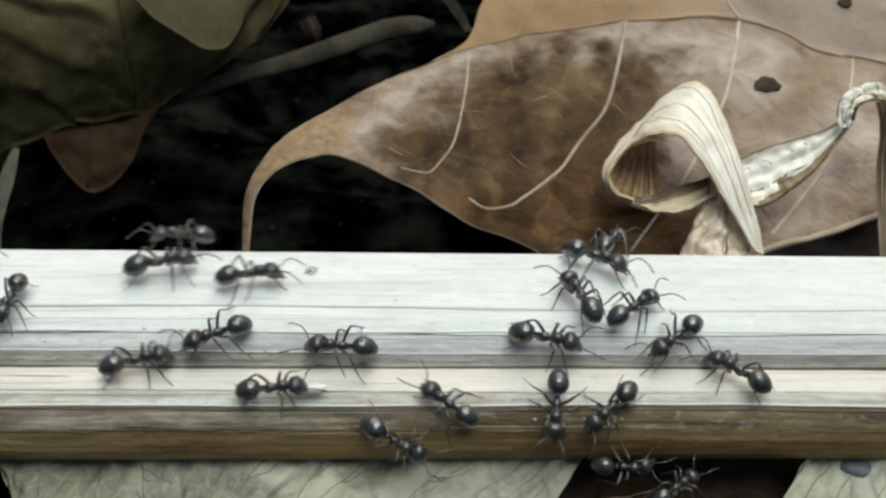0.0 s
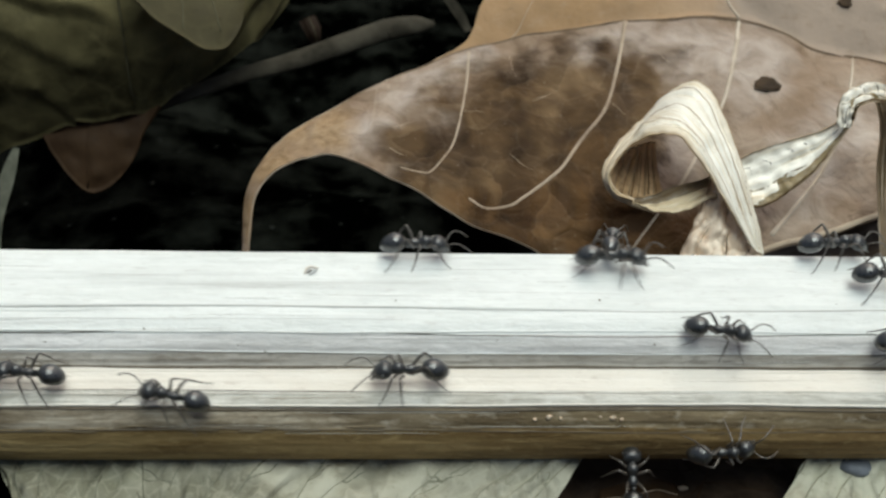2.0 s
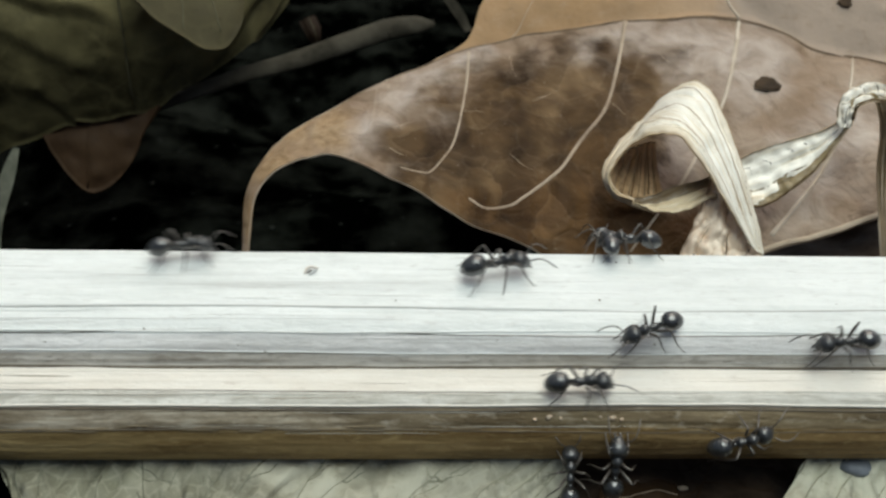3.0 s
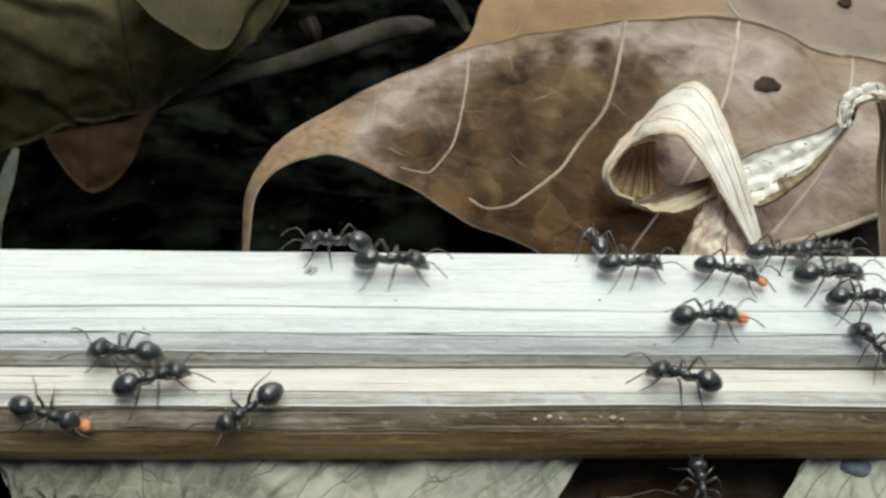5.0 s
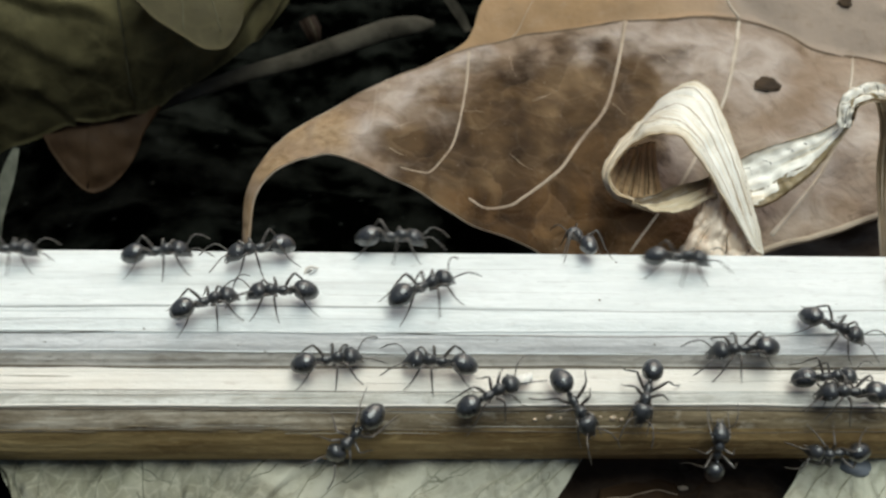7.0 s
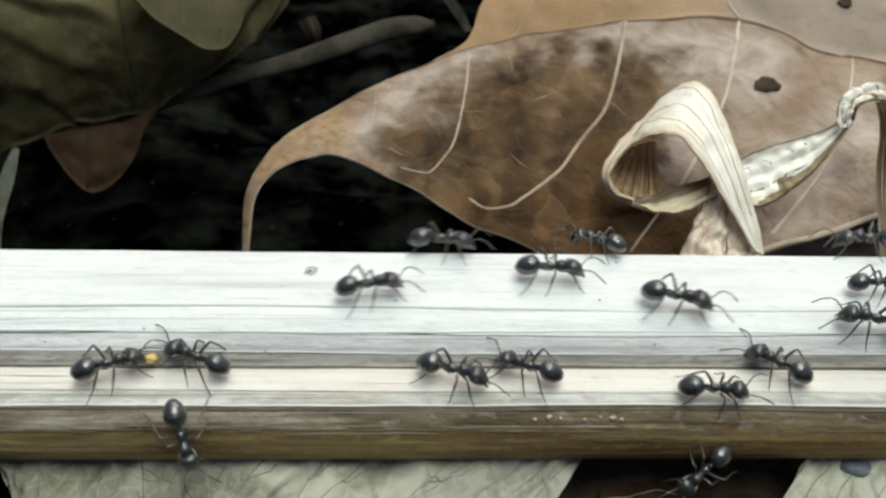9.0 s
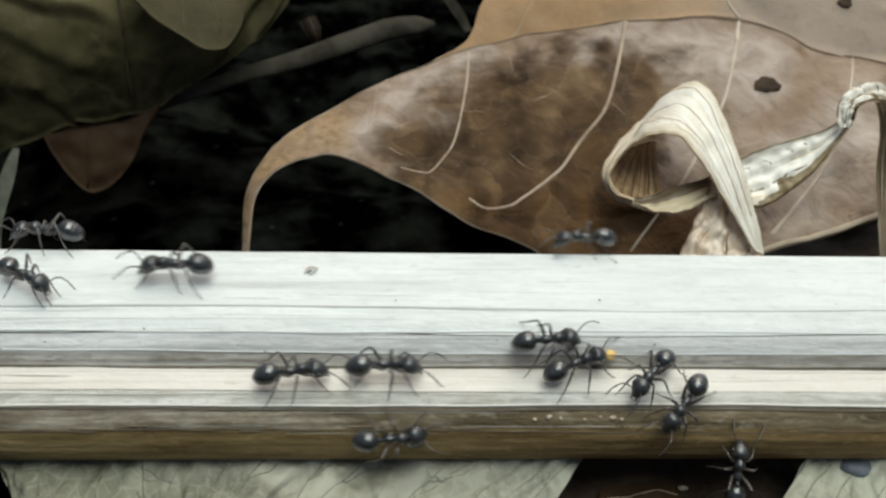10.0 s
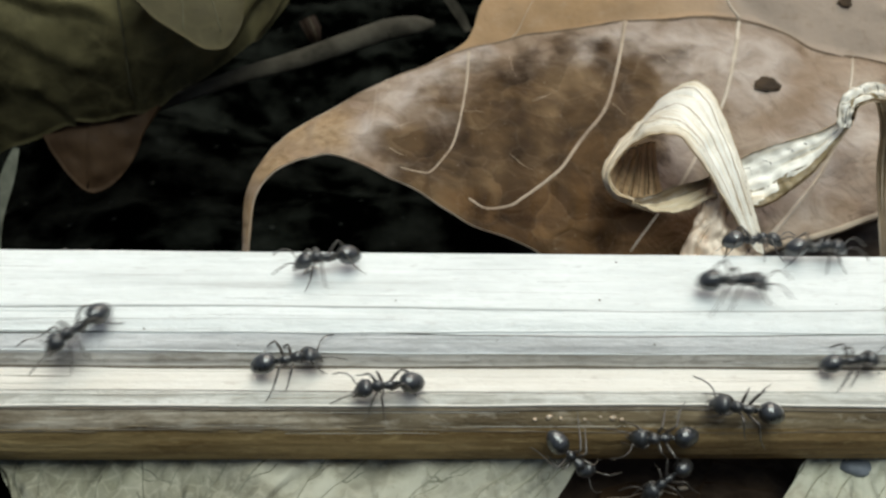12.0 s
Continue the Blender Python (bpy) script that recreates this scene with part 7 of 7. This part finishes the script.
    crawl([(0, 347.1, 14.7, 180), (8.4, 1.4, 14.8, 180), (8.8, -15.1, 14.8, 183), (8.9, -22.2, 15.6, 258), (9, -20.1, 18.0, 286), (9.1, -19.6, 20.6, 283), (9.2, -18.1, 21.7, 274), (9.3, -18.7, 21.7, 271), (9.5, -22.7, 23.0, 270), (9.6, -21.0, 20.6, 291), (9.7, -19.0, 19.6, 324), (9.8, -13.2, 18.4, 352), (9.9, -8.8, 17.7, 364), (10, -4.3, 17.9, 367), (10.1, 4.0, 17.9, 364), (10.2, 5.9, 17.8, 352), (10.3, 7.3, 19.7, 339), (10.4, 7.7, 20.1, 324), (10.5, 8.3, 21.3, 299), (10.6, 8.6, 20.1, 278), (10.8, 8.7, 30.0, 270), (11.4, 8.7, 40.0, 270), (12, 8.7, 40.0, 270)], '', 'black ant on the dark litter under the stalk', 1.03)
    crawl([(0, 340.7, 13.8, 180), (8.4, 21.5, 13.8, 180), (8.8, 6.3, 13.8, 178), (8.9, 5.9, 13.2, 151), (9, 6.0, 13.2, 162), (9.1, 7.2, 13.2, 173), (9.2, 8.1, 14.5, 187), (9.4, 10.0, 13.2, 209), (9.5, 10.3, 13.0, 208), (9.6, 11.2, 13.2, 209), (9.8, 13.8, 14.7, 256), (9.9, 14.5, 14.1, 256), (10, 15.8, 14.1, 229), (10.3, 16.8, 14.7, 201), (10.5, 17.8, 15.5, 160), (10.7, 18.8, 16.8, 200), (11, 19.0, 17.5, 211), (11.1, 19.0, 18.0, 211), (11.2, 17.9, 18.8, 212), (11.4, 17.9, 19.5, 223), (11.5, 17.0, 19.1, 232), (11.6, 15.7, 19.5, 223), (11.9, 15.9, 19.9, 202), (12, 16.3, 17.9, 181)], '', 'black ant walking on the cream lower ledge', 0.97)
    crawl([(0, -225.8, 14.8, 0), (8.4, 1.8, 14.9, 0), (8.8, 20.1, 14.9, 1), (8.9, 19.7, 14.7, 2), (9, 20.8, 15.1, -6), (9.1, 23.6, 15.7, -17), (9.2, 28.7, 16.2, 1), (9.3, 38.0, 16.2, 0), (12, 205.4, 15.9, 0)], '', 'black ant walking on the cream lower ledge', 0.98)
    crawl([(0, 360.3, 14.8, 180), (8.4, 41.1, 14.9, 180), (8.8, 25.9, 14.9, 143), (8.9, 26.0, 14.1, 146), (9, 26.0, 12.6, 150), (9.2, 24.1, 11.4, 180), (9.3, 22.0, 10.1, 177), (9.4, 21.4, 9.4, 181), (9.5, 21.8, 10.1, 193), (9.6, 21.4, 11.0, 207), (9.7, 19.4, 13.2, 210), (9.8, 19.3, 14.2, 219), (9.9, 18.3, 15.6, 226), (10, 18.0, 16.1, 232), (10.1, 17.7, 17.0, 224), (10.2, 15.9, 17.6, 217), (10.4, 15.1, 18.0, 213), (10.5, 15.2, 17.8, 197), (10.6, 12.4, 17.0, 162), (10.7, 11.0, 16.3, 144), (11, 9.7, 14.9, 149), (11.1, 10.2, 13.2, 149), (11.2, 11.9, 8.8, 143), (11.3, 12.5, 6.3, 144), (11.4, 12.5, 1.4, 152), (11.5, 13.4, -0.6, 178), (11.7, 2.5, 0.1, 180), (11.8, -1.9, 1.8, 183), (11.9, -3.8, 3.2, 189), (12, -9.9, 2.7, 195)], '', 'black ant walking on the cream lower ledge', 0.98)
    crawl([(0, 26.8, 40.0, 180), (8, 26.8, 40.0, 180), (8.6, 25.8, 30.0, 180), (8.8, 22.8, 21.2, 187), (8.9, 22.0, 20.0, 224), (9, 20.0, 21.7, 222), (9.07, 19.9, 21.5, 170), (9.1, 19.6, 21.0, 116), (9.3, 19.6, 30.0, 90), (9.9, 19.6, 40.0, 90), (12, 19.6, 40.0, 90)], '', 'black ant on the dark litter under the stalk', 0.99)
    crawl([(0, -350.5, 15.5, 0), (8.4, -47.8, 15.5, 0), (8.8, -32.5, 15.7, 3), (8.9, -27.7, 14.6, 8), (9, -25.8, 13.1, 17), (9.1, -22.2, 14.9, 8), (9.2, -18.9, 14.9, 3), (9.4, -5.0, 13.8, 4), (9.5, 3.6, 12.9, 8), (9.6, 6.2, 13.4, 4), (9.7, 6.4, 13.8, -8), (9.8, 9.3, 15.0, -16), (9.9, 9.2, 15.0, 0), (10, 10.2, 12.9, 24), (10.2, 15.4, 10.8, 29), (10.3, 17.9, 9.7, 11), (10.4, 22.3, 8.3, 2), (10.5, 29.8, 6.2, 3), (10.6, 39.7, 6.2, 2), (12, 126.5, 6.1, 0)], 'y', 'black ant carrying a yellow crumb along the stalk', 1.00)
    crawl([(0, -15.0, -5.2, 0), (8.8, -15.0, -5.3, -2), (8.9, -10.1, 1.5, -5), (9, -0.0, 0.2, -9), (9.1, 8.7, -0.5, -3), (9.2, 13.1, 3.5, -2), (9.3, 19.5, 4.0, 0), (9.4, 24.0, 2.0, -47), (9.5, 30.2, 1.2, -91), (9.6, 36.4, 0.1, -135), (9.7, 31.5, -0.1, -180), (9.8, 23.2, -0.6, -181), (9.9, 18.9, -0.5, -178), (10, 11.8, -0.2, -172), (10.1, -3.4, -0.6, -172), (10.2, -16.7, -0.6, -180), (10.3, -26.9, -0.5, -180), (10.4, -32.3, -0.6, -180), (10.5, -41.0, -0.6, -180), (12, -133.9, -0.4, -180)], '', 'black ant on the back edge of the stalk', 0.97)
    crawl([(0, -172.0, 2.8, 0), (8.5, -5.7, 2.9, 0), (8.9, 12.8, 3.0, -41), (9, 18.7, 7.0, -18), (9.1, 25.1, 5.6, -5), (9.2, 26.5, 4.2, -2), (9.3, 34.1, 2.3, 0), (9.4, 40.8, 2.3, 0), (12, 172.0, 2.2, 0)], '', '', 1.03)
    crawl([(0, 548.4, -0.3, 180), (8.6, 61.3, -0.3, 180), (9, 36.6, -0.6, 180), (9.1, 31.0, -0.1, 180), (9.2, 23.6, -0.5, 180), (9.4, 5.9, -0.6, 182), (9.5, -4.3, 0.4, 187), (9.6, -12.6, -0.6, 180), (9.7, -19.5, -0.6, 180), (9.8, -29.0, -0.6, 180), (9.9, -32.7, -0.6, 180), (10, -33.2, -0.6, 180), (10.1, -40.9, -0.6, 180), (12, -158.6, -0.4, 180)], '', 'black ant on the back edge of the stalk', 1.07)
    crawl([(0, 14.3, -5.2, 180), (9.1, 14.3, -5.2, 180), (9.13, 12.3, -2.8, 180), (9.2, 9.3, -0.1, 180), (9.3, 1.1, -0.3, 181), (9.4, -8.1, 2.2, 182), (9.5, -15.4, 3.3, 183), (9.6, -20.0, 3.5, 182), (9.7, -28.3, 2.0, 181), (9.8, -33.9, 3.5, 180), (10.2, -58.6, 3.4, 180), (12, -169.9, 3.4, 180)], '', '', 1.06)
    crawl([(0, -568.8, 13.3, 0), (8.9, -58.5, 13.3, 0), (9.3, -33.7, 13.2, 0), (9.4, -30.4, 14.3, 0), (9.5, -23.2, 15.7, 1), (9.6, -13.0, 13.4, 0), (9.7, -4.0, 13.0, 0), (9.8, 2.1, 14.3, 6), (9.9, 3.7, 11.6, 11), (10, 7.9, 10.4, 5), (10.1, 13.4, 6.9, 10), (10.2, 22.2, 7.2, 6), (10.3, 32.2, 10.5, 0), (10.4, 33.8, 9.7, 0), (10.8, 58.6, 9.4, 0), (12, 133.0, 9.4, 0)], '', 'black ant walking on the cream lower ledge', 0.97)
    crawl([(0, -490.6, 14.0, 0), (9.6, -38.5, 14.0, 0), (9.7, -29.1, 14.0, 0), (9.8, -17.5, 11.9, 0), (9.9, -10.3, 13.9, 0), (10, -4.8, 13.4, 0), (10.1, 4.9, 14.2, -9), (10.2, 7.8, 15.3, -27), (10.4, 11.3, 14.7, -1), (10.5, 15.5, 11.9, 13), (10.6, 20.2, 11.4, 8), (10.7, 23.4, 12.2, 3), (10.8, 26.4, 10.9, 7), (10.9, 27.6, 9.3, 20), (11, 32.1, 7.2, 25), (11.1, 39.3, 7.3, -7), (12, 95.1, 7.2, 0)], '', 'black ant walking on the cream lower ledge', 1.05)
    crawl([(0, -455.1, 16.2, 0), (9.7, -38.0, 16.5, 0), (9.8, -30.0, 16.5, 1), (9.9, -22.3, 14.8, 4), (10, -11.9, 14.0, 7), (10.1, -8.9, 15.4, 4), (10.2, -2.5, 15.3, 1), (10.3, 3.4, 14.3, 7), (10.4, 5.2, 12.7, 22), (10.5, 8.3, 11.6, 28), (10.7, 13.9, 9.9, 34), (10.8, 20.9, 8.5, 34), (11, 26.0, 7.4, 18), (11.1, 28.6, 7.1, 4), (11.2, 33.9, 7.9, -2), (11.6, 54.8, 7.7, 0), (12, 75.8, 7.7, 0)], '', 'black ant walking on the cream lower ledge', 1.02)
    crawl([(0, 21.5, 40.0, 90), (9.1, 21.5, 40.0, 90), (9.7, 21.5, 30.0, 90), (9.9, 21.5, 22.0, 88), (10, 22.9, 21.5, 87), (10.1, 22.6, 18.4, 42), (10.13, 22.7, 17.4, -22), (10.2, 22.8, 16.6, -93), (10.27, 23.2, 15.8, -167), (10.3, 23.6, 15.0, -248), (10.4, 25.2, 14.7, -333), (10.5, 28.8, 14.5, -361), (10.6, 38.5, 14.3, -382), (12, 125.2, 14.3, -360)], '', 'black ant climbing on the brown lower rind', 0.99)
    crawl([(0, -267.8, 5.1, 0), (9.6, -58.1, 5.1, 0), (10, -33.3, 5.1, -35), (10.1, -30.8, 6.3, -26), (10.2, -23.8, 7.5, -10), (10.3, -14.2, 8.0, 0), (10.4, -5.6, 5.5, -1), (10.5, 6.1, 3.7, -2), (10.6, 20.0, 3.4, -1), (10.7, 28.5, 5.5, 0), (10.8, 32.0, 10.8, 0), (10.9, 38.7, 10.8, 0), (12, 106.8, 10.2, 0)], '', '', 0.96)
    crawl([(0, -423.1, 10.8, 0), (10, -38.9, 12.1, 0), (10.1, -29.0, 12.0, -34), (10.2, -20.5, 14.1, -9), (10.3, -6.2, 13.1, -2), (10.5, 3.6, 9.6, 23), (10.6, 9.8, 7.6, 24), (10.7, 13.0, 6.1, 8), (10.8, 18.8, 4.6, 0), (11, 26.4, 4.6, -1), (11.1, 30.2, 4.0, -1), (11.2, 40.4, 3.9, 0), (12, 90.0, 3.7, 0)], '', '', 0.98)
    crawl([(0, -518.4, 2.6, 0), (10.1, -39.9, 2.7, 0), (10.2, -33.1, 2.7, 0), (10.3, -30.3, 4.0, -1), (10.4, -22.0, 3.5, -3), (10.5, -8.3, 1.2, -6), (10.6, 6.3, 0.6, -3), (10.7, 14.7, -0.3, -1), (10.8, 19.6, -0.3, 0), (10.9, 18.4, -0.3, 0), (11, 19.0, -0.3, 0), (11.2, 24.7, -0.5, 0), (11.3, 24.7, -0.1, -44), (11.37, 20.4, -0.6, -89), (11.4, 15.9, -0.6, -135), (11.5, 1.9, -0.6, -199), (11.6, -6.9, -0.6, -182), (11.7, -16.3, 0.2, -180), (11.8, -27.2, 2.2, -180), (12, -40.1, 1.7, -180)], 'w', 'black ant carrying a white crumb along the stalk', 0.95)
    crawl([(0, -558.6, 8.1, 0), (9.9, -55.6, 8.1, 0), (10.3, -33.0, 8.3, -1), (10.4, -31.7, 9.0, -2), (10.5, -25.4, 9.6, -3), (10.6, -15.9, 9.9, -2), (10.7, -10.0, 9.5, -1), (10.8, -1.4, 10.0, -12), (10.9, 2.0, 11.4, -25), (11, 4.5, 12.5, -35), (11.1, 5.1, 11.2, -32), (11.2, 7.1, 9.1, 17), (11.3, 8.5, 8.5, 26), (11.4, 10.2, 9.1, 15), (11.5, 14.1, 8.8, 12), (11.6, 17.9, 7.8, 5), (11.7, 26.6, 6.9, -1), (11.8, 39.6, 6.9, 0)], '', '', 1.04)
    crawl([(0, -567.3, 14.5, 0), (10.2, -38.9, 14.6, 0), (10.3, -25.5, 14.6, -2), (10.4, -13.3, 12.8, -7), (10.5, -3.4, 13.4, -10), (10.6, 2.3, 15.3, -6), (10.7, 5.9, 14.9, -2), (10.8, 7.7, 11.2, 0), (10.9, 14.2, 9.9, -11), (11, 20.0, 12.8, -36), (11.1, 22.2, 12.8, -48), (11.2, 20.7, 15.4, -27), (11.3, 22.6, 14.8, -10), (11.4, 26.1, 15.0, -4), (11.5, 34.5, 11.7, -7), (12, 60.6, 10.6, 0)], '', 'black ant walking on the cream lower ledge', 1.06)
    crawl([(0, -556.9, 11.6, 0), (10.3, -38.3, 13.4, -3), (10.4, -31.6, 13.4, -6), (10.5, -26.4, 15.5, -9), (10.6, -13.8, 13.9, -5), (10.7, -7.2, 13.9, -3), (10.8, -1.0, 14.7, 0), (10.9, -1.4, 15.5, 20), (11, -0.9, 16.4, 32), (11.1, 3.1, 17.1, 16), (11.2, 10.6, 17.6, 3), (11.3, 12.9, 16.2, 0), (11.4, 14.8, 15.4, 9), (11.5, 19.5, 14.5, 17), (11.6, 23.2, 13.7, 18), (11.7, 26.2, 11.8, 18), (11.9, 31.6, 12.3, 0), (12, 38.8, 12.3, 0)], '', 'black ant walking on the cream lower ledge', 0.97)
    crawl([(0, -175.7, 5.5, 0), (10.4, -39.3, 5.8, 5), (10.5, -32.7, 5.9, 8), (10.6, -25.1, 5.2, 5), (10.7, -17.4, 5.4, 2), (10.8, -5.1, 0.2, 1), (10.9, 6.3, 2.8, 4), (11, 16.8, 4.3, 6), (11.2, 25.7, 6.2, 1), (11.3, 30.7, 5.7, 0), (11.4, 39.8, 5.7, 0), (12, 77.0, 5.7, 0)], '', '', 1.04)
    crawl([(0, -243.9, 14.1, 0), (10.1, -57.7, 14.1, 0), (10.5, -33.7, 14.0, 3), (10.6, -27.3, 13.6, 2), (10.7, -19.5, 15.5, 1), (10.8, -9.5, 14.1, 1), (10.9, -5.0, 11.6, 3), (11, -1.4, 11.0, 15), (11.1, -1.1, 10.0, 31), (11.2, 2.3, 6.8, 28), (11.3, 4.5, 5.0, 11), (11.4, 7.6, 5.3, 6), (11.5, 11.3, 4.9, 11), (11.6, 13.8, 4.2, 6), (11.7, 21.6, 3.0, 2), (11.8, 30.6, 1.9, 0), (11.9, 34.6, 2.9, 0), (12, 40.8, 2.9, 0)], 'w', 'black ant carrying a white crumb along the stalk', 0.98)
    crawl([(0, 455.0, 13.5, 180), (10.5, 38.6, 13.4, 180), (10.6, 29.2, 13.4, 180), (10.7, 28.4, 14.7, 185), (10.73, 29.0, 14.9, 223), (10.8, 29.5, 15.0, 260), (10.87, 30.9, 12.6, 312), (10.9, 32.4, 10.8, 360), (11.3, 57.2, 10.2, 360), (12, 100.6, 10.2, 360)], '', 'black ant walking on the cream lower ledge', 0.94)
    crawl([(0, 347.9, 17.2, 180), (10.2, 55.0, 17.2, 180), (10.6, 32.1, 17.4, 180), (10.8, 32.2, 18.4, 194), (10.9, 27.8, 16.4, 222), (11, 25.5, 17.4, 241), (11.1, 24.8, 18.4, 229), (11.2, 22.7, 18.8, 219), (11.3, 23.8, 19.3, 212), (11.4, 22.0, 19.0, 170), (11.47, 22.6, 19.1, 125), (11.5, 23.2, 19.1, 78), (11.6, 22.1, 20.0, 28), (11.8, 24.6, 30.0, 35), (12, 24.6, 30.0, 35)], '', 'black ant climbing on the brown lower rind', 0.96)
    crawl([(0, -433.2, 15.7, 0), (10.6, -38.2, 15.9, 0), (10.7, -29.0, 15.9, 0), (10.8, -20.9, 15.7, -5), (10.9, -9.9, 14.1, -16), (11, -6.9, 15.8, -28), (11.1, -4.1, 16.6, -16), (11.2, 3.4, 16.8, -5), (11.3, 7.5, 15.9, 9), (11.4, 9.5, 14.8, 9), (11.5, 10.9, 15.5, -19), (11.6, 12.0, 16.8, -26), (11.7, 13.5, 15.7, -9), (11.8, 21.2, 14.2, 2), (11.9, 23.9, 14.0, 5), (12, 32.3, 12.4, 8)], '', 'black ant climbing on the brown lower rind', 0.89)
    crawl([(0, 21.6, -5.2, 0), (10.7, 21.6, -5.2, 0), (10.73, 23.6, -2.8, 0), (10.8, 26.6, 0.5, 0), (10.9, 27.4, 0.2, 0), (11, 26.7, -0.6, 0), (11.07, 29.6, -2.8, 0), (11.1, 31.6, -5.2, 0), (12, 31.6, -5.2, 0)], '', 'black ant on the back edge of the stalk', 0.97)
    crawl([(0, 375.2, 0.7, 180), (10.9, 41.2, 1.1, 172), (11, 32.7, 1.2, 167), (11.2, 10.0, -0.6, 179), (11.3, 6.0, -0.6, 180), (11.4, -2.7, -0.6, 179), (11.5, -13.6, -0.6, 173), (11.6, -19.4, -0.5, 178), (11.7, -26.6, -0.6, 180), (11.77, -29.6, -2.8, 180), (11.8, -31.6, -5.2, 180), (12, -31.6, -5.2, 180)], '', 'black ant on the back edge of the stalk', 1.05)
    crawl([(0, 321.3, 10.4, 180), (10.9, 38.7, 11.2, 182), (11, 29.7, 11.2, 183), (11.2, 23.3, 10.2, 181), (11.3, 20.2, 10.8, 181), (11.4, 15.6, 11.0, 182), (11.5, 14.3, 11.2, 183), (11.6, 11.3, 12.3, 182), (11.7, 5.6, 14.1, 181), (11.8, -2.2, 14.9, 182), (11.9, -6.2, 14.5, 186), (12, -4.9, 15.0, 189)], '', 'black ant walking on the cream lower ledge', 0.97)
    crawl([(0, 399.9, 14.7, 180), (10.9, 38.2, 14.8, 177), (11, 31.6, 14.7, 175), (11.1, 29.2, 15.0, 186), (11.4, 29.4, 18.5, 226), (11.5, 28.4, 18.8, 235), (11.8, 26.0, 18.8, 204), (12, 22.7, 16.3, 170)], '', 'black ant climbing on the brown lower rind', 1.04)
    crawl([(0, -243.7, 14.2, 0), (10.6, -57.5, 14.2, 0), (11, -33.6, 14.1, 0), (11.1, -24.2, 13.2, 0), (11.2, -11.6, 16.2, 0), (11.3, -4.5, 16.3, 1), (11.4, 4.1, 15.6, -6), (11.5, 6.0, 17.3, -21), (11.6, 8.6, 18.3, -31), (11.8, 10.3, 18.3, -36), (12, 9.7, 19.3, -46)], '', 'black ant climbing on the brown lower rind', 0.96)
    crawl([(0, -566.4, 1.6, 0), (10.7, -58.9, 1.6, 0), (11.1, -33.8, 1.7, 0), (11.2, -23.2, 3.6, 0), (11.3, -13.3, 2.5, 0), (11.4, -3.4, 4.1, 0), (11.5, 3.2, 3.8, 0), (11.6, 5.5, 5.3, 0), (11.7, 13.4, 7.9, 0), (11.8, 24.8, 7.1, 0), (11.9, 29.1, 8.0, 0), (12, 39.2, 8.0, 0)], '', '', 1.05)
    crawl([(0, -524.1, 3.4, 0), (10.9, -59.4, 3.4, 0), (11.3, -34.6, 3.5, -1), (11.4, -20.3, 2.5, -2), (11.5, -4.5, 6.8, -4), (11.6, -1.0, 6.3, -2), (11.7, 1.4, 5.1, -1), (11.8, 12.2, 6.8, 0), (11.9, 20.9, 7.1, 0), (12, 31.9, 0.8, 0)], '', '', 0.95)
    crawl([(0, -440.3, 2.2, 0), (11.4, -40.7, 2.3, 8), (11.5, -27.9, 2.4, 14), (11.6, -19.8, 2.6, 8), (11.7, -11.5, 7.7, 3), (11.8, 2.9, 7.6, 0), (11.9, 8.4, 7.4, -1), (12, 23.7, 5.3, -2)], '', '', 1.05)
    crawl([(0, -191.5, 11.2, 0), (11.6, -38.8, 13.1, 0), (11.7, -28.2, 13.1, 0), (11.8, -18.8, 12.3, 2), (11.9, -12.0, 14.0, 6), (12, -12.3, 12.6, 11)], '', 'black ant walking on the cream lower ledge', 0.98)
    crawl([(0, -5.5, -5.2, 180), (11.7, -5.5, -5.2, 180), (11.8, -10.6, 1.3, 181), (11.9, -18.6, 4.5, 182), (12, -28.6, 9.9, 222)], '', '', 1.02)
    crawl([(0, 21.8, -5.2, 0), (11.9, 21.8, -5.2, 0), (11.93, 23.8, -2.8, 0), (12, 26.9, -0.6, 0)], '', 'black ant on the back edge of the stalk', 0.93)
    crawl([(0, 20.5, 40.0, 215), (11.2, 20.5, 40.0, 215), (11.8, 19.7, 30.0, 215), (12, 17.2, 23.2, 215)], '', 'black ant on the dark litter under the stalk', 0.88)
    crawl([(0, 14.5, -0.6, 59), (1, 14.7, -0.6, 60), (2, 14.4, -0.6, 76), (3, 13.9, -0.6, 94), (4.8, 12.9, -0.6, 95), (6, 12.8, -0.6, 90), (7.2, 11.6, -0.6, 108), (8.8, 13.1, -0.6, 145), (9.6, 12.3, 0.6, 166), (9.9, 10.1, 1.1, 180), (10, 5.1, -5.2, 180), (12, 5.1, -5.2, 180)], '', 'black ant on the back edge of the stalk', 0.89)
    gait()


motions()
